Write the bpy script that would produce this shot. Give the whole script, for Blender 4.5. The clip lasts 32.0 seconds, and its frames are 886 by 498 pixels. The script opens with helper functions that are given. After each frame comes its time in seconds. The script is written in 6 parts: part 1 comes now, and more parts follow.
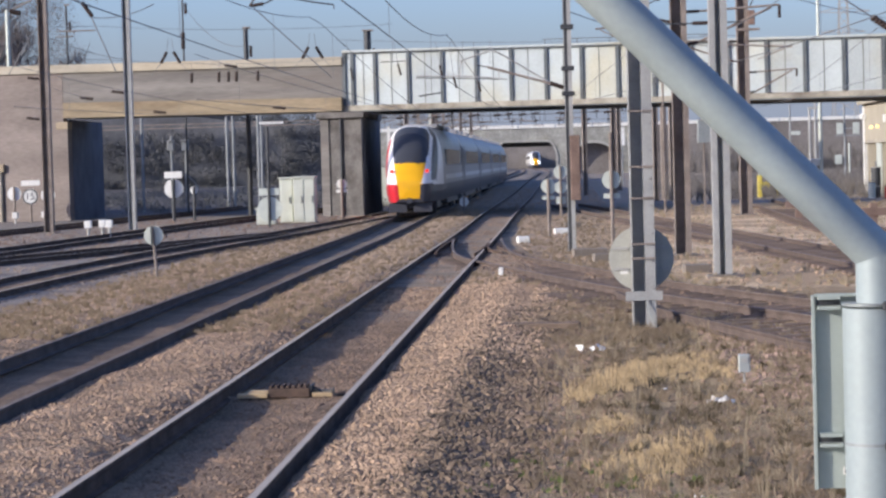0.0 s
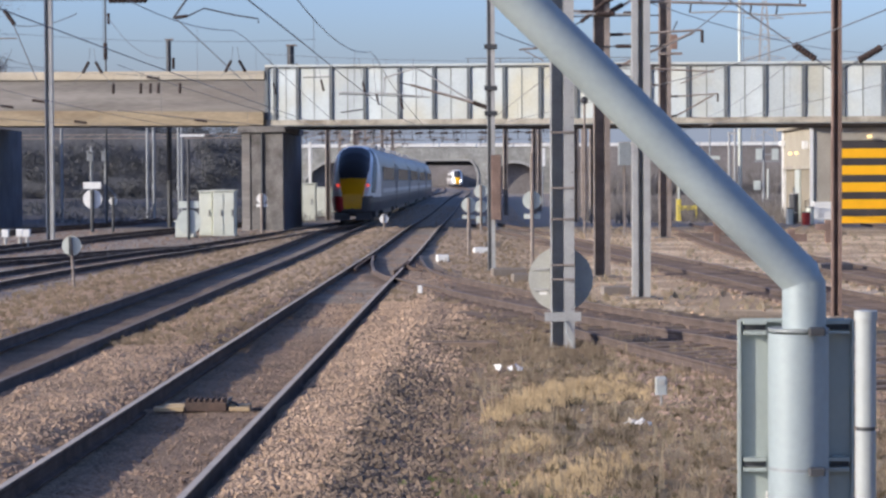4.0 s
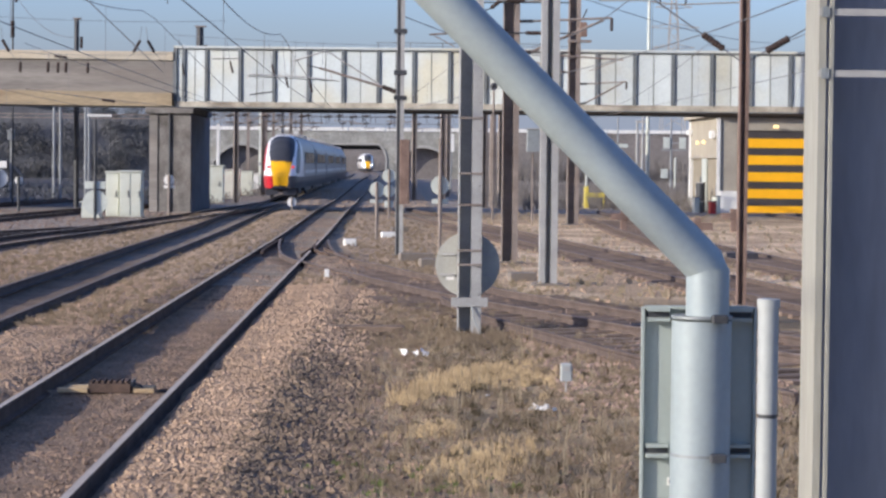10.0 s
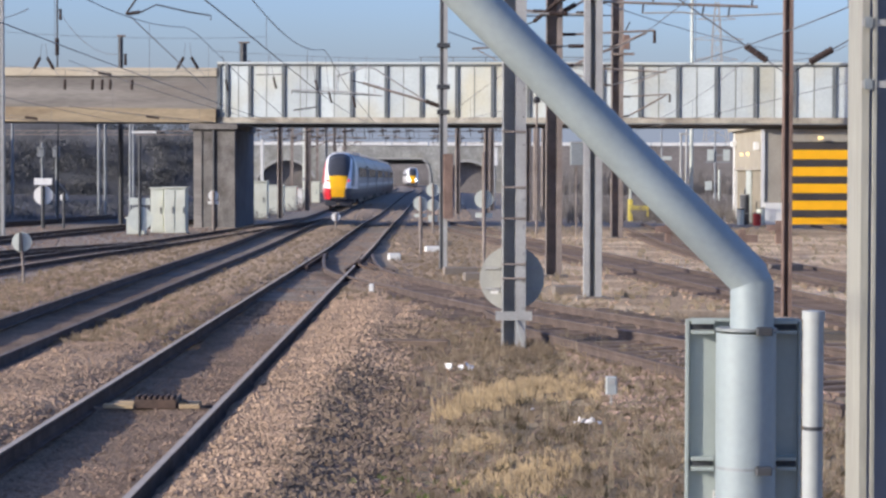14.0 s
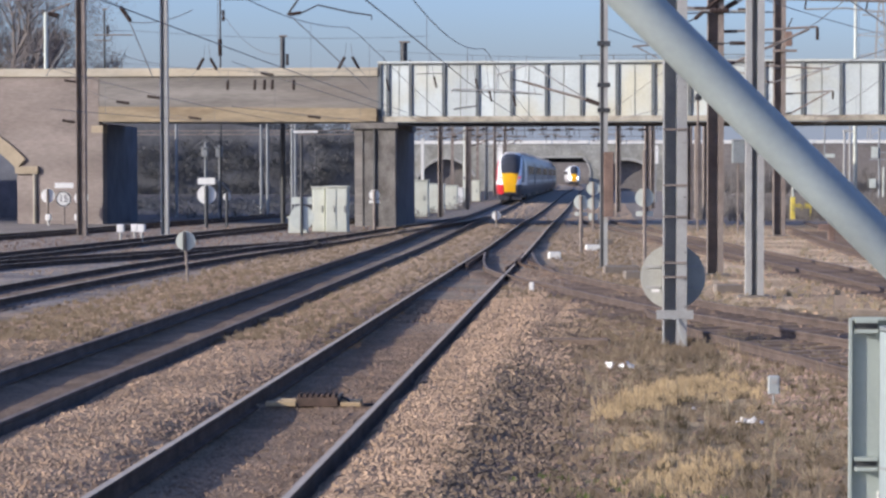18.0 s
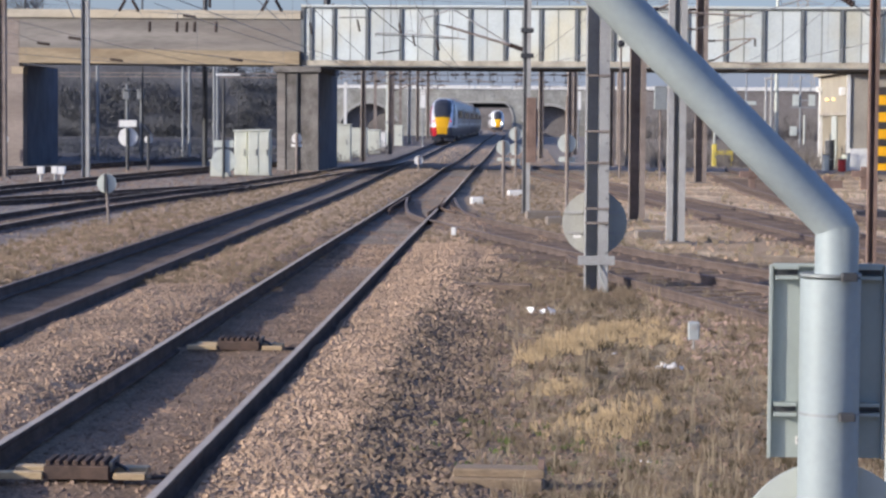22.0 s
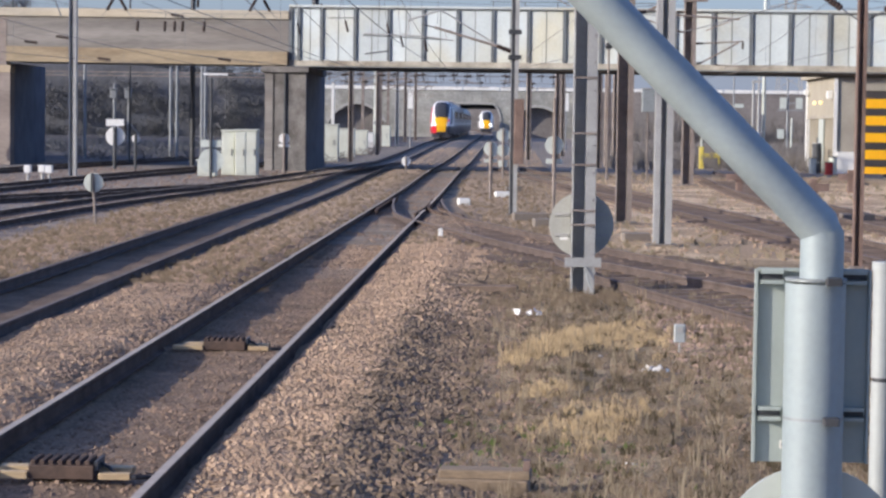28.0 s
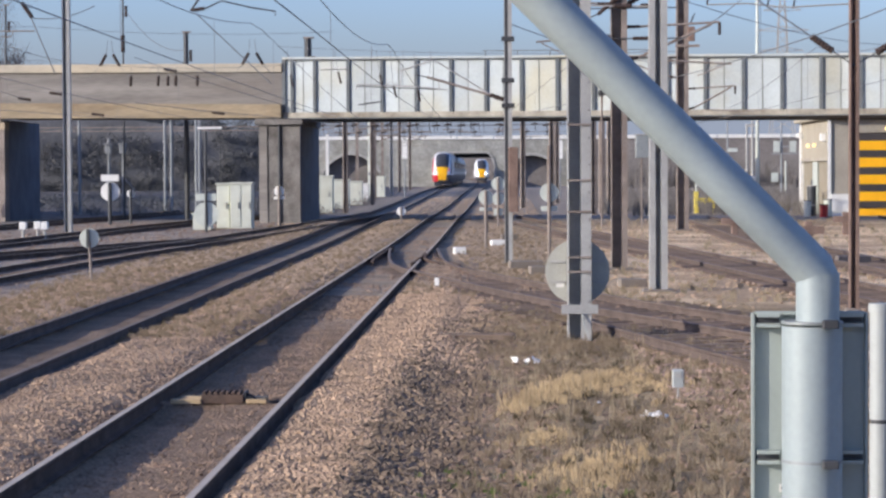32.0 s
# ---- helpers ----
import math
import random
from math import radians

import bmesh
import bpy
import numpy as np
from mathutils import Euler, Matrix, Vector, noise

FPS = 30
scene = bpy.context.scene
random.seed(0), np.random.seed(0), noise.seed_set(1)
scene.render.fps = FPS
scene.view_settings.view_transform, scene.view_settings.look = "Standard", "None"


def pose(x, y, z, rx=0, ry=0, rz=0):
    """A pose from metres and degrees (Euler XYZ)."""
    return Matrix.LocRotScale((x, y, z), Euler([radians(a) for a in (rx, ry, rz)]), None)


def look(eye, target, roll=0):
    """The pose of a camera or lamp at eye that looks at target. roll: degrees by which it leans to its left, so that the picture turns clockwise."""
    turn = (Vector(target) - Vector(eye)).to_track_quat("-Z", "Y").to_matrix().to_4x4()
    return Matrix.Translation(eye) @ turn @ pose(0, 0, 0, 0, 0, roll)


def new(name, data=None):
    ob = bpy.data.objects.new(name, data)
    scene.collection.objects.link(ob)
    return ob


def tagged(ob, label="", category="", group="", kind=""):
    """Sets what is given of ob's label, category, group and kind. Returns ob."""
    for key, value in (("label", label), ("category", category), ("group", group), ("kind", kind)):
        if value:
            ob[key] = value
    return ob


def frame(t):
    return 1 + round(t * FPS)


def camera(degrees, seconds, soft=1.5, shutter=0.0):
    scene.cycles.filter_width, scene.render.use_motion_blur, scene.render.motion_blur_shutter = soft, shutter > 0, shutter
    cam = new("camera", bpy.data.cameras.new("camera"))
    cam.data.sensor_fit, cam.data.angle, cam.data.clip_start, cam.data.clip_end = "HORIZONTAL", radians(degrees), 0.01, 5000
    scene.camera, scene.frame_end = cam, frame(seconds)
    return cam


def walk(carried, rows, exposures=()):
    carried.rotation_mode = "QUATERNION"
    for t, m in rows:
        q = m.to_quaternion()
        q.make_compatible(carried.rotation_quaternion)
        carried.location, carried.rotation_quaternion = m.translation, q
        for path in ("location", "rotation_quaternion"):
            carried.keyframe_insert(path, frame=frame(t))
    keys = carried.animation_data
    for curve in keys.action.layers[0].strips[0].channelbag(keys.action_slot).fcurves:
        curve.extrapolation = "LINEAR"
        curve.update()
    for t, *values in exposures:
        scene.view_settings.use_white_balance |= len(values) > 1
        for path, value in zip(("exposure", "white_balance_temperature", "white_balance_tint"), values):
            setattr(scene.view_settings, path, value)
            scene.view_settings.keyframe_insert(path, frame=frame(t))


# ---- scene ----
# the eye stands still at a platform's end and only sways in the hand: seconds, x, z from EYE, yaw, pitch, roll
EYE = 2.4
STOPS, KELVIN, TINT = 0.50, 6350.0, 12.0
cam = camera(22.18, 32.0, soft=2.6)
ROWS = [
    (0, 0.0143, -0.0015, 3.201, -2.154, 1.583), (0.5, -0.0092, 0.0022, 1.976, -1.593, 1.280), (1, -0.0091, 0.0022, 3.800, -1.338, 0.992),
    (1.5, -0.0108, 0.0015, 3.621, -1.915, 0.292), (2, -0.0127, 0.0017, 0.592, -3.254, 0.182), (2.5, -0.0109, 0.0018, -0.296, -2.225, 0.339),
    (3, -0.0110, 0.0033, 0.667, -1.919, 0.666), (3.5, -0.0097, 0.0012, 1.033, -1.699, 0.475), (5.5, -0.0081, -0.0029, 1.122, -1.975, -0.309),
    (6, -0.0037, -0.0039, 1.097, -1.449, -0.567), (6.5, -0.0048, -0.0047, -1.510, -0.815, -0.926), (7, -0.0054, -0.0038, -2.233, -1.102, -0.879),
    (7.5, -0.0071, -0.0035, -1.801, -1.303, -0.769), (8, -0.0063, -0.0032, -0.974, -1.323, -0.531), (8.5, -0.0039, -0.0033, -0.624, -1.370, -0.431),
    (9, -0.0048, -0.0031, -0.725, -1.529, -0.361), (9.5, -0.0047, -0.0031, -0.870, -1.838, -0.540), (10, -0.0059, -0.0026, -1.214, -2.126, -0.552),
    (10.5, -0.0062, -0.0033, -0.697, -2.072, -0.462), (11, -0.0050, -0.0025, -0.069, -1.380, -0.173), (11.5, -0.0038, -0.0027, -0.045, -1.288, -0.173),
    (12, -0.0049, -0.0024, -0.384, -1.554, -0.185), (12.5, -0.0056, -0.0013, -0.167, -1.800, -0.098), (13, -0.0049, -0.0022, -0.107, -1.800, -0.075),
    (13.5, -0.0043, -0.0027, 0.382, -1.903, -0.127), (14, -0.0036, -0.0025, -0.090, -1.778, -0.119), (14.5, -0.0044, -0.0027, -0.001, -1.813, -0.132),
    (15, -0.0056, -0.0030, 1.571, -1.003, 0.423), (15.5, -0.0066, -0.0025, 2.652, -0.782, 0.416), (17.5, -0.0031, -0.0039, 4.132, -1.719, -0.080),
    (18, -0.0027, -0.0026, 3.974, -1.815, 0.062), (18.5, -0.0035, -0.0029, 3.079, -1.610, -0.063), (19, -0.0011, -0.0040, 3.444, -1.661, 0.021),
    (19.5, -0.0018, -0.0045, 3.514, -1.945, -0.054), (20, -0.0053, -0.0048, 2.830, -2.810, -0.484), (20.5, -0.0066, -0.0037, 1.723, -3.930, -0.639),
    (21, -0.0061, -0.0045, 1.717, -4.301, -0.593), (21.5, -0.0061, -0.0047, 1.696, -4.213, -0.600), (22, -0.0054, -0.0041, 1.994, -3.211, -0.402),
    (22.5, -0.0045, -0.0042, 2.709, -2.526, -0.410), (23, -0.0036, -0.0040, 4.027, -2.667, -0.293), (23.5, -0.0021, -0.0034, 3.785, -2.302, -0.410),
    (24, -0.0044, -0.0039, 2.911, -2.302, -0.739), (24.5, -0.0051, -0.0043, 2.800, -2.648, -0.893), (26.5, -0.0025, 0.0007, 2.007, -3.130, -0.533),
    (27, -0.0024, -0.0001, 1.819, -2.766, -0.669), (27.5, -0.0022, -0.0007, 1.582, -2.685, -0.647), (28, -0.0024, -0.0005, 1.662, -3.184, -0.739),
    (28.5, -0.0020, -0.0021, 2.089, -3.980, -0.692), (29, -0.0005, -0.0008, 1.854, -3.353, -0.385), (29.5, -0.0001, -0.0007, 1.991, -2.568, -0.244),
    (30, 0.0016, 0.0000, 1.945, -2.143, -0.267), (30.5, 0.0017, -0.0006, 2.567, -2.460, -0.195), (31, 0.0005, -0.0007, 1.887, -2.596, -0.290),
    (31.5, 0.0006, -0.0005, 1.568, -2.515, -0.363), (32, 0.0000, 0.0000, 1.575, -1.934, 0.300),
]
walk(cam, [(t, pose(x, 0, EYE + z, 90 + pitch, 0, yaw) @ pose(0, 0, 0, 0, 0, -roll)) for t, x, z, yaw, pitch, roll in ROWS],
     exposures=[(0.0, STOPS, KELVIN, TINT), (32.0, STOPS, KELVIN, TINT)])

# ---- world and sun ----
SUN_WAY = Vector((2.8, 1.3, -1.0)).normalized()          # the low sun stands to the left, a little behind
ELEV = math.asin(-SUN_WAY.z)
world = bpy.data.worlds.new("sky")
scene.world = world
world.use_nodes = True
wn = world.node_tree
sky = wn.nodes.new("ShaderNodeTexSky")
sky.sky_type, sky.sun_disc = "NISHITA", False
sky.sun_elevation, sky.sun_rotation = ELEV, math.atan2(-SUN_WAY.x, -SUN_WAY.y)
sky.air_density, sky.dust_density, sky.ozone_density = 1.0, 2.0, 3.0
sky.altitude = 0
wn.nodes["Background"].inputs["Strength"].default_value = 0.15
tint = wn.nodes.new("ShaderNodeMix")                      # a slightly violet winter sky
tint.data_type, tint.blend_type = "RGBA", "MULTIPLY"
tint.inputs["Factor"].default_value = 1.0
tint.inputs["B"].default_value = (0.83, 0.88, 1.17, 1)
wn.links.new(sky.outputs["Color"], tint.inputs["A"])
haze = wn.nodes.new("ShaderNodeMix")                      # winter haze round the whole horizon
haze.data_type = "RGBA"
haze.inputs["B"].default_value = (1.7, 1.95, 2.5, 1)
aim, split, low = wn.nodes.new("ShaderNodeTexCoord"), wn.nodes.new("ShaderNodeSeparateXYZ"), wn.nodes.new("ShaderNodeMapRange")
low.interpolation_type = "SMOOTHSTEP"
for key, value in (("From Min", 0.0), ("From Max", 0.085), ("To Min", 0.85), ("To Max", 0.0)):
    low.inputs[key].default_value = value
wn.links.new(aim.outputs["Generated"], split.inputs["Vector"])
wn.links.new(split.outputs["Z"], low.inputs["Value"])
wn.links.new(low.outputs["Result"], haze.inputs["Factor"])
wn.links.new(tint.outputs["Result"], haze.inputs["A"])
wn.links.new(haze.outputs["Result"], wn.nodes["Background"].inputs["Color"])
sun_data = bpy.data.lights.new("sun", "SUN")
sun_data.energy, sun_data.angle, sun_data.color = 3.9, radians(0.6), (1.0, 0.915, 0.79)
sun = new("sun", sun_data)
sun.matrix_basis = look((0, 0, 60), Vector((0, 0, 60)) + SUN_WAY)


# ---- materials ----
def mat(name, col, rough=0.7, metal=0.0, vary=0.25, scale=4.0, fine=40.0, bump=0.15, dirt=None, dirt_amount=0.4, emit=None, strength=0.0, spec=0.4, stretch=(1, 1, 1), each=0.0):
    """A procedural surface: a base colour varied at two scales, stains of a second colour, fine relief."""
    m = bpy.data.materials.new(name)
    m.use_nodes = True
    nt = m.node_tree
    n, l = nt.nodes, nt.links
    b = n["Principled BSDF"]
    b.inputs["Roughness"].default_value, b.inputs["Metallic"].default_value = rough, metal
    b.inputs["Specular IOR Level"].default_value = spec
    tc = n.new("ShaderNodeTexCoord")
    mp = n.new("ShaderNodeMapping")
    mp.inputs["Scale"].default_value = stretch
    l.new(tc.outputs["Object"], mp.inputs["Vector"])
    big = n.new("ShaderNodeTexNoise")
    big.inputs["Scale"].default_value, big.inputs["Detail"].default_value = scale, 5
    small = n.new("ShaderNodeTexNoise")
    small.inputs["Scale"].default_value, small.inputs["Detail"].default_value = fine, 3
    for t in (big, small):
        l.new(mp.outputs["Vector"], t.inputs["Vector"])
    r1 = n.new("ShaderNodeMapRange")
    r1.inputs["From Min"].default_value, r1.inputs["From Max"].default_value = 0.3, 0.7
    r1.inputs["To Min"].default_value, r1.inputs["To Max"].default_value = 1 - vary, 1 + vary
    l.new(big.outputs["Fac"], r1.inputs["Value"])
    r2 = n.new("ShaderNodeMapRange")
    r2.inputs["From Min"].default_value, r2.inputs["From Max"].default_value = 0.3, 0.7
    r2.inputs["To Min"].default_value, r2.inputs["To Max"].default_value = 1 - vary * 0.6, 1 + vary * 0.6
    l.new(small.outputs["Fac"], r2.inputs["Value"])
    mul = n.new("ShaderNodeMath")
    mul.operation = "MULTIPLY"
    l.new(r1.outputs["Result"], mul.inputs[0])
    l.new(r2.outputs["Result"], mul.inputs[1])
    fac = mul.outputs["Value"]
    if each:
        oi = n.new("ShaderNodeObjectInfo")
        r3 = n.new("ShaderNodeMapRange")
        r3.inputs["To Min"].default_value, r3.inputs["To Max"].default_value = 1 - each, 1 + each
        l.new(oi.outputs["Random"], r3.inputs["Value"])
        m2 = n.new("ShaderNodeMath")
        m2.operation = "MULTIPLY"
        l.new(fac, m2.inputs[0])
        l.new(r3.outputs["Result"], m2.inputs[1])
        fac = m2.outputs["Value"]
    sc = n.new("ShaderNodeVectorMath")
    sc.operation = "SCALE"
    l.new(fac, sc.inputs["Scale"])
    if dirt:
        st = n.new("ShaderNodeTexNoise")
        st.inputs["Scale"].default_value, st.inputs["Detail"].default_value = scale * 0.6, 8
        l.new(mp.outputs["Vector"], st.inputs["Vector"])
        ra = n.new("ShaderNodeMapRange")
        ra.inputs["From Min"].default_value, ra.inputs["From Max"].default_value = 0.48, 0.68
        ra.inputs["To Max"].default_value = dirt_amount
        l.new(st.outputs["Fac"], ra.inputs["Value"])
        mx = n.new("ShaderNodeMix")
        mx.data_type = "RGBA"
        mx.inputs["A"].default_value, mx.inputs["B"].default_value = (*col, 1), (*dirt, 1)
        l.new(ra.outputs["Result"], mx.inputs["Factor"])
        l.new(mx.outputs["Result"], sc.inputs[0])
    else:
        sc.inputs[0].default_value = col
    l.new(sc.outputs["Vector"], b.inputs["Base Color"])
    if bump:
        bp = n.new("ShaderNodeBump")
        bp.inputs["Strength"].default_value, bp.inputs["Distance"].default_value = bump, 0.02
        l.new(small.outputs["Fac"], bp.inputs["Height"])
        l.new(bp.outputs["Normal"], b.inputs["Normal"])
    if emit:
        b.inputs["Emission Color"].default_value, b.inputs["Emission Strength"].default_value = (*emit, 1), strength
    return m


RAILTOP = mat("worn_rail", (0.42, 0.365, 0.31), 0.9, 0.0, 0.1, 3, 30, 0.02, spec=0.04)
RAILDARK = mat("old_rusty_rail", (0.092, 0.068, 0.057), 0.9, 0.0, 0.3, 3, 30, 0.1)
RUSTHEAD = mat("dull_rail_head", (0.165, 0.13, 0.11), 0.8, 0.0, 0.25, 3, 30, 0.05)
RAILSIDE = mat("rusty_rail", (0.102, 0.074, 0.060), 0.95, 0.0, 0.3, 3, 30, 0.1, (0.09, 0.055, 0.035), spec=0.08)
CONCRETE = mat("sleeper_concrete", (0.20, 0.17, 0.14), 0.9, 0, 0.25, 3, 50, 0.2, (0.11, 0.085, 0.065), 0.7, each=0.2)
TIMBER = mat("old_timber", (0.16, 0.115, 0.085), 0.9, 0, 0.3, 3, 50, 0.3, (0.12, 0.085, 0.06), 0.6, each=0.25)
STONE = mat("ballast_stone", (0.41, 0.283, 0.182), 0.9, 0, 0.22, 2.3, 30, 0.2, (0.285, 0.196, 0.126), 0.8)
BROWNSTONE = mat("brown_ballast_stone", (0.345, 0.238, 0.158), 0.9, 0, 0.25, 2.3, 30, 0.2, (0.235, 0.163, 0.108), 0.8)
PINKSTONE = mat("pinkish_ballast_stone", (0.36, 0.25, 0.19), 0.9, 0, 0.3, 2.3, 30, 0.2, (0.24, 0.165, 0.125), 0.8)
FARSTONE = mat("dusty_ballast_stone", (0.345, 0.255, 0.178), 0.9, 0, 0.22, 2.3, 30, 0.2, (0.235, 0.178, 0.13), 0.8)
DARKSTONE = mat("dark_ballast_stone", (0.245, 0.168, 0.115), 0.9, 0, 0.35, 2.3, 30, 0.2, (0.16, 0.115, 0.085), 0.7)
SOOTSTONE = mat("sooty_ballast_stone", (0.205, 0.146, 0.094), 0.9, 0, 0.45, 2.3, 30, 0.2, (0.11, 0.08, 0.055), 0.8)
GALV = mat("galvanised_steel", (0.365, 0.36, 0.335), 0.6, 0.15, 0.12, 2, 25, 0.04, (0.30, 0.29, 0.27), 0.5)
PALEPOLE = mat("dull_pale_pole", (0.25, 0.26, 0.262), 0.65, 0.1, 0.15, 2, 25, 0.04)
OLDSTEEL = mat("weathered_brown_steel", (0.24, 0.20, 0.17), 0.8, 0.1, 0.2, 2, 25, 0.06, (0.11, 0.07, 0.05), 0.5)
RUST = mat("rust_brown_steel", (0.20, 0.135, 0.105), 0.85, 0, 0.25, 2, 25, 0.06, (0.08, 0.05, 0.04), 0.5)
DARKSTEEL = mat("dark_steel", (0.06, 0.062, 0.065), 0.6, 0.3, 0.2, 3, 30, 0.05)
WIRE = mat("wire", (0.15, 0.155, 0.16), 0.6, 0.4, 0.1, 3, 30, 0)
INSUL = mat("brown_insulator", (0.055, 0.04, 0.035), 0.8, 0, 0.1, 3, 30, 0, spec=0.1)
TUBE = mat("pale_grey_tube", (0.283, 0.328, 0.326), 0.5, 0.1, 0.07, 5, 60, 0.02, (0.27, 0.32, 0.335), 0.5)
PLATE = mat("grey_green_plate", (0.345, 0.385, 0.35), 0.5, 0.1, 0.06, 6, 60, 0.02, (0.33, 0.37, 0.34), 0.4)
BAND = mat("dull_band", (0.24, 0.26, 0.255), 0.5, 0.25, 0.15, 20, 90, 0.03)
WHITEPIPE = mat("white_plastic_pipe", (0.34, 0.36, 0.345), 0.45, 0, 0.06, 6, 60, 0.02, (0.42, 0.42, 0.38), 0.4)
COLUMN = mat("weathered_zinc_column", (0.305, 0.298, 0.25), 0.6, 0.1, 0.15, 5, 50, 0.05, (0.24, 0.22, 0.18), 0.8, stretch=(1, 1, 0.15))
PANEL = mat("white_bridge_panel", (0.36, 0.40, 0.40), 0.55, 0, 0.10, 0.5, 9, 0.03, (0.37, 0.345, 0.245), 0.75, each=0.12)
STEELGREEN = mat("dark_bridge_stiffener", (0.085, 0.098, 0.105), 0.7, 0.1, 0.2, 1, 12, 0.05, (0.10, 0.09, 0.08), 0.5)
SEAM = mat("grey_panel_seam", (0.17, 0.18, 0.165), 0.7, 0, 0.15, 1, 12, 0.05)
GIRDER = mat("stained_cream_girder", (0.288, 0.264, 0.212), 0.7, 0, 0.25, 1.2, 9, 0.1, (0.15, 0.12, 0.085), 0.8)
COPING = mat("pale_concrete_coping", (0.328, 0.296, 0.236), 0.85, 0, 0.15, 0.8, 8, 0.1, (0.34, 0.29, 0.21), 0.7, stretch=(0.4, 0.4, 2.0))
PINKWALL = mat("pinkish_render", (0.190, 0.160, 0.142), 0.9, 0, 0.22, 0.6, 9, 0.15, (0.145, 0.118, 0.102), 0.7, stretch=(0.3, 0.3, 1.2))
CONCWALL = mat("grey_pink_concrete", (0.158, 0.146, 0.133), 0.9, 0, 0.26, 0.7, 9, 0.15, (0.115, 0.098, 0.083), 0.8, stretch=(0.16, 0.16, 2.2))
BUFFBEAM = mat("buff_beam", (0.228, 0.182, 0.118), 0.85, 0, 0.25, 0.8, 8, 0.15, (0.16, 0.115, 0.07), 0.8, stretch=(0.35, 0.35, 2.5))
PIER = mat("sooty_brick", (0.122, 0.114, 0.105), 0.92, 0, 0.38, 1.6, 14, 0.3, (0.07, 0.062, 0.055), 0.85)
BUFFSTONE = mat("buff_stone", (0.279, 0.229, 0.161), 0.9, 0, 0.15, 1, 12, 0.1)
FARWALL = mat("far_brick_wall", (0.275, 0.272, 0.245), 0.92, 0, 0.3, 0.5, 3, 0.05, (0.25, 0.235, 0.185), 0.6)
FARDARK = mat("far_dark_wall", (0.18, 0.162, 0.15), 0.92, 0, 0.25, 0.2, 3, 0.05, (0.09, 0.08, 0.065), 0.6)
FARRIM = mat("far_pale_rim", (0.34, 0.33, 0.30), 0.85, 0, 0.1, 0.3, 4, 0.03)
WHITE = mat("white_paint", (0.702, 0.693, 0.648), 0.5, 0, 0.06, 3, 30, 0.02, (0.62, 0.60, 0.52), 0.4)
SIGNGREY = mat("weathered_sign_back", (0.37, 0.365, 0.315), 0.6, 0.05, 0.1, 3, 30, 0.02)
SIGNBACK = mat("pale_sign_back", (0.50, 0.53, 0.47), 0.5, 0.1, 0.07, 3, 30, 0.02)
CABINET = mat("cream_cabinet", (0.56, 0.575, 0.485), 0.55, 0, 0.08, 1.5, 20, 0.03, (0.50, 0.47, 0.36), 0.5)
BLACK = mat("black_paint", (0.025, 0.025, 0.027), 0.5, 0, 0.1, 3, 30, 0)
PALEYELLOW = mat("faded_yellow_paint", (0.62, 0.50, 0.10), 0.6, 0, 0.15, 2, 20, 0.02)
YELLOW = mat("warm_yellow_paint", (0.93, 0.46, 0.01), 0.45, 0, 0.06, 1, 20, 0.0)
SHEDWALL = mat("pale_shed_wall", (0.33, 0.295, 0.225), 0.85, 0, 0.1, 0.7, 9, 0.05, (0.38, 0.33, 0.25), 0.5)
SHEDGREY = mat("grey_shed_wall", (0.35, 0.315, 0.25), 0.85, 0, 0.12, 0.7, 9, 0.05, (0.24, 0.21, 0.18), 0.5)
DOORDARK = mat("dark_door_slat", (0.055, 0.047, 0.043), 0.6, 0, 0.15, 1, 20, 0.02)
RED = mat("red_paint", (0.42, 0.03, 0.025), 0.45, 0, 0.1, 2, 20, 0)
CRIMSON = mat("crimson_train_paint", (0.46, 0.018, 0.028), 0.3, 0, 0.05, 1, 20, 0)
TRAINWHITE = mat("white_train_paint", (0.80, 0.79, 0.77), 0.3, 0, 0.05, 1, 20, 0)
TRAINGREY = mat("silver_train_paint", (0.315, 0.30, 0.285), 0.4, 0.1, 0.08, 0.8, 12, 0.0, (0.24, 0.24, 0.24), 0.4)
# dark parts of both trains, and painted shade on the red one's right side
TRAINDARK = mat("dark_train_paint_and_shade", (0.055, 0.055, 0.065), 0.4, 0, 0.1, 1, 20, 0)
TRAINBAND = mat("grey_window_band", (0.11, 0.113, 0.12), 0.35, 0.1, 0.08, 0.8, 12, 0.0)
TRAINPALE = mat("pale_train_stripe", (0.60, 0.60, 0.58), 0.35, 0, 0.08, 0.8, 12, 0.0)
TRAINROOF = mat("grey_train_roof", (0.40, 0.385, 0.365), 0.5, 0, 0.1, 0.8, 12, 0.0, (0.28, 0.27, 0.26), 0.4)
TRAINYELLOW = mat("train_yellow", (0.80, 0.41, 0.008), 0.35, 0, 0.04, 1, 20, 0)
WINDSCREEN = mat("grey_windscreen", (0.05, 0.053, 0.062), 0.38, 0, 0.05, 1, 20, 0, spec=0.15)
GLASS = mat("dark_glass", (0.012, 0.014, 0.018), 0.22, 0, 0.05, 1, 20, 0, spec=0.25)
LAMPWHITE = mat("lit_headlamp", (0.9, 0.9, 0.85), 0.3, 0, 0, 1, 1, 0, emit=(1.0, 0.97, 0.88), strength=9.0)
LAMPRED = mat("lit_red_tail_lens", (0.4, 0.02, 0.02), 0.3, 0, 0, 1, 1, 0, emit=(1.0, 0.10, 0.06), strength=0.5)
LAMPAMBER = mat("lit_amber_lamp", (0.9, 0.6, 0.2), 0.3, 0, 0, 1, 1, 0, emit=(1.0, 0.72, 0.30), strength=1.0)
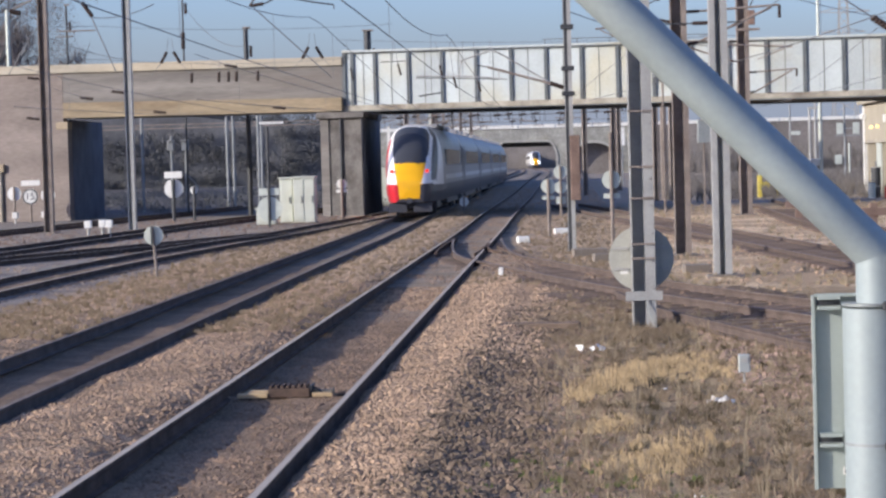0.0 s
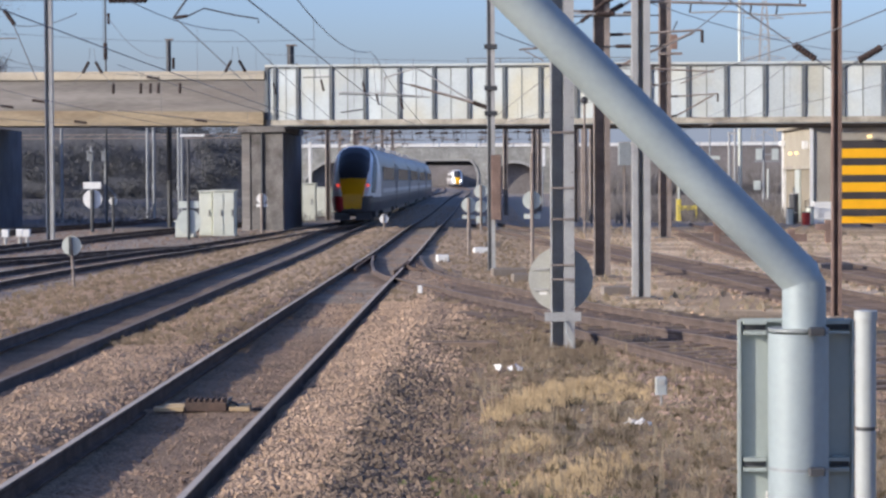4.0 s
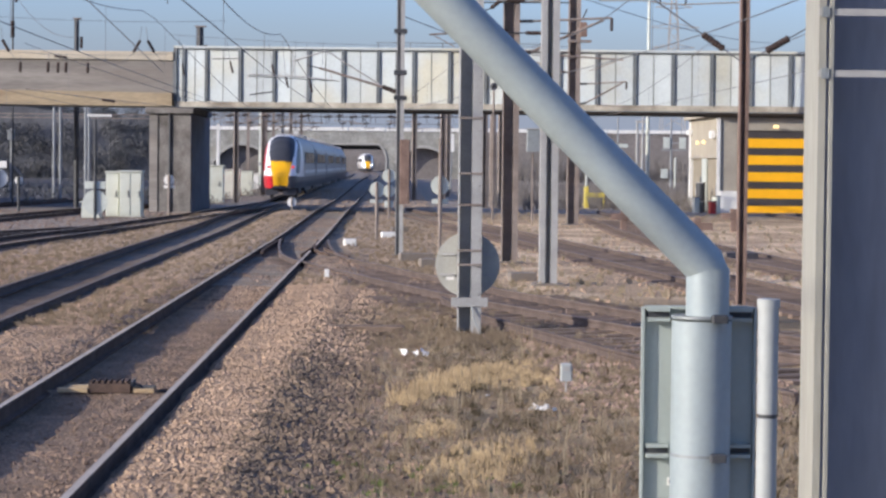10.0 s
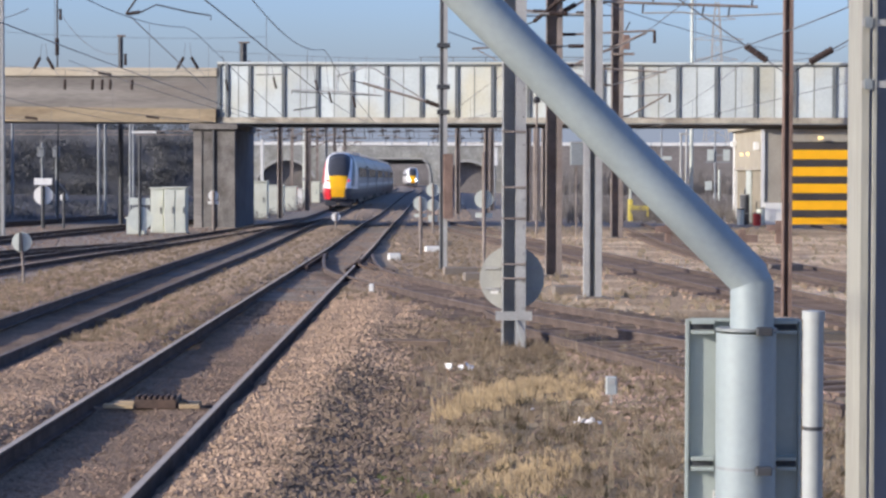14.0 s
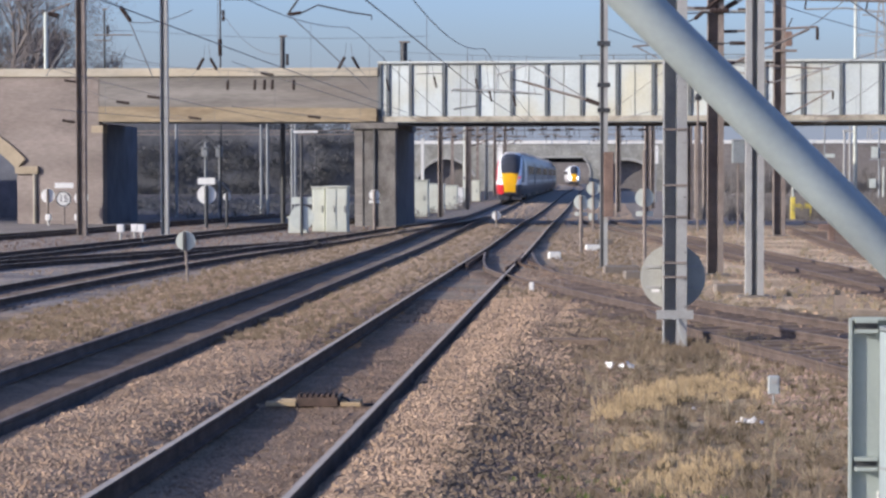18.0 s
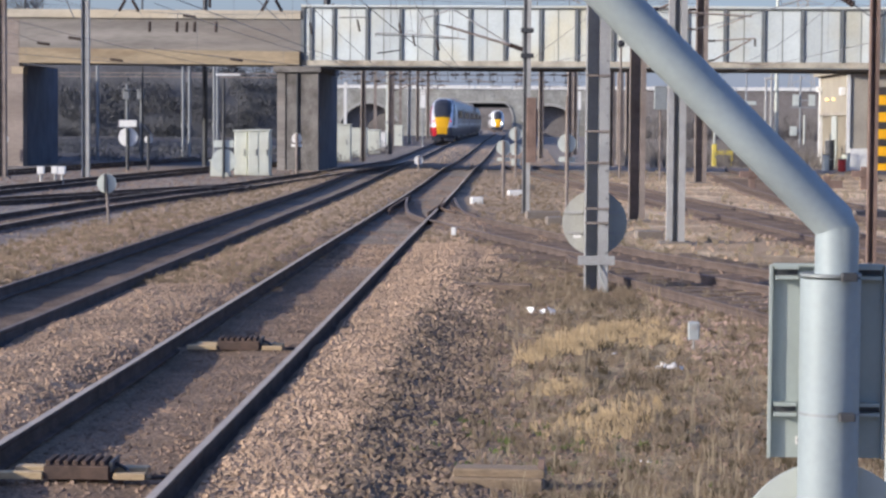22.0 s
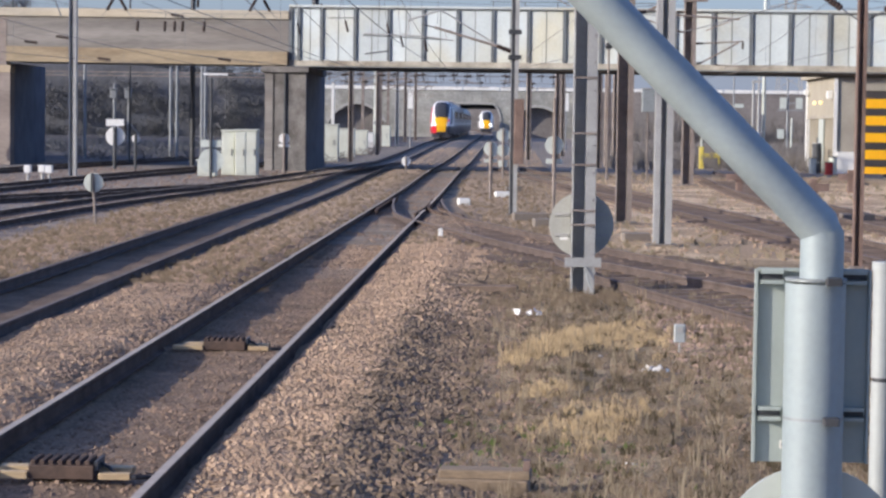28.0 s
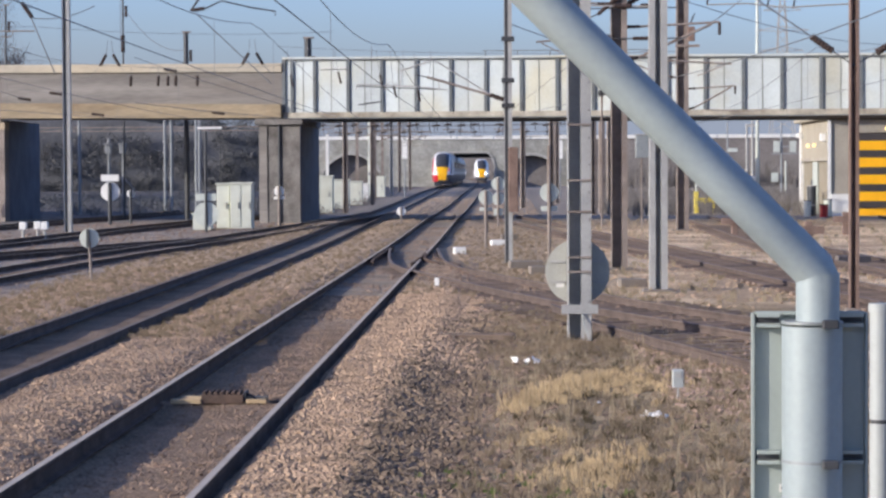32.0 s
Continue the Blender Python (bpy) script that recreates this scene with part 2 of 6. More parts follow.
WOOD = mat("pale_plank", (0.50, 0.37, 0.21), 0.85, 0, 0.2, 5, 60, 0.1, (0.22, 0.155, 0.095), 0.5, stretch=(0.3, 1, 1))
OLDWOOD = mat("weathered_baulk", (0.26, 0.19, 0.12), 0.9, 0, 0.3, 6, 60, 0.2, (0.12, 0.09, 0.06), 0.7, stretch=(0.3, 1, 1))
# brick darkened and blued to paint shade on the bridge's inner faces
SHADEBRICK = mat("shade_dark_brick", (0.085, 0.092, 0.118), 0.8, 0, 0.2, 1.2, 14, 0.1, (0.04, 0.04, 0.045), 0.5)
# darker and bluer than the column, so the recess reads as shaded
WEBSHADE = mat("shade_dark_web", (0.20, 0.225, 0.28), 0.7, 0.1, 0.12, 3, 40, 0.05, (0.16, 0.18, 0.225), 0.6, stretch=(1, 1, 0.2))
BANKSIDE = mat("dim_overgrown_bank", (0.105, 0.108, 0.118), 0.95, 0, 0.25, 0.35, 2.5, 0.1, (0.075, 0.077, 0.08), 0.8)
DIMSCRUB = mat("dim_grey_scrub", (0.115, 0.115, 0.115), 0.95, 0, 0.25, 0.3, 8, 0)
SCRUB = mat("grey_scrub", (0.20, 0.18, 0.16), 0.95, 0, 0.35, 0.6, 8, 0)
STRAW = mat("straw_grass", (0.475, 0.35, 0.195), 0.9, 0, 0.3, 2.0, 30, 0)
PALEWEED = mat("pale_dead_weed", (0.305, 0.243, 0.157), 0.9, 0, 0.3, 2.0, 30, 0)
BROWNWEED = mat("brown_weed", (0.215, 0.162, 0.106), 0.9, 0, 0.35, 2.0, 30, 0)
DARKWEED = mat("dark_matted_weed", (0.10, 0.078, 0.045), 0.95, 0, 0.3, 2.0, 30, 0)
GREENWEED = mat("green_weed", (0.10, 0.13, 0.035), 0.9, 0, 0.3, 2.0, 30, 0)
LITTER = mat("pale_litter", (0.78, 0.76, 0.72), 0.7, 0, 0.1, 10, 60, 0.05)
BARK = mat("bare_twigs", (0.175, 0.152, 0.14), 0.95, 0, 0.3, 1.0, 9, 0)
SHRUB = mat("dark_evergreen", (0.085, 0.088, 0.09), 0.95, 0, 0.15, 0.6, 8, 0)


# ---- mesh helpers ----
class Mesh:
    """Collects boxes, tubes and plates into one mesh."""

    def __init__(self):
        self.v, self.f = [], []

    def add(self, vs, fs):
        k = len(self.v)
        self.v.extend([tuple(v) for v in vs])
        self.f.extend([tuple(i + k for i in f) for f in fs])
        return self

    def box(self, x0, x1, y0, y1, z0, z1, bev=0.0, m=None):
        if bev:
            b = bev
            ring = [(x0 + b, y0), (x1 - b, y0), (x1, y0 + b), (x1, y1 - b), (x1 - b, y1), (x0 + b, y1), (x0, y1 - b), (x0, y0 + b)]
            cx, cy = (x0 + x1) / 2, (y0 + y1) / 2
            vs = []
            for z, s in ((z0, 0), (z1 - b, 0), (z1, b)):
                for x, y in ring:
                    vs.append((x + (s if x < cx else -s), y + (s if y < cy else -s), z))
            fs = [tuple(range(7, -1, -1)), tuple(range(16, 24))]
            for k in (0, 8):
                fs += [(k + i, k + (i + 1) % 8, k + 8 + (i + 1) % 8, k + 8 + i) for i in range(8)]
        else:
            vs = [(x0, y0, z0), (x1, y0, z0), (x1, y1, z0), (x0, y1, z0), (x0, y0, z1), (x1, y0, z1), (x1, y1, z1), (x0, y1, z1)]
            fs = [(3, 2, 1, 0), (4, 5, 6, 7), (0, 1, 5, 4), (1, 2, 6, 5), (2, 3, 7, 6), (3, 0, 4, 7)]
        if m is not None:
            vs = [m @ Vector(v) for v in vs]
        return self.add(vs, fs)

    def tube(self, a, b, r, r2=None, n=10, caps=True):
        a, b = Vector(a), Vector(b)
        r2 = r if r2 is None else r2
        w = (b - a).normalized()
        u = w.orthogonal().normalized()
        t = w.cross(u)
        vs = [p + (u * math.cos(2 * math.pi * i / n) + t * math.sin(2 * math.pi * i / n)) * q for p, q in ((a, r), (b, r2)) for i in range(n)]
        fs = [(i, (i + 1) % n, n + (i + 1) % n, n + i) for i in range(n)]
        if caps:
            fs += [tuple(range(n - 1, -1, -1)), tuple(range(n, 2 * n))]
        return self.add(vs, fs)

    def path(self, pts, r, n=6):
        """A round bar along a line of points, with mitred joints."""
        pts = [Vector(p) for p in pts]
        up = Vector((0.13, 0.21, 1)).normalized()
        vs = []
        for i, p in enumerate(pts):
            d = (pts[min(i + 1, len(pts) - 1)] - pts[max(i - 1, 0)]).normalized()
            u = d.cross(up).normalized()
            t = u.cross(d)
            vs += [p + (u * math.cos(2 * math.pi * k / n) + t * math.sin(2 * math.pi * k / n)) * r for k in range(n)]
        fs = [(i * n + k, i * n + (k + 1) % n, (i + 1) * n + (k + 1) % n, (i + 1) * n + k) for i in range(len(pts) - 1) for k in range(n)]
        fs += [tuple(range(n - 1, -1, -1)), tuple((len(pts) - 1) * n + k for k in range(n))]
        return self.add(vs, fs)

    def disc(self, c, axis, r, thick, n=28, bev=0.0):
        a = Vector(axis).normalized()
        c = Vector(c)
        return self.tube(c - a * thick / 2, c + a * thick / 2, r, None, n)

    def lathe(self, a, b, radii, n=10):
        """A turned body from a to b with a radius at each even step."""
        a, b = Vector(a), Vector(b)
        w = (b - a).normalized()
        u = w.orthogonal().normalized()
        t = w.cross(u)
        k = len(radii)
        vs = [a + (b - a) * (i / (k - 1)) + (u * math.cos(2 * math.pi * j / n) + t * math.sin(2 * math.pi * j / n)) * r for i, r in enumerate(radii) for j in range(n)]
        fs = [(i * n + j, i * n + (j + 1) % n, (i + 1) * n + (j + 1) % n, (i + 1) * n + j) for i in range(k - 1) for j in range(n)]
        return self.add(vs, fs + [tuple(range(n - 1, -1, -1)), tuple((k - 1) * n + j for j in range(n))])

    def sweep(self, pts, profile):
        """A profile of (across, up) points along a line that keeps level."""
        pts = [Vector(p) for p in pts]
        n = len(profile)
        vs = []
        for i, p in enumerate(pts):
            d = (pts[min(i + 1, len(pts) - 1)] - pts[max(i - 1, 0)])
            d.z = 0
            d.normalize()
            side = Vector((d.y, -d.x, 0))
            vs += [p + side * a + Vector((0, 0, b)) for a, b in profile]
        fs = [(i * n + k, (i + 1) * n + k, (i + 1) * n + (k + 1) % n, i * n + (k + 1) % n) for i in range(len(pts) - 1) for k in range(n)]
        fs += [tuple(range(n)), tuple((len(pts) - 1) * n + k for k in range(n - 1, -1, -1))]
        return self.add(vs, fs)

    def prism(self, poly, y0, y1):
        """A polygon of (x, z) points drawn out along y."""
        n = len(poly)
        vs = [(x, y0, z) for x, z in poly] + [(x, y1, z) for x, z in poly]
        fs = [tuple(range(n)), tuple(range(2 * n - 1, n - 1, -1))] + [(i, n + i, n + (i + 1) % n, (i + 1) % n) for i in range(n)]
        return self.add(vs, fs)

    def data(self, name, material, smooth=False):
        me = bpy.data.meshes.new(name)
        me.from_pydata(self.v, [], self.f)
        me.materials.append(material)
        if smooth:
            me.polygons.foreach_set("use_smooth", [True] * len(me.polygons))
        me.update()
        bm = bmesh.new()
        bm.from_mesh(me)
        bmesh.ops.recalc_face_normals(bm, faces=bm.faces)
        bm.to_mesh(me)
        bm.free()
        if smooth:
            me.set_sharp_from_angle(angle=radians(40))
        return me


def part(name, mesh, material, parent=None, label="", smooth=False):
    """One mesh object, under its thing or part."""
    data = mesh if isinstance(mesh, bpy.types.Mesh) else mesh.data(name, material, smooth)
    ob = new(name, data)
    if parent is not None:
        ob.parent = parent
    return tagged(ob, label)


def thing(name, label, category, at=(0, 0, 0), group="", kind="", turn=0):
    ob = new(name)
    ob.empty_display_size = 0.2
    ob.matrix_basis = pose(*at, 0, 0, turn)
    return tagged(ob, label, category, group, kind)


def insulator(mesh_parent, a, b, r=0.05, n=6):
    a, b = Vector(a), Vector(b)
    return part("insulator", Mesh().lathe(a, b, [r * 0.6] + [r * 0.95, r * 0.72] * n), INSUL, mesh_parent)


# ---- lie of the land ----
GAUGE = 0.7525                      # from the centre line to a rail's middle
T1, T2 = -3.10, -6.92               # centre lines of the two through tracks
BEND = 5.5e-5


def smooth(a, b, v):
    t = min(1.0, max(0.0, (v - a) / (b - a)))
    return t * t * (3 - 2 * t)


def rise(y):
    return 0.15 * smooth(70, 115, y) + 0.55 * smooth(130, 260, y)


def veer(y):
    """How far the through tracks swing to the left in the distance."""
    return -BEND * max(0.0, y - 270) ** 2


def t2x(y):
    """The second track's middle line: it closes in towards the platform."""
    return T2 + 0.30 * (1 - smooth(10, 80, y)) - 0.42 * smooth(112, 150, y) + veer(y)


def polyline(knots, step):
    """Points along a smooth line through knots (x, y)."""
    ks = [Vector((x, y, 0)) for x, y in knots]
    out = []
    for i in range(len(ks) - 1):
        p0, p1, p2, p3 = ks[max(i - 1, 0)], ks[i], ks[i + 1], ks[min(i + 2, len(ks) - 1)]
        n = max(2, int((p2 - p1).length / step))
        for k in range(n):
            t = k / n
            out.append(0.5 * (2 * p1 + (p2 - p0) * t + (2 * p0 - 5 * p1 + 4 * p2 - p3) * t * t + (3 * p1 - p0 - 3 * p2 + p3) * t ** 3))
    out.append(ks[-1])
    return out


THROUGH = [-60, -20, 6, 30, 60, 90, 130, 180, 230, 270, 310, 350, 400, 460, 520, 600, 700]
LINES = {
    "T1": [(T1 + veer(y), y) for y in THROUGH],
    "T2": [(t2x(y), y) for y in THROUGH],
    "DIV": [(-3.07, 84), (-2.9, 72), (-2.25, 60), (-1.35, 55.0), (0.2, 48.2), (1.55, 42.8), (2.5, 39.6), (4.0, 35.0), (6.0, 29.0), (8.6, 22)],
    "YR1": [(-0.2, 118), (1.7, 100), (3.8, 82), (5.1, 69), (6.3, 56), (7.5, 43), (8.9, 30)],
    "YR2": [(9.6, 116), (9.4, 98), (9.2, 80), (9.6, 62), (10.6, 48), (12.4, 34)],
    "YR3": [(19.5, 114), (19.4, 96), (18.6, 78), (17.0, 62), (15.8, 44)],
    "YL1": [(-7.3, 132), (-7.7, 116), (-8.9, 100), (-10.4, 84), (-11.8, 70), (-12.5, 56), (-12.6, 40), (-12.4, 24)],
    "YL2": [(-11.6, 140), (-13.6, 118), (-15.6, 102), (-17.3, 86), (-18.6, 70), (-19.6, 52)],
    "YL3": [(-10.4, 84), (-12.6, 78), (-15.6, 68), (-18.6, 56)],
    "YL4": [(-19.5, 140), (-21.0, 118), (-22.8, 100), (-25.5, 84)],
}


def ground_z(x, y):
    """The height of ballast and soil at a place, rail tops being the zero."""
    z = -0.15 + rise(y)
    s = x - veer(y)
    if y < 720:
        for c in (T1 + veer(y), t2x(y)):
            d = abs(x - c)
            heap = max(math.exp(-((y - 25.05) / 0.4) ** 2), math.exp(-((y - 15.95) / 0.4) ** 2)) if c > -5 else 0.0
            z -= (0.012 + 0.043 * smooth(52, 42, y) if c > -5 else 0.085 - 0.015 * smooth(46, 38, y)) * (1 - smooth(0.66, 0.84, d)) * (1 - 0.8 * heap)
        z += 0.085 * smooth(-5.95, -5.4, s) * (1 - smooth(-4.5, -3.95, s))
        z += 0.085 * smooth(-2.31, -2.10, s) * (1 - smooth(-1.35, -0.6, s)) * (1 - smooth(60, 80, y))
        z -= 0.05 * smooth(-0.9, 0.2, s) * (1 - smooth(1.5, 3.5, s)) * (1 - smooth(30, 42, y))
        z += 0.06 * smooth(-9.6, -8.9, s) * (1 - smooth(-8.2, -7.7, s))
    near = 1 - smooth(60, 140, y)
    if near > 0:
        z += near * (0.035 * noise.noise((x * 0.9, y * 0.5, 0)) + 0.018 * noise.noise((x * 3.1, y * 2.3, 4)))
    return z


# ---- ground ----
def ground_material():
    m = bpy.data.materials.new("ballast_and_soil")
    m.use_nodes = True
    nt = m.node_tree
    n, l = nt.nodes, nt.links
    b = n["Principled BSDF"]
    b.inputs["Roughness"].default_value, b.inputs["Specular IOR Level"].default_value = 0.95, 0.2
    tc = n.new("ShaderNodeTexCoord")
    sep = n.new("ShaderNodeSeparateXYZ")
    l.new(tc.outputs["Object"], sep.inputs["Vector"])

    def tex(scale, detail=4):
        t = n.new("ShaderNodeTexNoise")
        t.inputs["Scale"].default_value, t.inputs["Detail"].default_value = scale, detail
        l.new(tc.outputs["Object"], t.inputs["Vector"])
        return t.outputs["Fac"]

    def math(op, a, c):
        q = n.new("ShaderNodeMath")
        q.operation = op
        for i, v in enumerate((a, c)):
            if isinstance(v, (int, float)):
                q.inputs[i].default_value = v
            else:
                l.new(v, q.inputs[i])
        return q.outputs["Value"]

    def ramp(v, a, c, lo=0.0, hi=1.0):
        q = n.new("ShaderNodeMapRange")
        q.interpolation_type = "SMOOTHSTEP"
        for k, w in (("From Min", a), ("From Max", c), ("To Min", lo), ("To Max", hi)):
            q.inputs[k].default_value = w
        l.new(v, q.inputs["Value"])
        return q.outputs["Result"]

    def mix(f, a, c):
        q = n.new("ShaderNodeMix")
        q.data_type = "RGBA"
        l.new(f, q.inputs["Factor"])
        for k, v in (("A", a), ("B", c)):
            if isinstance(v, tuple):
                q.inputs[k].default_value = (*v, 1)
            else:
                l.new(v, q.inputs[k])
        return q.outputs["Result"]

    wob = math("MULTIPLY", math("SUBTRACT", tex(0.55), 0.5), 1.3)
    x = math("ADD", sep.outputs["X"], wob)
    y = sep.outputs["Y"]
    col = mix(ramp(tex(0.35, 6), 0.42, 0.60), (0.40, 0.282, 0.18), (0.29, 0.202, 0.128))
    col = mix(math("MULTIPLY", ramp(tex(1.1, 8), 0.52, 0.64), 0.7), col, (0.155, 0.112, 0.07))
    # rough soil and dead weeds on the far right side
    soil = mix(ramp(tex(0.9, 6), 0.40, 0.62), (0.235, 0.168, 0.095), (0.38, 0.282, 0.16))
    col = mix(ramp(x, -0.6, 0.2), col, soil)
    # a strip of sooty stone along the shoulder
    strip = math("MULTIPLY", ramp(x, -1.6, -1.25), ramp(x, -0.15, -0.55))
    strip = math("MULTIPLY", strip, ramp(y, 38, 29))
    col = mix(math("MULTIPLY", strip, 0.75), col, (0.15, 0.115, 0.085))
    # oily stone between the rails
    drift = math("MULTIPLY", ramp(y, 10, 80, 1.0, 0.0), 0.30)
    for c, dull, pale in ((T1, (0.185, 0.128, 0.085), (0.26, 0.182, 0.122)), (math("ADD", drift, T2), (0.135, 0.095, 0.068), (0.21, 0.15, 0.105))):
        d = math("ABSOLUTE", math("SUBTRACT", sep.outputs["X"], c), 0.0)
        col = mix(math("MULTIPLY", ramp(d, 0.85, 0.66), 0.85), col, mix(ramp(tex(1.4, 5), 0.4, 0.65), dull, pale))
    # a paler stretch of bed where the sleepers begin to show
    pale = math("MULTIPLY", math("MULTIPLY", ramp(y, 36, 41), ramp(y, 52, 46)), math("MULTIPLY", ramp(sep.outputs["X"], -3.7, -3.2), ramp(sep.outputs["X"], -2.3, -2.45)))
    col = mix(math("MULTIPLY", pale, 0.7), col, (0.40, 0.32, 0.235))
    # soot over the yards
    col = mix(math("MULTIPLY", ramp(x, -10.2, -11.4), ramp(y, 36, 46)), col, mix(ramp(tex(0.5, 5), 0.4, 0.62), (0.16, 0.144, 0.137), (0.29, 0.25, 0.215)))
    # trodden tan soil and dark soil in streaks across the right yard
    yard = math("MULTIPLY", ramp(x, 1.5, 3.5), ramp(y, 40, 46))
    col = mix(yard, col, mix(ramp(tex(0.30, 6), 0.44, 0.58), (0.43, 0.305, 0.185), (0.70, 0.52, 0.325)))
    verge = math("MULTIPLY", math("MULTIPLY", ramp(x, -0.2, 0.6), ramp(y, 46, 38)), ramp(tex(0.62, 7), 0.50, 0.60))
    col = mix(math("MULTIPLY", verge, 0.75), col, (0.135, 0.102, 0.062))
    col = mix(math("MULTIPLY", math("MULTIPLY", ramp(y, 46, 80), ramp(x, 3.0, 1.0)), 0.45), col, (0.36, 0.285, 0.205))
    # greyer from the bridge onwards, darker still on the left past the side span
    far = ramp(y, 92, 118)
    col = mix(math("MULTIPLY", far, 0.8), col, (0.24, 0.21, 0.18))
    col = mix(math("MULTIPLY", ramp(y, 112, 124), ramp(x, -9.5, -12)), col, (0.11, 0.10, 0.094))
    fine = tex(26, 3)
    grit = tex(85, 2)
    v = math("MULTIPLY", ramp(fine, 0.3, 0.7, 0.62, 1.38), ramp(grit, 0.3, 0.7, 0.75, 1.25))
    sc = n.new("ShaderNodeVectorMath")
    sc.operation = "SCALE"
    l.new(col, sc.inputs[0])
    l.new(v, sc.inputs["Scale"])
    l.new(sc.outputs["Vector"], b.inputs["Base Color"])
    bp = n.new("ShaderNodeBump")
    bp.inputs["Strength"].default_value, bp.inputs["Distance"].default_value = 0.7, 0.04
    l.new(math("ADD", fine, math("MULTIPLY", grit, 0.4)), bp.inputs["Height"])
    l.new(bp.outputs["Normal"], b.inputs["Normal"])
    return m


GROUND = ground_material()


def build_ground():
    xs = np.concatenate([[-3000, -900, -300, -140, -80], np.arange(-60, -14, 2.0), np.arange(-14, -9.6, 0.4), np.arange(-9.6, 4.0, 0.1), np.arange(4, 12, 0.4), np.arange(12, 60, 2.0), [60, 80, 140, 300, 900, 3000]])
    ys = np.concatenate([[-400, -60, -10, 4], np.arange(10, 40, 0.16), np.arange(40, 80, 0.4), np.arange(80, 140, 1.5), np.arange(140, 620, 12), [640, 900, 1800, 4000]])
    nx, ny = len(xs), len(ys)
    vs = [(x, y, ground_z(x, y)) for y in ys for x in xs]
    fs = [(j * nx + i, j * nx + i + 1, (j + 1) * nx + i + 1, (j + 1) * nx + i) for j in range(ny - 1) for i in range(nx - 1)]
    me = bpy.data.meshes.new("ground")
    me.from_pydata(vs, [], fs)
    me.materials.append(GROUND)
    me.polygons.foreach_set("use_smooth", [True] * len(me.polygons))
    me.update()
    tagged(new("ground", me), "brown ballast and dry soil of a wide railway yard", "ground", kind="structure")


build_ground()

# ---- tracks ----
RAIL = [(-0.068, -0.17), (0.068, -0.17), (0.068, -0.155), (0.016, -0.14), (0.016, -0.055), (0.034, -0.03), (0.034, 0), (-0.034, 0), (-0.034, -0.03), (-0.016, -0.055), (-0.016, -0.14), (-0.068, -0.155)]
HEAD = [(-0.031, -0.002), (0.031, -0.002), (0.031, 0.003), (-0.031, 0.003)]


def offset_line(pts, off):
    out = []
    for i, p in enumerate(pts):
        d = pts[min(i + 1, len(pts) - 1)] - pts[max(i - 1, 0)]
        d.z = 0
        d.normalize()
        q = p + Vector((d.y, -d.x, 0)) * off
        out.append(Vector((q.x, q.y, rise(q.y))))
    return out


def build_track(key, label, shiny=True, gaps=()):
    pts = polyline(LINES[key], 2.5)
    t = thing("railway_track", label, "railway track", group="railway tracks", kind="structure")
    for side in (-1, 1):
        line = offset_line(pts, side * GAUGE)
        runs, run = [], []
        for p in line:
            if any(a < p.y < b and s in (0, side) for a, b, s in gaps):
                if len(run) > 1:
                    runs.append(run)
                run = []
            else:
                run.append(p)
        if len(run) > 1:
            runs.append(run)
        for run in runs:
            r = part("rail", Mesh().sweep(run, RAIL), RAILSIDE if shiny else RAILDARK, t)
            part("rail_head", Mesh().sweep(run, HEAD), RAILTOP if shiny else RUSTHEAD, r, "worn bright running surface" if shiny else "")
    return t, pts


tracks = {
    "T1": build_track("T1", "main line track with bright-topped rails in brown ballast", gaps=[(63.0, 67.0, 1)]),
    "T2": build_track("T2", "second main line track with worn dull rails in brown ballast", False),
    "DIV": build_track("DIV", "rusty track that branches off the main line at a crossing", False, gaps=[(75, 90, 0)]),
    "YR1": build_track("YR1", "rusty yard track through pale dry ground", False),
    "YR2": build_track("YR2", "rusty yard track in brown soil", False),
    "YR3": build_track("YR3", "rusty track leading to the shed door", False),
    "YL1": build_track("YL1", "sooty track that joins the main line under the bridge"),
    "YL2": build_track("YL2", "sooty yard track in dark ballast"),
    "YL3": build_track("YL3", "sooty track linking two yard tracks"),
    "YL4": build_track("YL4", "sooty yard track beside a retaining wall"),
}


def lay_sleepers(key, material, top, y0, y1, name="sleeper", step=0.65, long=1.25):
    t, pts = tracks[key]
    me = Mesh().box(-long, long, -0.12, 0.12, -0.2, 0.0, 0.015).data(name, material)
    dist = 0.0
    for a, b in zip(pts[:-1], pts[1:]):
        d = b - a
        n = d.length
        while dist < n:
            p = a + d * (dist / n)
            if y0 < p.y < y1:
                ob = new(name, me)
                ob.parent = t
                ob.matrix_basis = pose(p.x, p.y, rise(p.y) + top + 0.008 * noise.noise((p.x, p.y * 3, 1)), 0, 0, math.degrees(math.atan2(d.y, d.x)) - 90)
            dist += step
        dist -= n


lay_sleepers("T1", CONCRETE, -0.140, 47, 66)
lay_sleepers("T1", CONCRETE, -0.145, 66, 120)
lay_sleepers("T2", CONCRETE, -0.226, 60, 120)
lay_sleepers("DIV", TIMBER, -0.118, 44, 60)
lay_sleepers("DIV", TIMBER, -0.118, 24, 44, "turnout_timber", 0.65, 2.05)
lay_sleepers("YR1", TIMBER, -0.09, 30, 90)
lay_sleepers("YR2", TIMBER, -0.09, 40, 100)
lay_sleepers("YL1", TIMBER, -0.125, 38, 100)


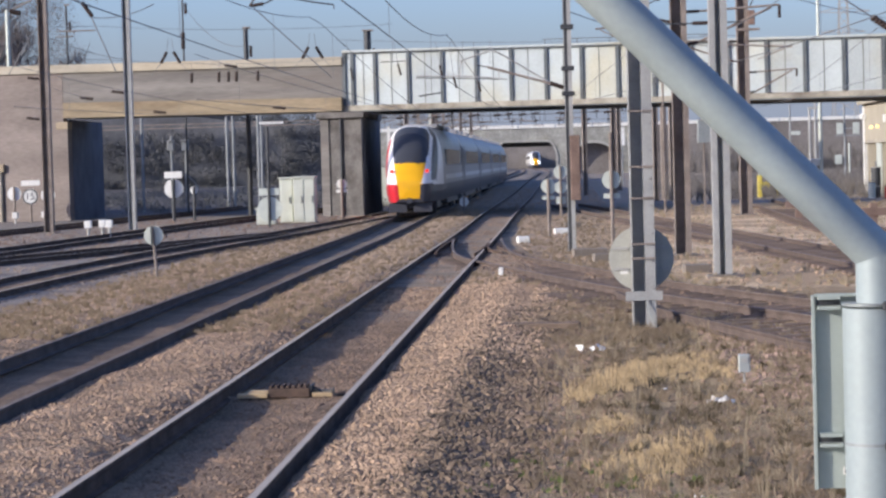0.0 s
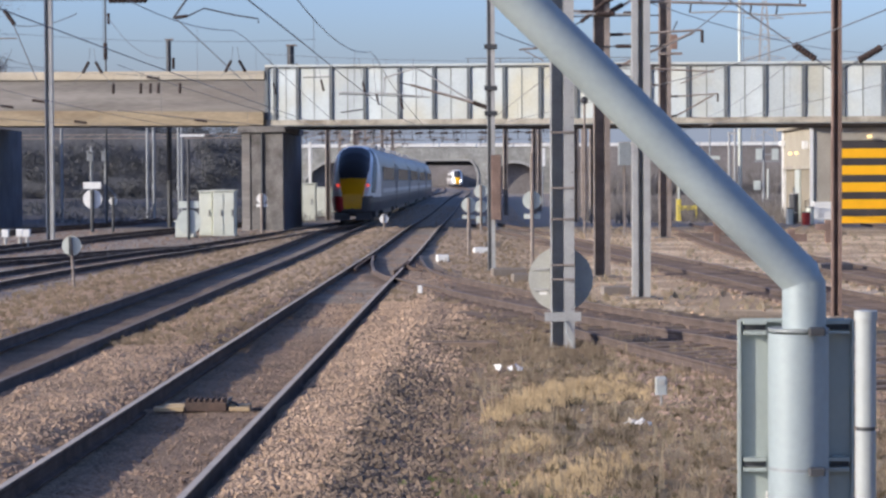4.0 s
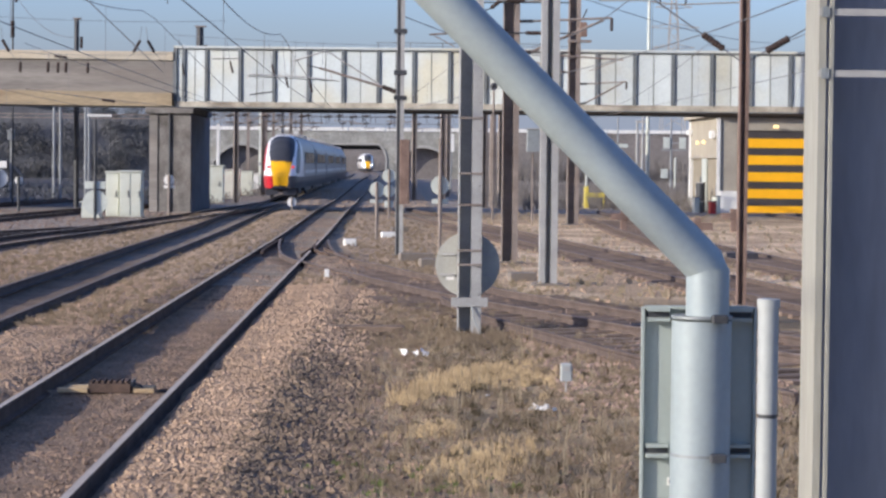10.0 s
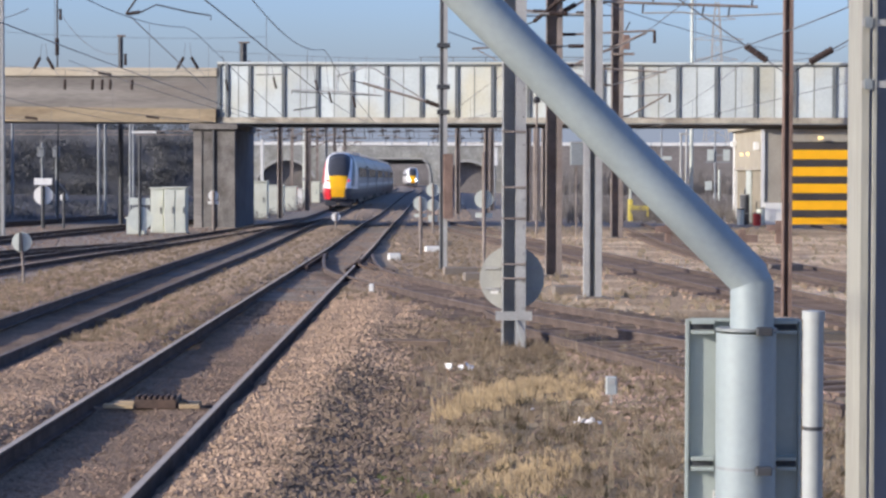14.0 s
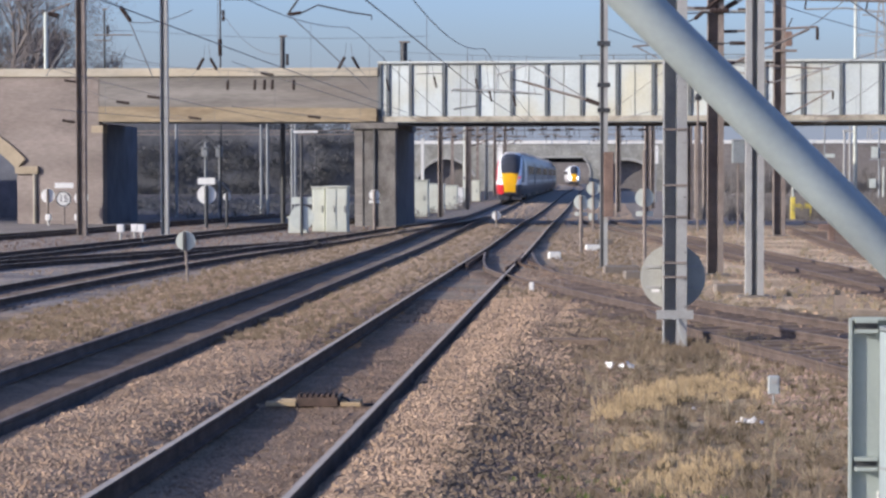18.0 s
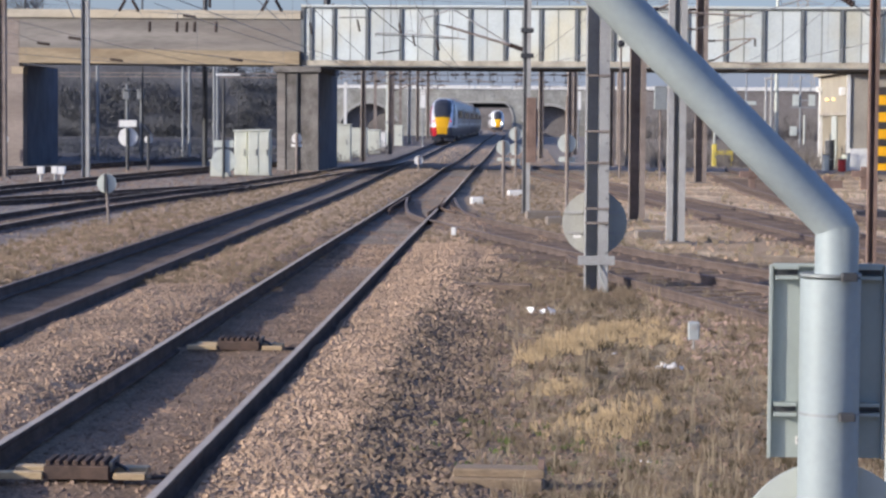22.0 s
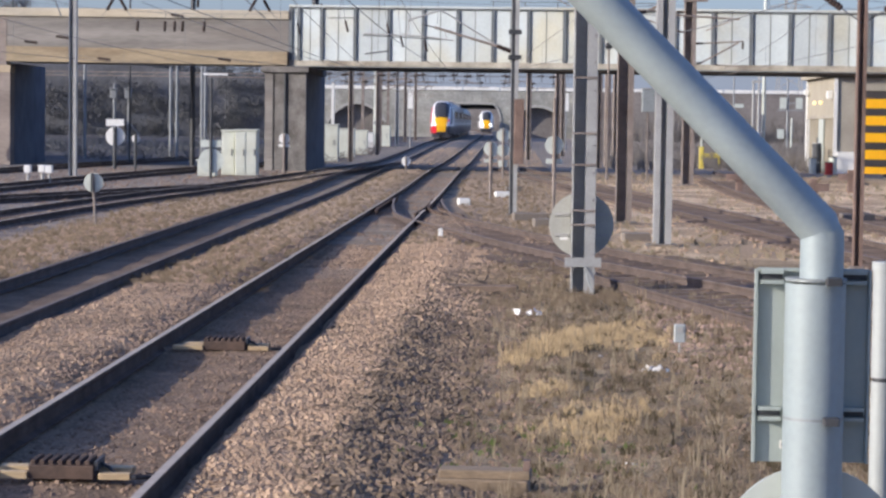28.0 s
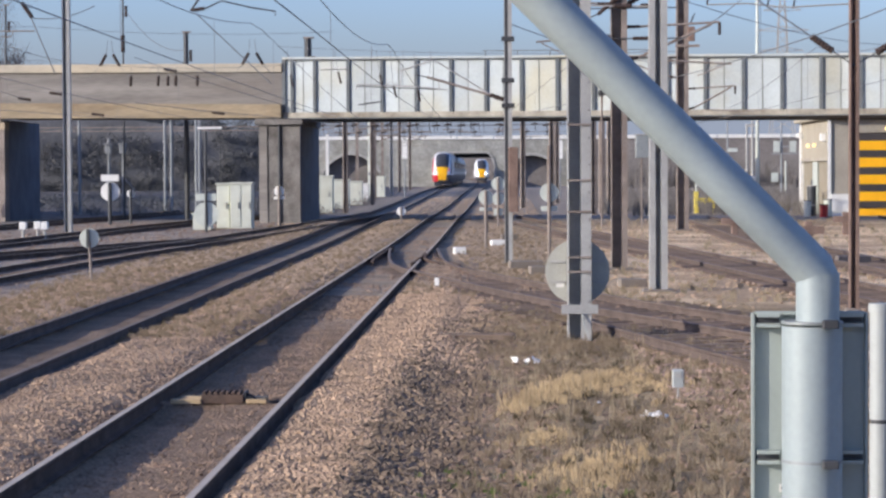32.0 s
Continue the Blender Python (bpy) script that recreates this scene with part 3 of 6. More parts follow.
# the crossing: check rails and a dark wing rail beside the gap
def build_crossing():
    t = tagged(tracks["T1"][0], "")
    for pts in ([(-3.62, 61.5), (-3.70, 63.5), (-3.70, 71), (-3.62, 73)], [(-2.52, 60.5), (-2.45, 62.5), (-2.40, 70), (-2.48, 72)]):
        line = [Vector((p.x, p.y, rise(p.y) - 0.01)) for p in polyline(pts, 1.0)]
        part("check_rail", Mesh().sweep(line, RAIL), RAILSIDE, t)
    line = [Vector((p.x, p.y, 0)) for p in polyline([(-1.78, 60.6), (-2.10, 62.4), (-2.31, 64.6), (-2.32, 67.5)], 0.6)]
    part("wing_rail", Mesh().sweep(line, RAIL), RAILSIDE, t)
    line = [Vector((p.x, p.y, 0)) for p in polyline([(0.85, 41.2), (1.25, 37.6), (1.55, 35.6), (2.3, 32.2), (3.1, 28.7), (4.3, 24.0)], 0.8)]
    part("stock_rail", Mesh().sweep(line, RAIL), RAILDARK, tracks["DIV"][0])
    line = [Vector((p.x, p.y, 0)) for p in polyline([(-2.10, 67.5), (-2.02, 65.0), (-1.72, 62.4), (-1.2, 59.2)], 0.6)]
    part("wing_rail", Mesh().sweep(line, RAIL), RAILSIDE, t)


build_crossing()


# ---- loose stones ----
def build_stones(name, label, material, count, place, seed, size):
    rng = np.random.default_rng(seed)
    base = np.array([(-1, -1, -1), (1, -1, -1), (1, 1, -1), (-1, 1, -1), (-0.7, -0.6, 1), (0.7, -0.7, 0.8), (0.6, 0.7, 1), (-0.7, 0.7, 0.7)], float) * 0.5
    quads = np.array([(3, 2, 1, 0), (4, 5, 6, 7), (0, 1, 5, 4), (1, 2, 6, 5), (2, 3, 7, 6), (3, 0, 4, 7)])
    vs, fs = [], []
    k = 0
    for _ in range(count):
        x, y = place(rng)
        s = size * (0.6 + 0.9 * rng.random() ** 2)
        e = Euler((rng.normal(0, 0.4), rng.normal(0, 0.4), rng.random() * 6.28)).to_matrix()
        m = np.array(e) * s
        p = (base * (1, 0.75, 0.6) + rng.normal(0, 0.07, base.shape)) @ m.T + (x, y, ground_z(x, y) + s * 0.04)
        vs.append(p)
        fs.append(quads + k)
        k += 8
    me = bpy.data.meshes.new(name)
    me.from_pydata(np.concatenate(vs).tolist(), [], np.concatenate(fs).tolist())
    me.materials.append(material)
    me.update()
    tagged(new(name, me), label, "ballast", kind="stuff")


SIDE_TRACKS = [polyline(LINES[k], 1.5) for k in ("DIV", "YR1", "YR2")]


def on_track(x, y):
    """Whether a place lies on one of the side tracks to the right."""
    for pts in SIDE_TRACKS:
        for p in pts:
            if abs(p.y - y) < 1.0 and abs(p.x - x) < 1.25:
                return True
    return False


def strip(x0, x1, y0, y1, power=1.6, soft=0.0):
    def place(rng):
        while True:
            x, y = x0 + (x1 - x0) * rng.random() + rng.normal(0, 0.05 * soft), y0 + (y1 - y0) * rng.random() ** power + rng.normal(0, soft)
            x += 0.22 * soft * noise.noise((x * 0.7, y * 0.45, 7))
            if x < -2.3 or y < 26 or not on_track(x, y):
                return x, y
    return place


build_stones("ballast_stones", "brown broken stone between the two main tracks", BROWNSTONE, 17000, strip(-5.8, -3.95, 12, 50), 1, 0.037)
build_stones("ballast_stones", "pale brown broken stone on the track's shoulder", STONE, 16000, strip(-2.2, -1.25, 11.5, 48), 2, 0.037)
build_stones("ballast_stones", "pale brown broken stone beyond the shoulder", STONE, 5500, strip(-1.5, -0.45, 30, 50, 1.0, 1.2), 25, 0.05)
build_stones("ballast_stones", "oily dark stone between the rails", DARKSTONE, 6000, strip(-3.7, -2.5, 11.5, 40), 3, 0.032)
build_stones("ballast_stones", "sooty dark stone beyond the shoulder", SOOTSTONE, 9000, strip(-1.40, -0.35, 11.5, 31, 1.6, 1.5), 4, 0.050)
build_stones("ballast_stones", "brown stone spilling down to the verge", DARKSTONE, 5000, strip(-0.9, 0.6, 11.5, 48, 1.3, 1.5), 24, 0.042)
build_stones("ballast_stones", "mixed stone and rubble among dead weeds", DARKSTONE, 5000, strip(0.0, 4.5, 12, 40), 5, 0.038)
build_stones("ballast_stones", "dirty dark stone heaped at the shoulder's foot", SOOTSTONE, 1200, lambda rng: (-0.45 + rng.normal(0, 0.25), 36.5 + rng.normal(0, 1.8)), 22, 0.07)
build_stones("ballast_stones", "brown stone beside the second track", BROWNSTONE, 7000, strip(-10.4, -7.7, 26, 62), 6, 0.042)


build_stones("ballast_stones", "brown stone between the main tracks farther off", FARSTONE, 6000, strip(-6.0, -4.0, 48, 112, 1.2), 7, 0.055)
build_stones("ballast_stones", "brown stone beside the branch track", FARSTONE, 5000, strip(-2.2, 2.5, 46, 108, 1.2), 8, 0.055)
build_stones("ballast_stones", "brown stone beside the sooty yard", FARSTONE, 4000, strip(-10.6, -7.8, 60, 110, 1.2), 9, 0.055)
build_stones("ballast_stones", "oily stone between the far rails", DARKSTONE, 3500, strip(-3.7, -2.5, 40, 100, 1.2), 10, 0.06)
build_stones("ballast_stones", "tan clods in the yard", STONE, 2500, strip(2.5, 16, 42, 112, 1.1), 19, 0.07)


build_stones("ballast_stones", "paler stone between the rails where the sleepers begin", STONE, 2200, strip(-3.65, -2.5, 40.5, 46.5, 1.0, 0.6), 31, 0.032)
build_stones("ballast_stones", "pale stone scattered in the left yard", FARSTONE, 2200, strip(-19, -10.8, 48, 80, 1.0, 0.8), 32, 0.05)
build_stones("ballast_stones", "sooty stone over the left yard", DARKSTONE, 4500, strip(-24, -10.6, 66, 112, 1.0, 0.5), 26, 0.08)
build_stones("ballast_stones", "brown stone beyond the bridge", FARSTONE, 3500, strip(-6.4, 2.0, 112, 190, 1.0), 27, 0.10)


build_stones("ballast_stones", "pinkish pale stone between the verge and the branch track", PINKSTONE, 3200, strip(1.9, 4.6, 24, 33.5, 1.0, 0.8), 36, 0.045)


def beside(key, half, y0, y1):
    pts = [p for p in polyline(LINES[key], 0.6) if y0 < p.y < y1]

    def place(rng):
        p = pts[int(rng.random() * len(pts))]
        return p.x + half * (2 * rng.random() - 1), p.y + 0.6 * rng.random()
    return place


for key, y0, y1 in (("DIV", 26, 60), ("YR1", 34, 95), ("YR2", 42, 105)):
    build_stones("ballast_stones", "dark oily stone along a side track", DARKSTONE, 3000, beside(key, 1.35, y0, y1), 23, 0.055)


# ---- dead weeds and grass ----
def build_grass(name, label, material, tufts, place, seed, height, lean=0.5, blades=9, width=0.006):
    rng = np.random.default_rng(seed)
    vs, fs = [], []
    for _ in range(tufts):
        x, y = place(rng)
        z = ground_z(x, y) - 0.01
        h0 = height * (0.5 + 0.8 * rng.random())
        for _ in range(blades):
            a, h = rng.random() * 6.28, h0 * (0.5 + 0.6 * rng.random())
            bx, by = x + rng.normal(0, 0.03), y + rng.normal(0, 0.04)
            lx, ly = math.cos(a) * h * lean * rng.random(), math.sin(a) * h * lean * rng.random()
            w = width * (0.6 + 0.8 * rng.random())
            k = len(vs)
            vs += [(bx - w, by, z), (bx + w, by, z), (bx + lx * 0.4 + w * 0.8, by + ly * 0.4, z + h * 0.6), (bx + lx * 0.4 - w * 0.8, by + ly * 0.4, z + h * 0.6), (bx + lx, by + ly, z + h)]
            fs += [(k, k + 1, k + 2, k + 3), (k + 3, k + 2, k + 4)]
    me = bpy.data.meshes.new(name)
    me.from_pydata(vs, [], fs)
    me.materials.append(material)
    me.update()
    tagged(new(name, me), label, "dry grass", kind="stuff")


def patch(cx, cy, sx, sy, skew=0.0):
    def place(rng):
        dx = rng.normal(0, sx)
        return cx + dx, cy + rng.normal(0, sy) + skew * dx
    return place


build_grass("dry_grass", "straw-coloured patch of dead grass on the verge", STRAW, 400, patch(0.72, 26.6, 0.34, 0.55, 2.6), 11, 0.13)
build_grass("dry_grass", "pale patch of dead grass among stones", STRAW, 140, patch(0.80, 19.6, 0.26, 0.6, 2.2), 12, 0.09)
build_grass("dry_grass", "small pale tuft of dead grass", STRAW, 70, patch(0.35, 21.9, 0.16, 0.3, 1.5), 41, 0.08)
build_grass("dry_grass", "scattered straw-coloured grass", PALEWEED, 420, strip(0.0, 4.0, 13, 44), 13, 0.09)
build_grass("dead_weeds", "brown dead weeds across the verge", BROWNWEED, 1700, strip(-0.4, 4.5, 12, 46), 14, 0.10, 0.9)
build_grass("dead_weeds", "flattened brown stalks across the verge", BROWNWEED, 1500, strip(-0.1, 4.5, 12, 40), 28, 0.13, 2.2, 6, 0.004)
build_grass("dead_weeds", "brown stalks round the mast's foot", BROWNWEED, 150, patch(1.1, 33.6, 0.7, 1.2), 15, 0.13, 0.6)
build_grass("dead_weeds", "brown weeds between the far tracks", PALEWEED, 550, strip(1.5, 16.0, 44, 112), 16, 0.15, 1.2, width=0.014)
build_grass("dead_weeds", "brown weeds beside the sooty yard", BROWNWEED, 1500, strip(-10.8, -7.8, 34, 104), 17, 0.10, 0.9, width=0.012)
build_grass("dead_weeds", "brown weeds between the main tracks", BROWNWEED, 900, strip(-5.9, -4.0, 34, 104), 20, 0.09, 0.9, width=0.012)
build_grass("dead_weeds", "brown weeds beside the crossing", BROWNWEED, 600, strip(-2.1, 1.5, 46, 100), 21, 0.10, 0.9, width=0.012)
build_grass("dead_brush", "tall bare brush beside the yard", SCRUB, 1800, strip(5.5, 26, 122, 200, 1.0), 29, 1.0, 0.7, 10, 0.018)
build_grass("dead_brush", "tall bare brush along the far wall", SCRUB, 1300, strip(9, 55, 250, 300, 1.0), 30, 2.9, 0.7, 12, 0.05)
build_grass("dead_weeds", "tall pale stalks standing on the verge", PALEWEED, 330, strip(-0.2, 4.3, 14, 36), 33, 0.26, 0.35, 3, 0.005)
build_grass("dead_weeds", "dark matted tufts on the verge", DARKWEED, 420, strip(0.1, 4.4, 13, 36), 34, 0.09, 1.6, 12, 0.007)
build_grass("dry_grass", "thin straw tufts trailing from the pale patch", STRAW, 130, patch(1.5, 27.4, 0.35, 0.7, 0.6), 35, 0.10)
build_grass("green_weeds", "small green weeds among stones", GREENWEED, 60, patch(0.25, 18.0, 0.5, 1.0), 18, 0.06)


# ---- road bridge over the tracks ----
SKEW = -0.36


def face_y(x):
    return 106.0 + SKEW * x


def deck_top(x):
    return 8.03 - 0.0175 * (x + 10)


def deck_low(x):
    return 5.10 - 0.0085 * (x + 10)


def along(mesh, x0, x1, back0, back1, z0, z1, cut=1):
    """A bar that follows the bridge's face; heights are functions of x or numbers."""
    h = lambda z, x: z(x) if callable(z) else z
    for k in range(cut):
        a, b = x0 + (x1 - x0) * k / cut, x0 + (x1 - x0) * (k + 1) / cut
        vs = [(x, face_y(x) + back, h(z, x)) for x, back, z in ((a, back0, z0), (b, back0, z0), (b, back1, z0), (a, back1, z0), (a, back0, z1), (b, back0, z1), (b, back1, z1), (a, back1, z1))]
        mesh.add(vs, [(3, 2, 1, 0), (4, 5, 6, 7), (0, 1, 5, 4), (1, 2, 6, 5), (2, 3, 7, 6), (3, 0, 4, 7)])
    return mesh


POSTS = [-10.73, -10.31, -9.18]
while POSTS[-1] < 30:
    POSTS.append(POSTS[-1] + 1.66)


def build_bridge():
    b = thing("road_bridge", "skewed road bridge with white panelled parapets over the tracks", "bridge", kind="structure")
    end = POSTS[-1]
    for back, lab in ((0.0, "cream girder with dark stains"), (8.0, "")):
        part("girder", along(Mesh(), -10.80, end, back, back + 0.5, deck_low, lambda x: deck_low(x) + 0.26, 8), GIRDER, b, lab)
        part("lower_flange", along(Mesh(), -10.80, end, back - 0.12, back + 0.62, lambda x: deck_low(x) - 0.05, lambda x: deck_low(x) - 0.004, 8), STEELGREEN, b)
        if back:
            continue
        part("top_rail", along(Mesh(), -10.80, end, back - 0.10, back + 0.30, lambda x: deck_top(x) - 0.10, deck_top, 8), PANEL if back == 0 else STEELGREEN, b)
        part("top_angle", along(Mesh(), -10.80, end, back - 0.04, back + 0.24, lambda x: deck_top(x) - 0.17, lambda x: deck_top(x) - 0.104, 8), STEELGREEN, b)
    part("deck", along(Mesh(), -10.80, end, 0.5, 8.0, lambda x: deck_low(x) + 0.02, lambda x: deck_low(x) + 0.35, 8), CONCWALL, b)
    for k in range(24):
        x = -10.0 + 1.7 * k
        part("rear_post", along(Mesh(), x, x + 0.06, 8.1, 8.16, lambda x: deck_low(x) + 0.26, lambda x: deck_low(x) + 1.4), STEELGREEN, b)
    part("rear_rail", along(Mesh(), -10.80, end, 8.1, 8.16, lambda x: deck_low(x) + 1.404, lambda x: deck_low(x) + 1.46, 8), STEELGREEN, b)
    for x0, x1 in zip(POSTS[:-1], POSTS[1:]):
        mid = (x0 + x1) / 2
        for a, c in ((x0, mid), (mid, x1)):
            part("panel", along(Mesh(), a + 0.01, c - 0.01, 0.06, 0.10, lambda x: deck_low(x) + 0.262, lambda x: deck_top(x) - 0.172), PANEL, b)
        if x1 - x0 > 0.6:
            part("seam", along(Mesh(), mid - 0.022, mid + 0.022, 0.045, 0.058, lambda x: deck_low(x) + 0.262, lambda x: deck_top(x) - 0.172), SEAM, b)
    for x in POSTS:
        part("stiffener", along(Mesh(), x - 0.075, x + 0.075, -0.05, 0.055, lambda x: deck_low(x) + 0.262, lambda x: deck_top(x) - 0.172), STEELGREEN, b)
    # thin rail above the right part of the parapet
    part("handrail", along(Mesh(), -1.0, 7.0, 0.1, 0.14, lambda x: deck_top(x) + 0.22, lambda x: deck_top(x) + 0.26, 4), STEELGREEN, b)
    for k in range(6):
        part("handrail_post", along(Mesh(), -0.9 + k * 1.5, -0.86 + k * 1.5, 0.1, 0.14, deck_top, lambda x: deck_top(x) + 0.22), STEELGREEN, b)

    # the concrete side span, its wall and coping
    w = thing("concrete_bridge_span", "weathered concrete bridge span with a pale coping and buff beam", "bridge", kind="structure")
    lowc = lambda x: 5.10 - 0.012 * (x + 10)
    band = lambda x: 5.75 - 0.02 * (x + 10)
    top = lambda x: 7.32 - 0.018 * (x + 10)
    part("buff_beam", along(Mesh(), -25.8, -10.82, -0.12, 0.7, lowc, band, 6), BUFFBEAM, w, "stained buff beam")
    part("wall", along(Mesh(), -25.8, -10.82, 0.0, 0.5, band, top, 6), CONCWALL, w)
    part("soffit_slab", along(Mesh(), -25.8, -10.82, 0.7, 6.0, lambda x: lowc(x) + 0.05, lambda x: lowc(x) + 0.5, 4), CONCWALL, w)
    part("coping", along(Mesh(), -60.0, -10.82, -0.14, 0.6, lambda x: top(x) + 0.004, lambda x: top(x) + 0.42, 10), COPING, w, "pale buff coping")
    part("end_bracket", along(Mesh(), -11.6, -10.86, -0.3, -0.13, lambda x: 5.12, lambda x: 5.12 + 0.75 * (x + 11.7)), BUFFBEAM, w)

    # the left wall with its arch
    wl = thing("retaining_wall", "long grey-pink retaining wall with a stone-rimmed arch", "wall", kind="structure")
    zt = lambda x: top(x)
    cx, inner, outer, spring = -35.9, 7.57, 8.30, 2.87
    drop = inner * math.cos(math.pi / 4)
    part("wall", along(Mesh(), cx + 5.35, -25.82, 0.0, 0.8, -0.4, zt, 3), PINKWALL, wl)
    part("wall", along(Mesh(), -60.0, cx - 5.35, 0.0, 0.8, -0.4, zt, 3), PINKWALL, wl)
    n = 16
    for k in range(n):
        a0, a1 = math.pi / 4 - math.pi / 2 * k / n, math.pi / 4 - math.pi / 2 * (k + 1) / n
        (xa, za), (xb, zb), (xo, zo), (xp, zp) = [(cx + r * math.sin(a), spring - drop + r * math.cos(a)) for r, a in ((inner, a1), (inner, a0), (outer, a1), (outer, a0))]
        m = Mesh()
        vs = [(x, face_y(x) + bk, z) for x, bk, z in ((xa, 0, za), (xb, 0, zb), (xb, 0.8, zb), (xa, 0.8, za), (xa, 0, zt(xa)), (xb, 0, zt(xb)), (xb, 0.8, zt(xb)), (xa, 0.8, zt(xa)))]
        part("wall", m.add(vs, [(3, 2, 1, 0), (4, 5, 6, 7), (0, 1, 5, 4), (1, 2, 6, 5), (2, 3, 7, 6), (3, 0, 4, 7)]), PINKWALL, wl)
        m = Mesh()
        vs = [(x, face_y(x) + bk, z) for bk in (-0.18, -0.004) for x, z in ((xa, za), (xb, zb), (xp, zp), (xo, zo))]
        part("arch_stone", m.add(vs, [(0, 1, 2, 3), (7, 6, 5, 4), (0, 4, 5, 1), (1, 5, 6, 2), (2, 6, 7, 3), (3, 7, 4, 0)]), BUFFSTONE, wl, "buff arch stone")
    part("arch_lining", along(Mesh(), -46.0, -29.4, 15.0, 15.4, -0.4, 6.6), SHADEBRICK, wl)
    part("impost", along(Mesh(), -30.62, -29.3, -0.24, -0.004, 2.62, 3.0), BUFFSTONE, wl, "buff stone impost")
    part("drain_pipe", Mesh().tube((-29.5, face_y(-29.5) - 0.1, -0.3), (-29.5, face_y(-29.5) - 0.1, 2.6), 0.1, n=10), COPING, wl, "pale drain pipe")
    part("quoin_cap", along(Mesh(), -26.2, -25.55, -0.2, 0.9, 4.72, 5.09), BUFFSTONE, wl, "pale stone cap")
    part("quoin", along(Mesh(), -26.1, -25.58, -0.14, 0.9, -0.4, 4.716), PINKWALL, wl, "worn stone corner pillar")
    part("abutment", along(Mesh(), -26.4, -25.57, 0.92, 8.6, -0.4, 5.2), SHADEBRICK, wl, "abutment in brick coloured dark for shade")

    # the pier between the two spans
    p = thing("bridge_pier", "sooty brick bridge pier, its far side in deep shade", "bridge pier", kind="structure")
    part("shaft", along(Mesh(), -12.0, -9.94, 0.1, 10.8, -0.4, 4.92), PIER, p)
    part("capital", along(Mesh(), -12.2, -9.80, -0.15, 11.0, 4.78, 5.08), PIER, p)
    # thin facing that puts the shade of the pier's far side into colour
    part("side_facing", along(Mesh(), -9.938, -9.88, 0.16, 10.75, -0.4, 4.76), SHADEBRICK, p, "pier side coloured dark to look shaded")
    part("drain_pipe", Mesh().tube((-10.98, face_y(-10.98) + 0.02, -0.3), (-10.98, face_y(-10.98) + 0.02, 4.76), 0.07, n=8), DARKSTEEL, p, "dark drain pipe")
    part("corner_strip", along(Mesh(), -12.01, -11.6, 0.03, 0.096, -0.4, 4.76), CONCWALL, p, "paler patched corner")


build_bridge()


# ---- far bridge with arches ----
FARY = 305.0


def build_far_bridge():
    b = thing("arched_bridge", "far brick bridge with a pale portal and white parapet", "bridge", kind="structure")
    top = 6.88
    # openings: left edge, right edge, spring height, crown height, kind
    holes = [(-24.5, -17.0, 2.4, 4.85, "arch"), (-9.45, -1.45, 3.3, 5.0, "portal"), (-0.05, 7.3, 2.5, 4.68, "arch")]
    edge = -31.4
    for x0, x1, zs, zc, kind in holes:
        part("wall", Mesh().box(edge, x0, FARY, FARY + 1.0, -0.2, top), FARWALL, b)
        if kind == "arch":
            n = 10
            pts = [(x0 + (x1 - x0) * k / n, zs + (zc - zs) * math.sin(math.pi * k / n) ** 0.7) for k in range(n + 1)]
        else:
            pts = [(x0, zs), (x0 + 0.42, zc - 0.55), (x0 + 0.95, zc), (x1 - 0.95, zc), (x1 - 0.42, zc - 0.55), (x1, zs)]
        poly = pts + [(x1, top), (x0, top)]
        m = Mesh()
        for (xa, za), (xb, zb) in zip(pts[:-1], pts[1:]):
            m.add([(xa, FARY, za), (xb, FARY, zb), (xb, FARY + 1, zb), (xa, FARY + 1, za), (xa, FARY, top), (xb, FARY, top), (xb, FARY + 1, top), (xa, FARY + 1, top)], [(3, 2, 1, 0), (4, 5, 6, 7), (0, 1, 5, 4), (1, 2, 6, 5), (2, 3, 7, 6), (3, 0, 4, 7)])
        part("spandrel", m, FARWALL, b)
        if kind == "arch":
            deep = 0.6 if x0 > 0 else 1.3
            part("arch_back", Mesh().box(x0 - 0.5, x1 + 0.5, FARY + deep, FARY + deep + 0.4, -0.2, 5.28), FARWALL if x0 > 0 else FARDARK, b)
            if x0 > 0:
                for k in range(10):
                    part("fence_post", Mesh().box(x0 + 0.6 + 0.65 * k, x0 + 0.82 + 0.65 * k, FARY + 0.46, FARY + 0.56, 2.7, 3.9), FARRIM, b)
                part("mound", Mesh().prism([(x0 - 0.4, -0.2), (x1 + 0.4, -0.2), (x1 + 0.4, 2.2), (x1 - 1.2, 2.9), (x0 + 1.0, 2.9), (x0 - 0.4, 2.3)], FARY + 0.2, FARY + 0.56), FARDARK, b)
        m = Mesh()
        rim = [(x0, 0.3)] + pts + [(x1, 0.3)] if kind == "portal" else pts
        for (xa, za), (xb, zb) in zip(rim[:-1], rim[1:]):
            d = Vector((zb - za, xa - xb)).normalized() * (-0.26 if kind == "portal" else -0.37)
            m.add([(xa, FARY - 0.12, za), (xb, FARY - 0.12, zb), (xb + d.x, FARY - 0.12, zb + d.y), (xa + d.x, FARY - 0.12, za + d.y), (xa, FARY - 0.004, za), (xb, FARY - 0.004, zb), (xb + d.x, FARY - 0.004, zb + d.y), (xa + d.x, FARY - 0.004, za + d.y)], [(0, 1, 2, 3), (7, 6, 5, 4), (0, 4, 5, 1), (1, 5, 6, 2), (2, 6, 7, 3), (3, 7, 4, 0)])
        part("rim", m, FARRIM, b, "pale rim of the opening")
        edge = x1
    part("wall", Mesh().box(edge, 10.5, FARY, FARY + 1.0, -0.2, top), FARWALL, b)
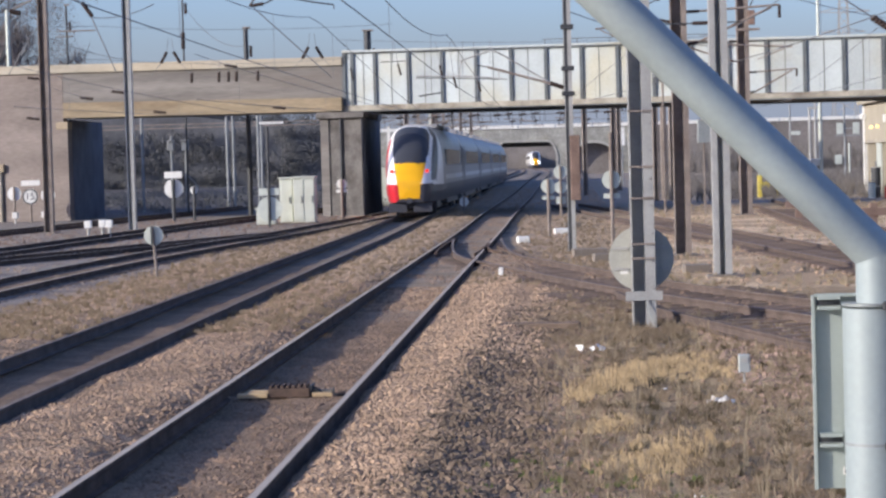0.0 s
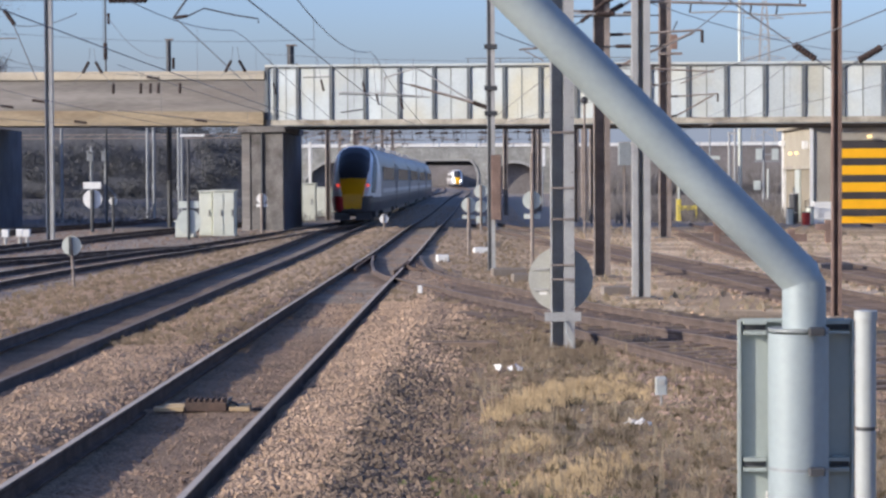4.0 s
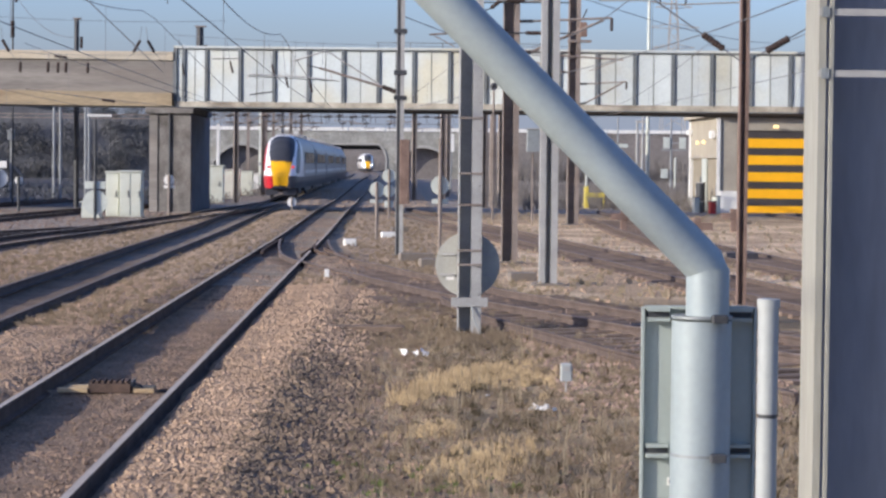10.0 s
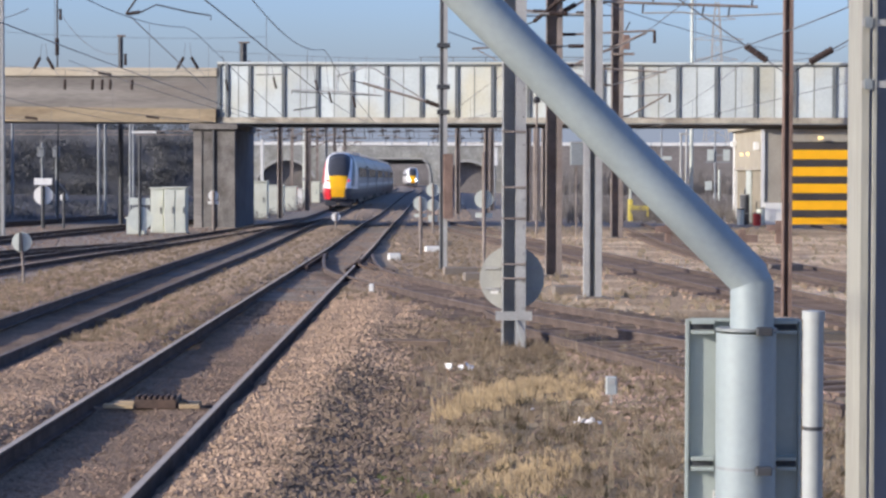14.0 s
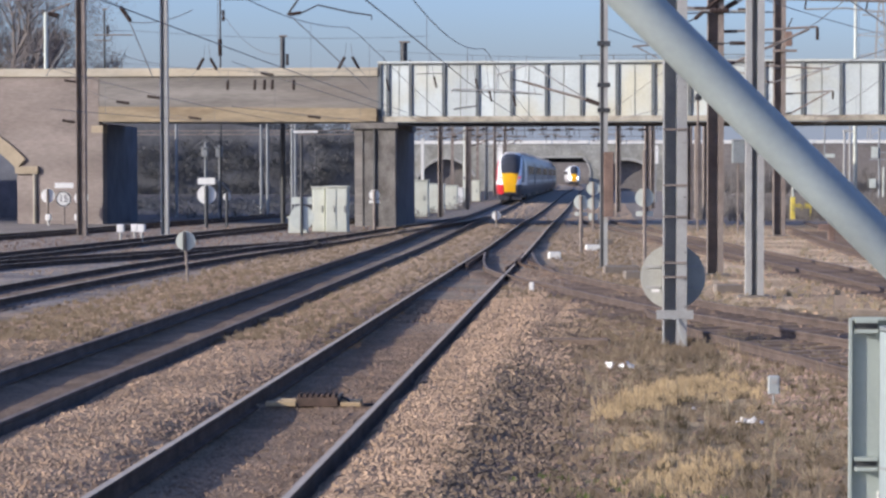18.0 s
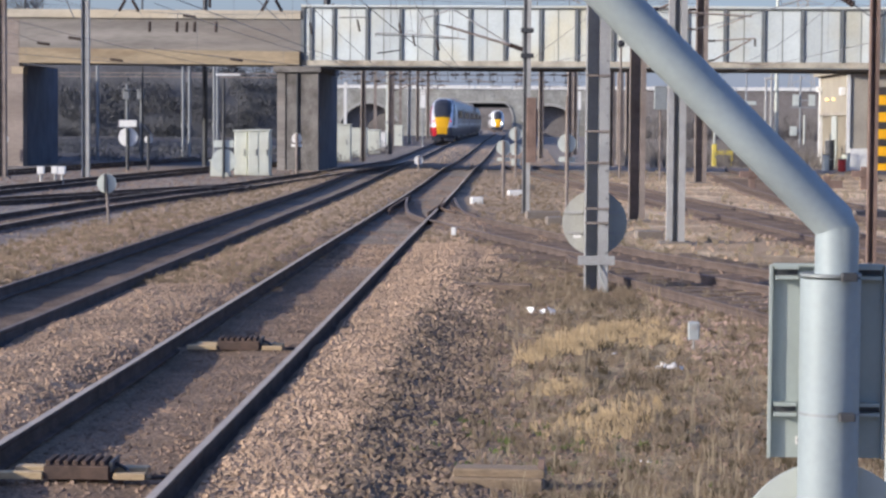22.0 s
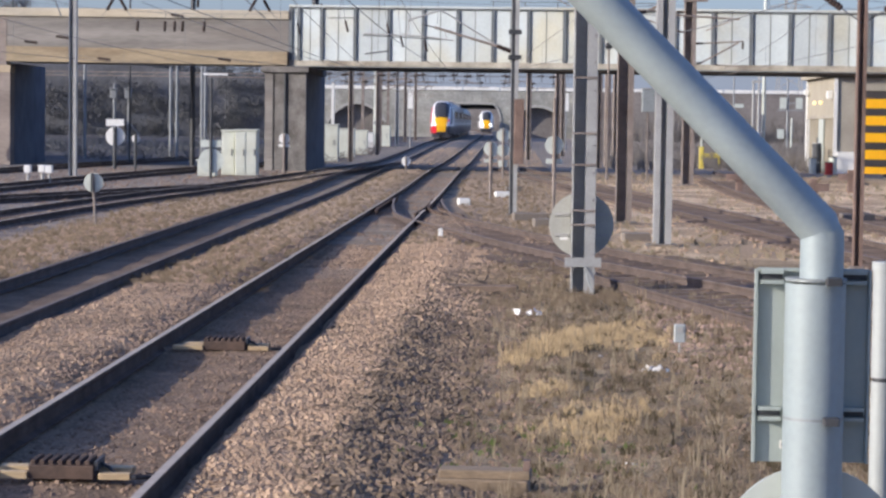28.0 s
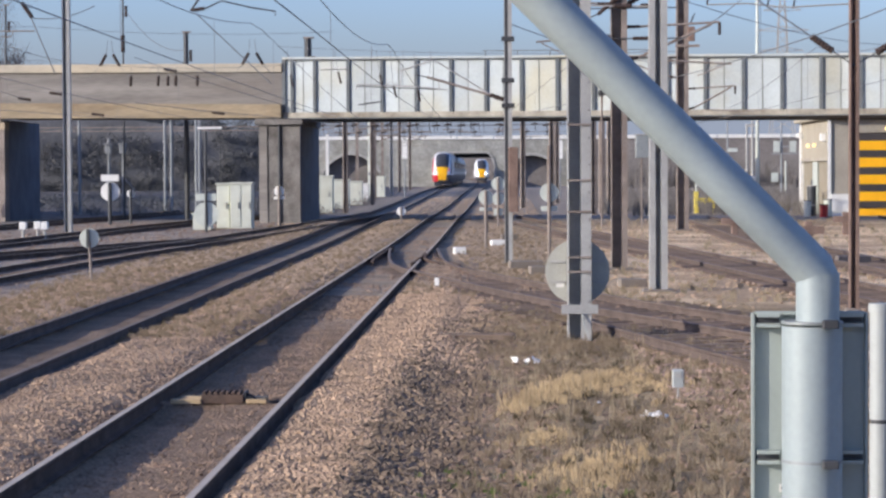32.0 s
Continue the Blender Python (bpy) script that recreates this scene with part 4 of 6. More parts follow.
    # added block, near black, to draw the shadow strip below the lintel
    part("lintel_shade", Mesh().box(-9.4, -1.5, FARY + 4.0, FARY + 9.0, 4.45, 5.29), DARKSTEEL, b, "near-black block added as the shadow under the portal's lintel")
    part("deck", Mesh().box(-31.4, 10.5, FARY + 1.0, FARY + 10, 5.3, 6.1), FARWALL, b)
    x = -31.4
    while x < 53:
        part("parapet_plate", Mesh().box(x, x + 4.85, FARY - 0.15, FARY + 0.4, top + 0.004, top + 0.47), WHITE, b)
        x += 5.0
    part("side_wall", Mesh().box(10.5, 70, FARY, FARY + 1.0, -0.2, top), FARDARK, b, "dark overgrown wall")


build_far_bridge()


# ---- bare trees and shrubs ----
def build_tree(at, height, seed, spread=0.35, name="bare_tree", label="bare winter tree with a fine dark crown"):
    rng = random.Random(seed)
    t = thing(name, label, "tree", at, "bare trees")
    trunk, twigs = Mesh(), Mesh()

    def grow(p, d, length, r, level):
        q = p + d * length
        (trunk if level < 2 else twigs).tube(p, q, r, r * 0.65, 5 if level < 2 else 3, False)
        if level > 4:
            return
        for _ in range(3 if level < 4 else 4):
            a = Vector((rng.uniform(-1, 1), rng.uniform(-1, 1), rng.uniform(-0.1, 0.9)))
            grow(p + d * length * rng.uniform(0.55, 1.0), (d * 0.75 + a * spread * 1.9).normalized(), length * rng.uniform(0.55, 0.78), r * 0.55, level + 1)

    grow(Vector((0, 0, -0.3)), Vector((0.03, 0, 1)), height * 0.30, height * 0.022, 0)
    part("trunk", trunk, BARK, t)
    part("crown", twigs, BARK, t, "crown of bare twigs")


for k, (x, y, h) in enumerate([(-52, 190, 21), (-48.5, 186, 20), (-55, 205, 22), (-58, 175, 20), (-51, 200, 22), (-62, 215, 22), (-46.5, 184, 21), (-50, 188, 27), (-54.5, 186, 27), (-45.5, 197, 20), (-57.5, 191, 27)]):
    build_tree((x, y, 0), h, 30 + k)


def build_shrubs(name, label, material, count, place, seed, size, leaf=0.16):
    """Clumps of many small leaves with gaps."""
    rng = np.random.default_rng(seed)
    vs, fs = [], []
    for _ in range(count):
        cx, cy, cz = place(rng)
        for _ in range(70):
            d = rng.normal(0, 1, 3)
            d *= size * rng.random() ** 0.4 / np.linalg.norm(d)
            p = np.array((cx, cy, cz)) + d * (1, 1, 0.8)
            u, w = rng.normal(0, 1, 3), rng.normal(0, 1, 3)
            u, w = u / np.linalg.norm(u) * leaf, w / np.linalg.norm(w) * leaf * 0.75
            k = len(vs)
            vs += [tuple(p - u), tuple(p + w), tuple(p + u), tuple(p - w)]
            fs.append((k, k + 1, k + 2, k + 3))
    me = bpy.data.meshes.new(name)
    me.from_pydata(vs, [], fs)
    me.materials.append(material)
    me.update()
    tagged(new(name, me), label, "shrubs", kind="stuff")


def bank_top(x):
    return 7.0 + 1.9 * smooth(-30, -44, x)


def on_bank(r):
    x = -78 + 50 * r.random()
    return x, 254 + 7 * r.random(), bank_top(x) - 0.5 + 1.1 * r.random()


build_shrubs("shrubs", "dark scrub on a bank beside the far bridge", SHRUB, 420, on_bank, 51, 0.8, 0.10)
build_shrubs("shrubs", "low brown scrub beside the second track", SCRUB, 60, lambda r: (-14 + 4.5 * r.random(), 122 + 60 * r.random(), 0.1 + 0.4 * r.random()), 54, 0.5, 0.06)
build_shrubs("shrubs", "far hazy wood on the skyline", SCRUB, 500, lambda r: (-130 + 260 * r.random(), 560 + 60 * r.random(), 0.5 + 9 * r.random() ** 1.5), 55, 3.2)
for k in range(11):
    build_tree((-78 + 4.1 * k + 1.3 * math.sin(k * 2.1), 345 + 9 * math.sin(k * 1.7), 0.3), 11.5 + 1.5 * math.sin(k * 3.3), 90 + k, 0.42, "dark_tree", "dark far tree behind the bank")
build_shrubs("shrubs", "dark far wood behind the bank", SHRUB, 700, lambda r: (-84 + 46 * r.random(), 350 + 8 * r.random(), 0.5 + 10.4 * r.random()), 57, 1.6)
build_shrubs("shrubs", "hazy bare wood behind the arched bridge", SCRUB, 330, lambda r: (-40 + 27 * r.random(), 350 + 14 * r.random(), 4.0 + 7.2 * r.random() ** 1.4), 60, 1.2, 0.09)
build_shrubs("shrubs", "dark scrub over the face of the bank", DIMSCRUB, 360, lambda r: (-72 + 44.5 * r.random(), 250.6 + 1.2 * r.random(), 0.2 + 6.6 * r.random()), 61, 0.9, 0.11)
build_shrubs("shrubs", "low dark scrub over the far yard", SHRUB, 420, lambda r: (-44 + 31 * r.random(), 128 + 122 * r.random(), 0.05 + 0.5 * r.random() ** 2), 58, 0.7, 0.07)
build_shrubs("tree_twigs", "hazy fine twigs of bare trees above the wall", BARK, 1500, lambda r: (-62 + 18.5 * r.random(), 184 + 24 * r.random(), 7 + 13.0 * r.random() ** 1.25), 59, 1.35, 0.06)
bank = thing("bank", "dark earth bank beside the far bridge", "bank", kind="structure")
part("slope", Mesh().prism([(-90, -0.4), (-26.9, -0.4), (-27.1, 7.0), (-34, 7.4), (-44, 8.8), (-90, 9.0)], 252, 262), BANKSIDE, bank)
far_bank = thing("far_bank", "low hazy wooded bank on the skyline", "bank", kind="structure")
part("slope", Mesh().prism([(-200, -0.4), (200, -0.4), (200, 6.5), (60, 8.5), (-20, 7.5), (-90, 9.5), (-200, 8)], 640, 660), FARDARK, far_bank)


# ---- depot shed ----
def build_shed():
    s = thing("depot_shed", "pale depot shed with a black and yellow striped roller door", "shed", (17.25, 121.0, 0), kind="")
    w, d, h = 15.0, 11.5, 5.15
    g = -0.3
    part("front_wall", Mesh().box(0, 1.25, 0, 0.3, g, h), SHEDGREY, s)
    part("front_wall", Mesh().box(5.9, w, 0, 0.3, g, h), SHEDGREY, s)
    part("lintel", Mesh().box(1.25, 5.9, 0, 0.3, 4.42, h), SHEDGREY, s)
    part("side_wall", Mesh().box(0, 0.3, 0.3, d, 3.1, h), SHEDWALL, s, "pale boarded side wall")
    part("side_beam", Mesh().box(-0.03, 0.3, 0.3, d, 2.92, 3.096), SHEDGREY, s, "dull grey beam")
    part("inner_wall", Mesh().box(0.26, 0.34, 0.3, d, g, 2.916), SHEDGREY, s)
    for k in range(15):
        y = 0.45 + 0.72 * k
        part("side_rib", Mesh().box(0.10, 0.256, y, y + 0.3, g, 2.916), SHEDWALL, s)
    part("side_door", Mesh().box(0.02, 0.095, 4.6, 6.4, g, 2.9), SIGNBACK, s, "pale side door")
    part("door_gap", Mesh().box(0.03, 0.098, 6.45, 7.2, g, 1.9), DARKSTEEL, s)
    for y in (5.0, 7.6):
        part("side_lamp", Mesh().box(-0.14, -0.004, y, y + 0.3, 3.74, 3.90, 0.02), LAMPAMBER, s, "small lit amber lamp")
    part("flood_lamp", Mesh().box(-0.3, -0.004, 0.9, 1.4, 4.0, 4.4, 0.03), WHITE, s, "white flood lamp")
    part("flood_lamp", Mesh().box(-0.3, -0.004, 10.3, 10.8, 4.3, 4.6, 0.03), WHITE, s, "white flood lamp")
    part("back_wall", Mesh().box(0.3, w, d - 0.3, d, g, h), SHEDGREY, s)
    part("roof", Mesh().box(-0.35, w + 0.3, -0.45, d + 0.3, h + 0.004, h + 0.22), SHEDWALL, s)
    part("corner_trim", Mesh().box(-0.06, 0.12, -0.1, 0.0, g, h), WHITE, s)
    part("corner_trim", Mesh().box(-0.06, 0.12, d - 0.5, d, g, h), WHITE, s)
    part("door_pillar", Mesh().box(1.05, 1.5, -0.03, -0.004, g, 4.5), RUST, s, "dark brown door pillar")
    z = -0.13
    for k in range(10):
        step = 0.512 if k % 2 == 0 else 0.392
        part("door_slat", Mesh().box(1.52, 5.88, -0.02, 0.16, z, min(z + step - 0.015, 4.40)), YELLOW if k % 2 == 0 else DOORDARK, s)
        z += step
    part("warning_lamp", Mesh().tube((2.95, -0.25, 4.62), (3.2, -0.25, 4.62), 0.08, n=10), LAMPAMBER, s, "amber lamp above the door")
    part("white_skirting", Mesh().box(0.13, 1.04, -0.2, -0.004, g, 1.15), WHITE, s)
    # stuff that stands by the side wall
    for k, (x, y, wd, ht, mt, lab) in enumerate([(-0.7, 117.5, 0.42, 0.75, RED, "red metal bin beside the shed"), (-1.35, 119.0, 0.36, 0.95, CABINET, "white drum beside the shed"), (-0.2, 119.6, 0.42, 1.0, CABINET, "white drum beside the shed"), (-1.0, 120.2, 0.4, 0.7, DARKSTEEL, "dark metal crate beside the shed"), (-0.75, 121.8, 0.5, 1.7, DARKSTEEL, "tall dark drum against the shed"), (-0.55, 123.4, 0.5, 1.5, WHITE, "white drum beside the shed")]):
        t = thing("drum", lab, "drum", (17.2 + x, y, -0.14))
        part("barrel", Mesh().tube((0, 0, 0), (0, 0, ht), wd / 2, n=14), mt, t)
        part("lid", Mesh().tube((0, 0, ht + 0.004), (0, 0, ht + 0.05), wd / 2 + 0.02, n=14), DARKSTEEL if mt is not DARKSTEEL else GALV, t)


build_shed()


# ---- lineside masts ----
def c_section(w, d, left, gap):
    """A built-up column seen from above: a left bar, a deep open gap and a right bar, joined at the back."""
    a, b = w / 2, d / 2
    return [(-a, -b), (-a + left, -b), (-a + left, b * 0.55), (-a + left + gap, b * 0.55), (-a + left + gap, -b), (a, -b), (a, b), (-a, b)]


def build_mast(name, label, x, y, w, d, height, material, turn=0, foot=True, group="lineside masts", bands=(), base=-0.25, left=0.12, gap=0.5):
    t = thing(name, label, "mast", (x, y, ground_z(x, y)), group, turn=turn)
    m = Mesh()
    poly = c_section(w, d, w * left, w * gap)
    n = len(poly)
    m.add([(px, py, base) for px, py in poly] + [(px, py, height) for px, py in poly], [tuple(range(n - 1, -1, -1)), tuple(range(n, 2 * n))] + [(i, (i + 1) % n, n + (i + 1) % n, n + i) for i in range(n)])
    part("shaft", m, material, t)
    for z in bands:
        part("batten", Mesh().box(-w / 2 - 0.004, w / 2 + 0.004, -d / 2 - 0.02, -d / 2 - 0.004, z, z + 0.03), OLDSTEEL, t)
    if foot:
        part("footing", Mesh().box(-w * 0.9, w * 0.9, -d * 0.9, d * 0.9, -0.3, 0.05, 0.02), CONCRETE, t)
    return t


big = build_mast("lineside_mast", "tall galvanised steel mast with a round sign behind it", 1.14, 34.8, 0.36, 0.34, 9.0, GALV, 0, False, left=0.06, gap=0.5, bands=(1.05, 1.27, 1.97, 2.45, 3.3))
part("clamp_plate", Mesh().box(-0.28, 0.28, -0.19, -0.155, 0.42, 0.56), GALV, big, "grey clamp plate")
part("cable", Mesh().path([(0.04, -0.19, 0.42), (0.06, -0.24, 0.25), (0.16, -0.22, 0.05), (0.2, -0.2, -0.1)], 0.012), WHITEPIPE, big)
for k in range(9):
    part("bolt", Mesh().tube((0.15, -0.17, 0.6 + k * 0.42), (0.15, -0.14, 0.6 + k * 0.42), 0.018, n=6), DARKSTEEL, big)


def round_sign(name, label, x, y, foot_z, centre, r, post=0.04, lean=0, plate=None, face=SIGNBACK, front=False, dark_post=False, post_top=None):
    """A round sign on a post; the post stands before the disc, which shows its back."""
    t = thing(name, label, "sign", (x, y, foot_z), "round signs", turn=0)
    rot = pose(0, 0, 0, 0, lean, 0)
    m = Mesh().tube((0, 0, -0.15), (0, 0, post_top or centre + r * 0.95), post, n=10)
    m.v = [tuple(rot @ Vector(v)) for v in m.v]
    part("post", m, DARKSTEEL if dark_post else OLDSTEEL, t)
    m = Mesh().disc((0, -0.07 if front else post + 0.012, centre), (0, 1, 0), r, 0.02, 30)
    m.v = [tuple(rot @ Vector(v)) for v in m.v]
    part("disc", m, face, t)
    if plate:
        pw, ph, pz = plate
        m = Mesh().box(-pw / 2, pw / 2, 0.05, 0.07, pz, pz + ph, 0.004)
        m.v = [tuple(rot @ Vector(v)) for v in m.v]
        part("plate", m, face, t)
    return t


disc = thing("round_sign", "large round grey sign fixed behind the mast", "sign", (1.12, 35.0, 0), "round signs")
part("disc", Mesh().disc((0.0, 0, 0.86), (0, 1, 0), 0.50, 0.02, 40), SIGNGREY, disc)
for z in (0.70, 1.02):
    part("channel", Mesh().box(-0.42, -0.2, -0.035, -0.014, z - 0.02, z + 0.02), GALV, disc)
    part("channel", Mesh().box(0.2, 0.42, -0.035, -0.014, z - 0.02, z + 0.02), GALV, disc)
part("label_plate", Mesh().box(-0.33, -0.21, -0.016, -0.0115, 0.62, 0.70), WHITE, disc)

build_mast("lineside_mast", "brown weathered steel mast in pale dry ground", 2.96, 58.7, 0.42, 0.36, 11.0, OLDSTEEL, 0, left=0.06, gap=0.6)
build_mast("lineside_mast", "light grey steel mast beside the yard track", 3.26, 48.2, 0.38, 0.34, 10.0, GALV, 0, left=0.32, gap=0.3)
build_mast("lineside_mast", "brown weathered steel mast near the bridge", 7.4, 94.5, 0.5, 0.4, 12.0, OLDSTEEL, 0, left=0.1, gap=0.55)
pole = build_mast("lineside_mast", "slim rust-brown steel mast in the yard", 6.33, 41.2, 0.17, 0.16, 9.0, RUST, 0, True, left=0.16, gap=0.5)
build_mast("lineside_mast", "brown steel mast at the edge of the yard", -21.76, 93.9, 0.39, 0.34, 11.6, OLDSTEEL, 0, left=0.1, gap=0.55)
build_mast("lineside_mast", "pale grey steel mast before the bridge's side span", -18.5, 95.3, 0.32, 0.32, 10.3, GALV, 0, left=0.18, gap=0.38)
thin = build_mast("lineside_mast", "slim grey mast with a rusty equipment case", 0.1, 63.0, 0.22, 0.22, 11.0, GALV, 0, left=0.1, gap=0.4)
part("web", Mesh().box(-0.085, 0.0, -0.1, 0.05, -0.2, 10.9), DARKSTEEL, thin, "dark recessed web")
part("equipment_case", Mesh().box(0.0, 0.28, -0.22, -0.12, 1.45, 3.25, 0.02), RUST, thin, "long rusty equipment case")
for z in (4.35, 5.05, 6.2):
    part("clamp", Mesh().box(-0.18, 0.18, -0.16, 0.16, z, z + 0.12), DARKSTEEL, thin)
for x, y in ((5.0, 128), (5.6, 131), (6.2, 134), (2.9, 140), (3.8, 165), (1.2, 150)):
    build_mast("lineside_mast", "distant grey steel mast beyond the bridge", x, y, 0.3, 0.3, 9.5, OLDSTEEL, 14, False)
for x, y in ((-9.6, 136), (-9.4, 160.5), (-10.5, 182), (-10.4, 207.6), (-10.6, 228), (-10.5, 250.5)):
    build_mast("lineside_mast", "distant mast beside the main line", x, y, 0.28, 0.28, 8.5, GALV if int(y) % 2 else OLDSTEEL, 14, False)
for x, y, h in ((-24.6, 140, 4.6), (-23.7, 140, 4.4), (-22.0, 146, 9), (-21.0, 142, 9), (-20.3, 150, 9), (-18.6, 136, 9), (-25.5, 135, 8.5)):
    t = thing("pale_pole", "pale slim pole beyond the bridge", "pole", (x, y, ground_z(x, y)), "pale poles")
    part("shaft", Mesh().tube((0, 0, -0.2), (0, 0, h), 0.09, 0.08, 10), PALEPOLE, t)
    part("collar", Mesh().tube((0, 0, 1.9), (0, 0, 2.2), 0.12, n=10), PALEPOLE, t)
for x in (-24.6, -23.7):
    t = thing("line_signal", "small pale signal case on a slim pole", "signal", (x, 139.8, 0.2), "line signals")
    part("case", Mesh().box(-0.2, 0.2, -0.15, 0.08, 3.5, 4.05, 0.03), PALEPOLE, t)
    part("hood", Mesh().box(-0.24, 0.24, -0.32, 0.08, 4.054, 4.12), PALEPOLE, t)
    part("brace", Mesh().tube((0.05, 0, 2.0), (0.75, 0, 1.2), 0.05, n=6), PALEPOLE, t)
post = thing("white_post", "square white post beside the line beyond the pier", "post", (-10.6, 135, ground_z(-10.6, 135)))
part("shaft", Mesh().box(-0.09, 0.09, -0.09, 0.09, -0.2, 4.72, 0.01), WHITE, post)
part("cap", Mesh().box(-0.11, 0.11, -0.11, 0.11, 4.724, 4.76), PALEPOLE, post)
box = thing("equipment_box", "dark grey equipment box on a slim post near the bridge", "equipment box", (5.69, 94, ground_z(5.69, 94)))
part("post", Mesh().tube((0, 0.1, -0.2), (0, 0.1, 3.9), 0.035, n=8), OLDSTEEL, box)
part("case", Mesh().box(-0.27, 0.27, -0.18, 0.06, 3.05, 3.98, 0.03), BAND, box)
part("lid", Mesh().box(-0.29, 0.29, -0.2, 0.08, 3.984, 4.02), GALV, box)
signal = thing("signal_post", "grey signal post with small boards against the far wall", "signal", (20.7, 170, ground_z(20.7, 170)))
part("shaft", Mesh().tube((0, 0, -0.2), (0, 0, 5.95), 0.09, 0.07, 10), PALEPOLE, signal)
part("side_shaft", Mesh().tube((0.32, 0, -0.2), (0.32, 0, 3.0), 0.08, 0.07, 10), SIGNBACK, signal)
part("arm", Mesh().box(-0.7, 1.2, -0.06, 0.06, 3.52, 3.62), PALEPOLE, signal)
for x, z, w, h in ((-0.35, 4.1, 0.25, 0.42), (0.85, 4.1, 0.25, 0.42), (-0.5, 1.8, 0.26, 0.34)):
    part("board", Mesh().box(x - w, x + w, -0.16, -0.11, z - h, z + h, 0.01), SIGNBACK, signal)
    part("bracket", Mesh().box(min(x, 0.0), max(x, 0.0), -0.105, -0.065, z - 0.04, z + 0.04), PALEPOLE, signal)
lamp = thing("lamp_post", "pale lamp post behind the yard with a low head", "lamp post", (16.68, 170, ground_z(16.68, 170)))
part("shaft", Mesh().tube((0, 0, -0.2), (0, 0, 6.0), 0.08, 0.06, 10), PALEPOLE, lamp)
part("head", Mesh().box(0.07, 0.75, -0.12, 0.12, 3.72, 4.0, 0.03), SIGNBACK, lamp)
gantry = thing("gantry", "thin grey gantry across the tracks beyond the side span", "gantry", (0, 156, 0))
for z in (5.36, 5.62):
    part("chord", Mesh().box(-33.2, -16.6, -0.05, 0.05, z, z + 0.07), OLDSTEEL, gantry)
for k in range(16):
    part("brace", Mesh().tube((-33.1 + 1.03 * k, 0, 5.434), (-32.6 + 1.03 * k, 0, 5.616), 0.02, n=6), OLDSTEEL, gantry)
for x in (-33.1, -16.75):
    part("post", Mesh().box(x - 0.09, x + 0.09, 0.055, 0.23, -0.3, 5.9), OLDSTEEL, gantry)
for x in (-8.40, 4.64):
    t = thing("marker_board", "tall white marker board on a grey post beside the far line", "marker board", (x, 190, ground_z(x, 190)), "marker boards")
    part("post", Mesh().tube((0, 0, -0.2), (0, 0, 4.6 - rise(190)), 0.06, n=8), PALEPOLE, t)
    part("board", Mesh().box(-0.22, 0.22, -0.10, -0.064, 3.68 - rise(190), 5.2 - rise(190), 0.01), WHITE, t)
t = thing("pale_pole", "broad pale pole beyond the bridge", "pole", (-11.85, 198, ground_z(-11.85, 198)), "pale poles")
part("shaft", Mesh().tube((0, 0, -0.2), (0, 0, 6.6), 0.14, 0.12, 10), SIGNBACK, t)
part("collar", Mesh().tube((0, 0, 1.9), (0, 0, 2.2), 0.18, n=10), PALEPOLE, t)
lamp_post = thing("lamp_post", "white post with an arm beyond the retaining wall", "lamp post", (-30.96, 125, -0.15))
part("shaft", Mesh().tube((0, 0, -0.1), (0, 0, 11.8), 0.13, 0.11, 10), SIGNBACK, lamp_post)
part("arm", Mesh().path([(0, 0, 11.7), (0.5, 0, 11.9), (1.4, 0, 12.3)], 0.06, 6), OLDSTEEL, lamp_post)
insulator(lamp_post, (0.15, 0, 11.75), (0.75, 0, 11.6), 0.16, 5)
canopy = thing("white_beam", "white beam of a far gantry seen beneath the bridge span", "beam", (0, 150, 0))
part("beam", Mesh().box(-20.5, -18.8, -0.1, 0.1, 5.38, 5.52, 0.02), WHITE, canopy)
for x in (-20.4, -18.9):
    part("post", Mesh().tube((x, 0, -0.1), (x, 0, 5.376), 0.03, n=8), DARKSTEEL, canopy)
lamp_post = thing("lamp_post", "slim white lamp post in the yard", "lamp post", (12.8, 115, -0.15))
part("shaft", Mesh().tube((0, 0, -0.1), (0, 0, 12.5), 0.11, 0.08, 10), SIGNBACK, lamp_post)
part("base_box", Mesh().box(-0.5, -0.08, -0.15, 0.15, 1.95, 2.3, 0.03), WHITE, lamp_post)
for x, y, h in ((11.2, 170, 7.5), (18.0, 165, 7.0), (16.0, 150, 5.4)):
    t = thing("lamp_post", "distant grey lamp post beyond the bridge", "lamp post", (x, y, ground_z(x, y)))
    part("shaft", Mesh().tube((0, 0, -0.1), (0, 0, h), 0.10, 0.07, 8), GALV, t)
    part("lamp_head", Mesh().box(-0.1, 0.6, -0.12, 0.12, h - 0.1, h + 0.06, 0.02), GALV, t)

# ---- signs ----
leaning = round_sign("round_sign", "round white sign on a leaning post beside the second track", -9.93, 54.0, -0.15, 1.02, 0.235, 0.035, -3.5)
# near-black strip that paints the shaded channel over the disc
part("channel", Mesh().box(-0.115, -0.055, -0.06, -0.036, 0.80, 1.24), DARKSTEEL, leaning, "channel on the disc's back, coloured dark as its shade")
round_sign("round_sign", "round pale sign with a plate above it", -18.95, 108.0, -0.15, 1.72, 0.46, 0.09, 0, (0.85, 0.32, 2.22), WHITE, dark_post=True)
round_sign("round_sign", "small round pale sign on a post", -17.95, 108, -0.15, 1.62, 0.2, 0.07, 0, None, WHITE, dark_post=True)
round_sign("round_sign", "round pale sign before the cabinet", -12.6, 95, -0.15, 0.85, 0.52, 0.06, 0, (0.85, 0.3, 1.42), SIGNBACK, dark_post=True, post_top=4.3)
round_sign("round_sign", "small round sign on a post at the pier", -10.4, 103.9, -0.15, 1.75, 0.24, 0.06, 0, (0.5, 0.14, 1.36), WHITE)
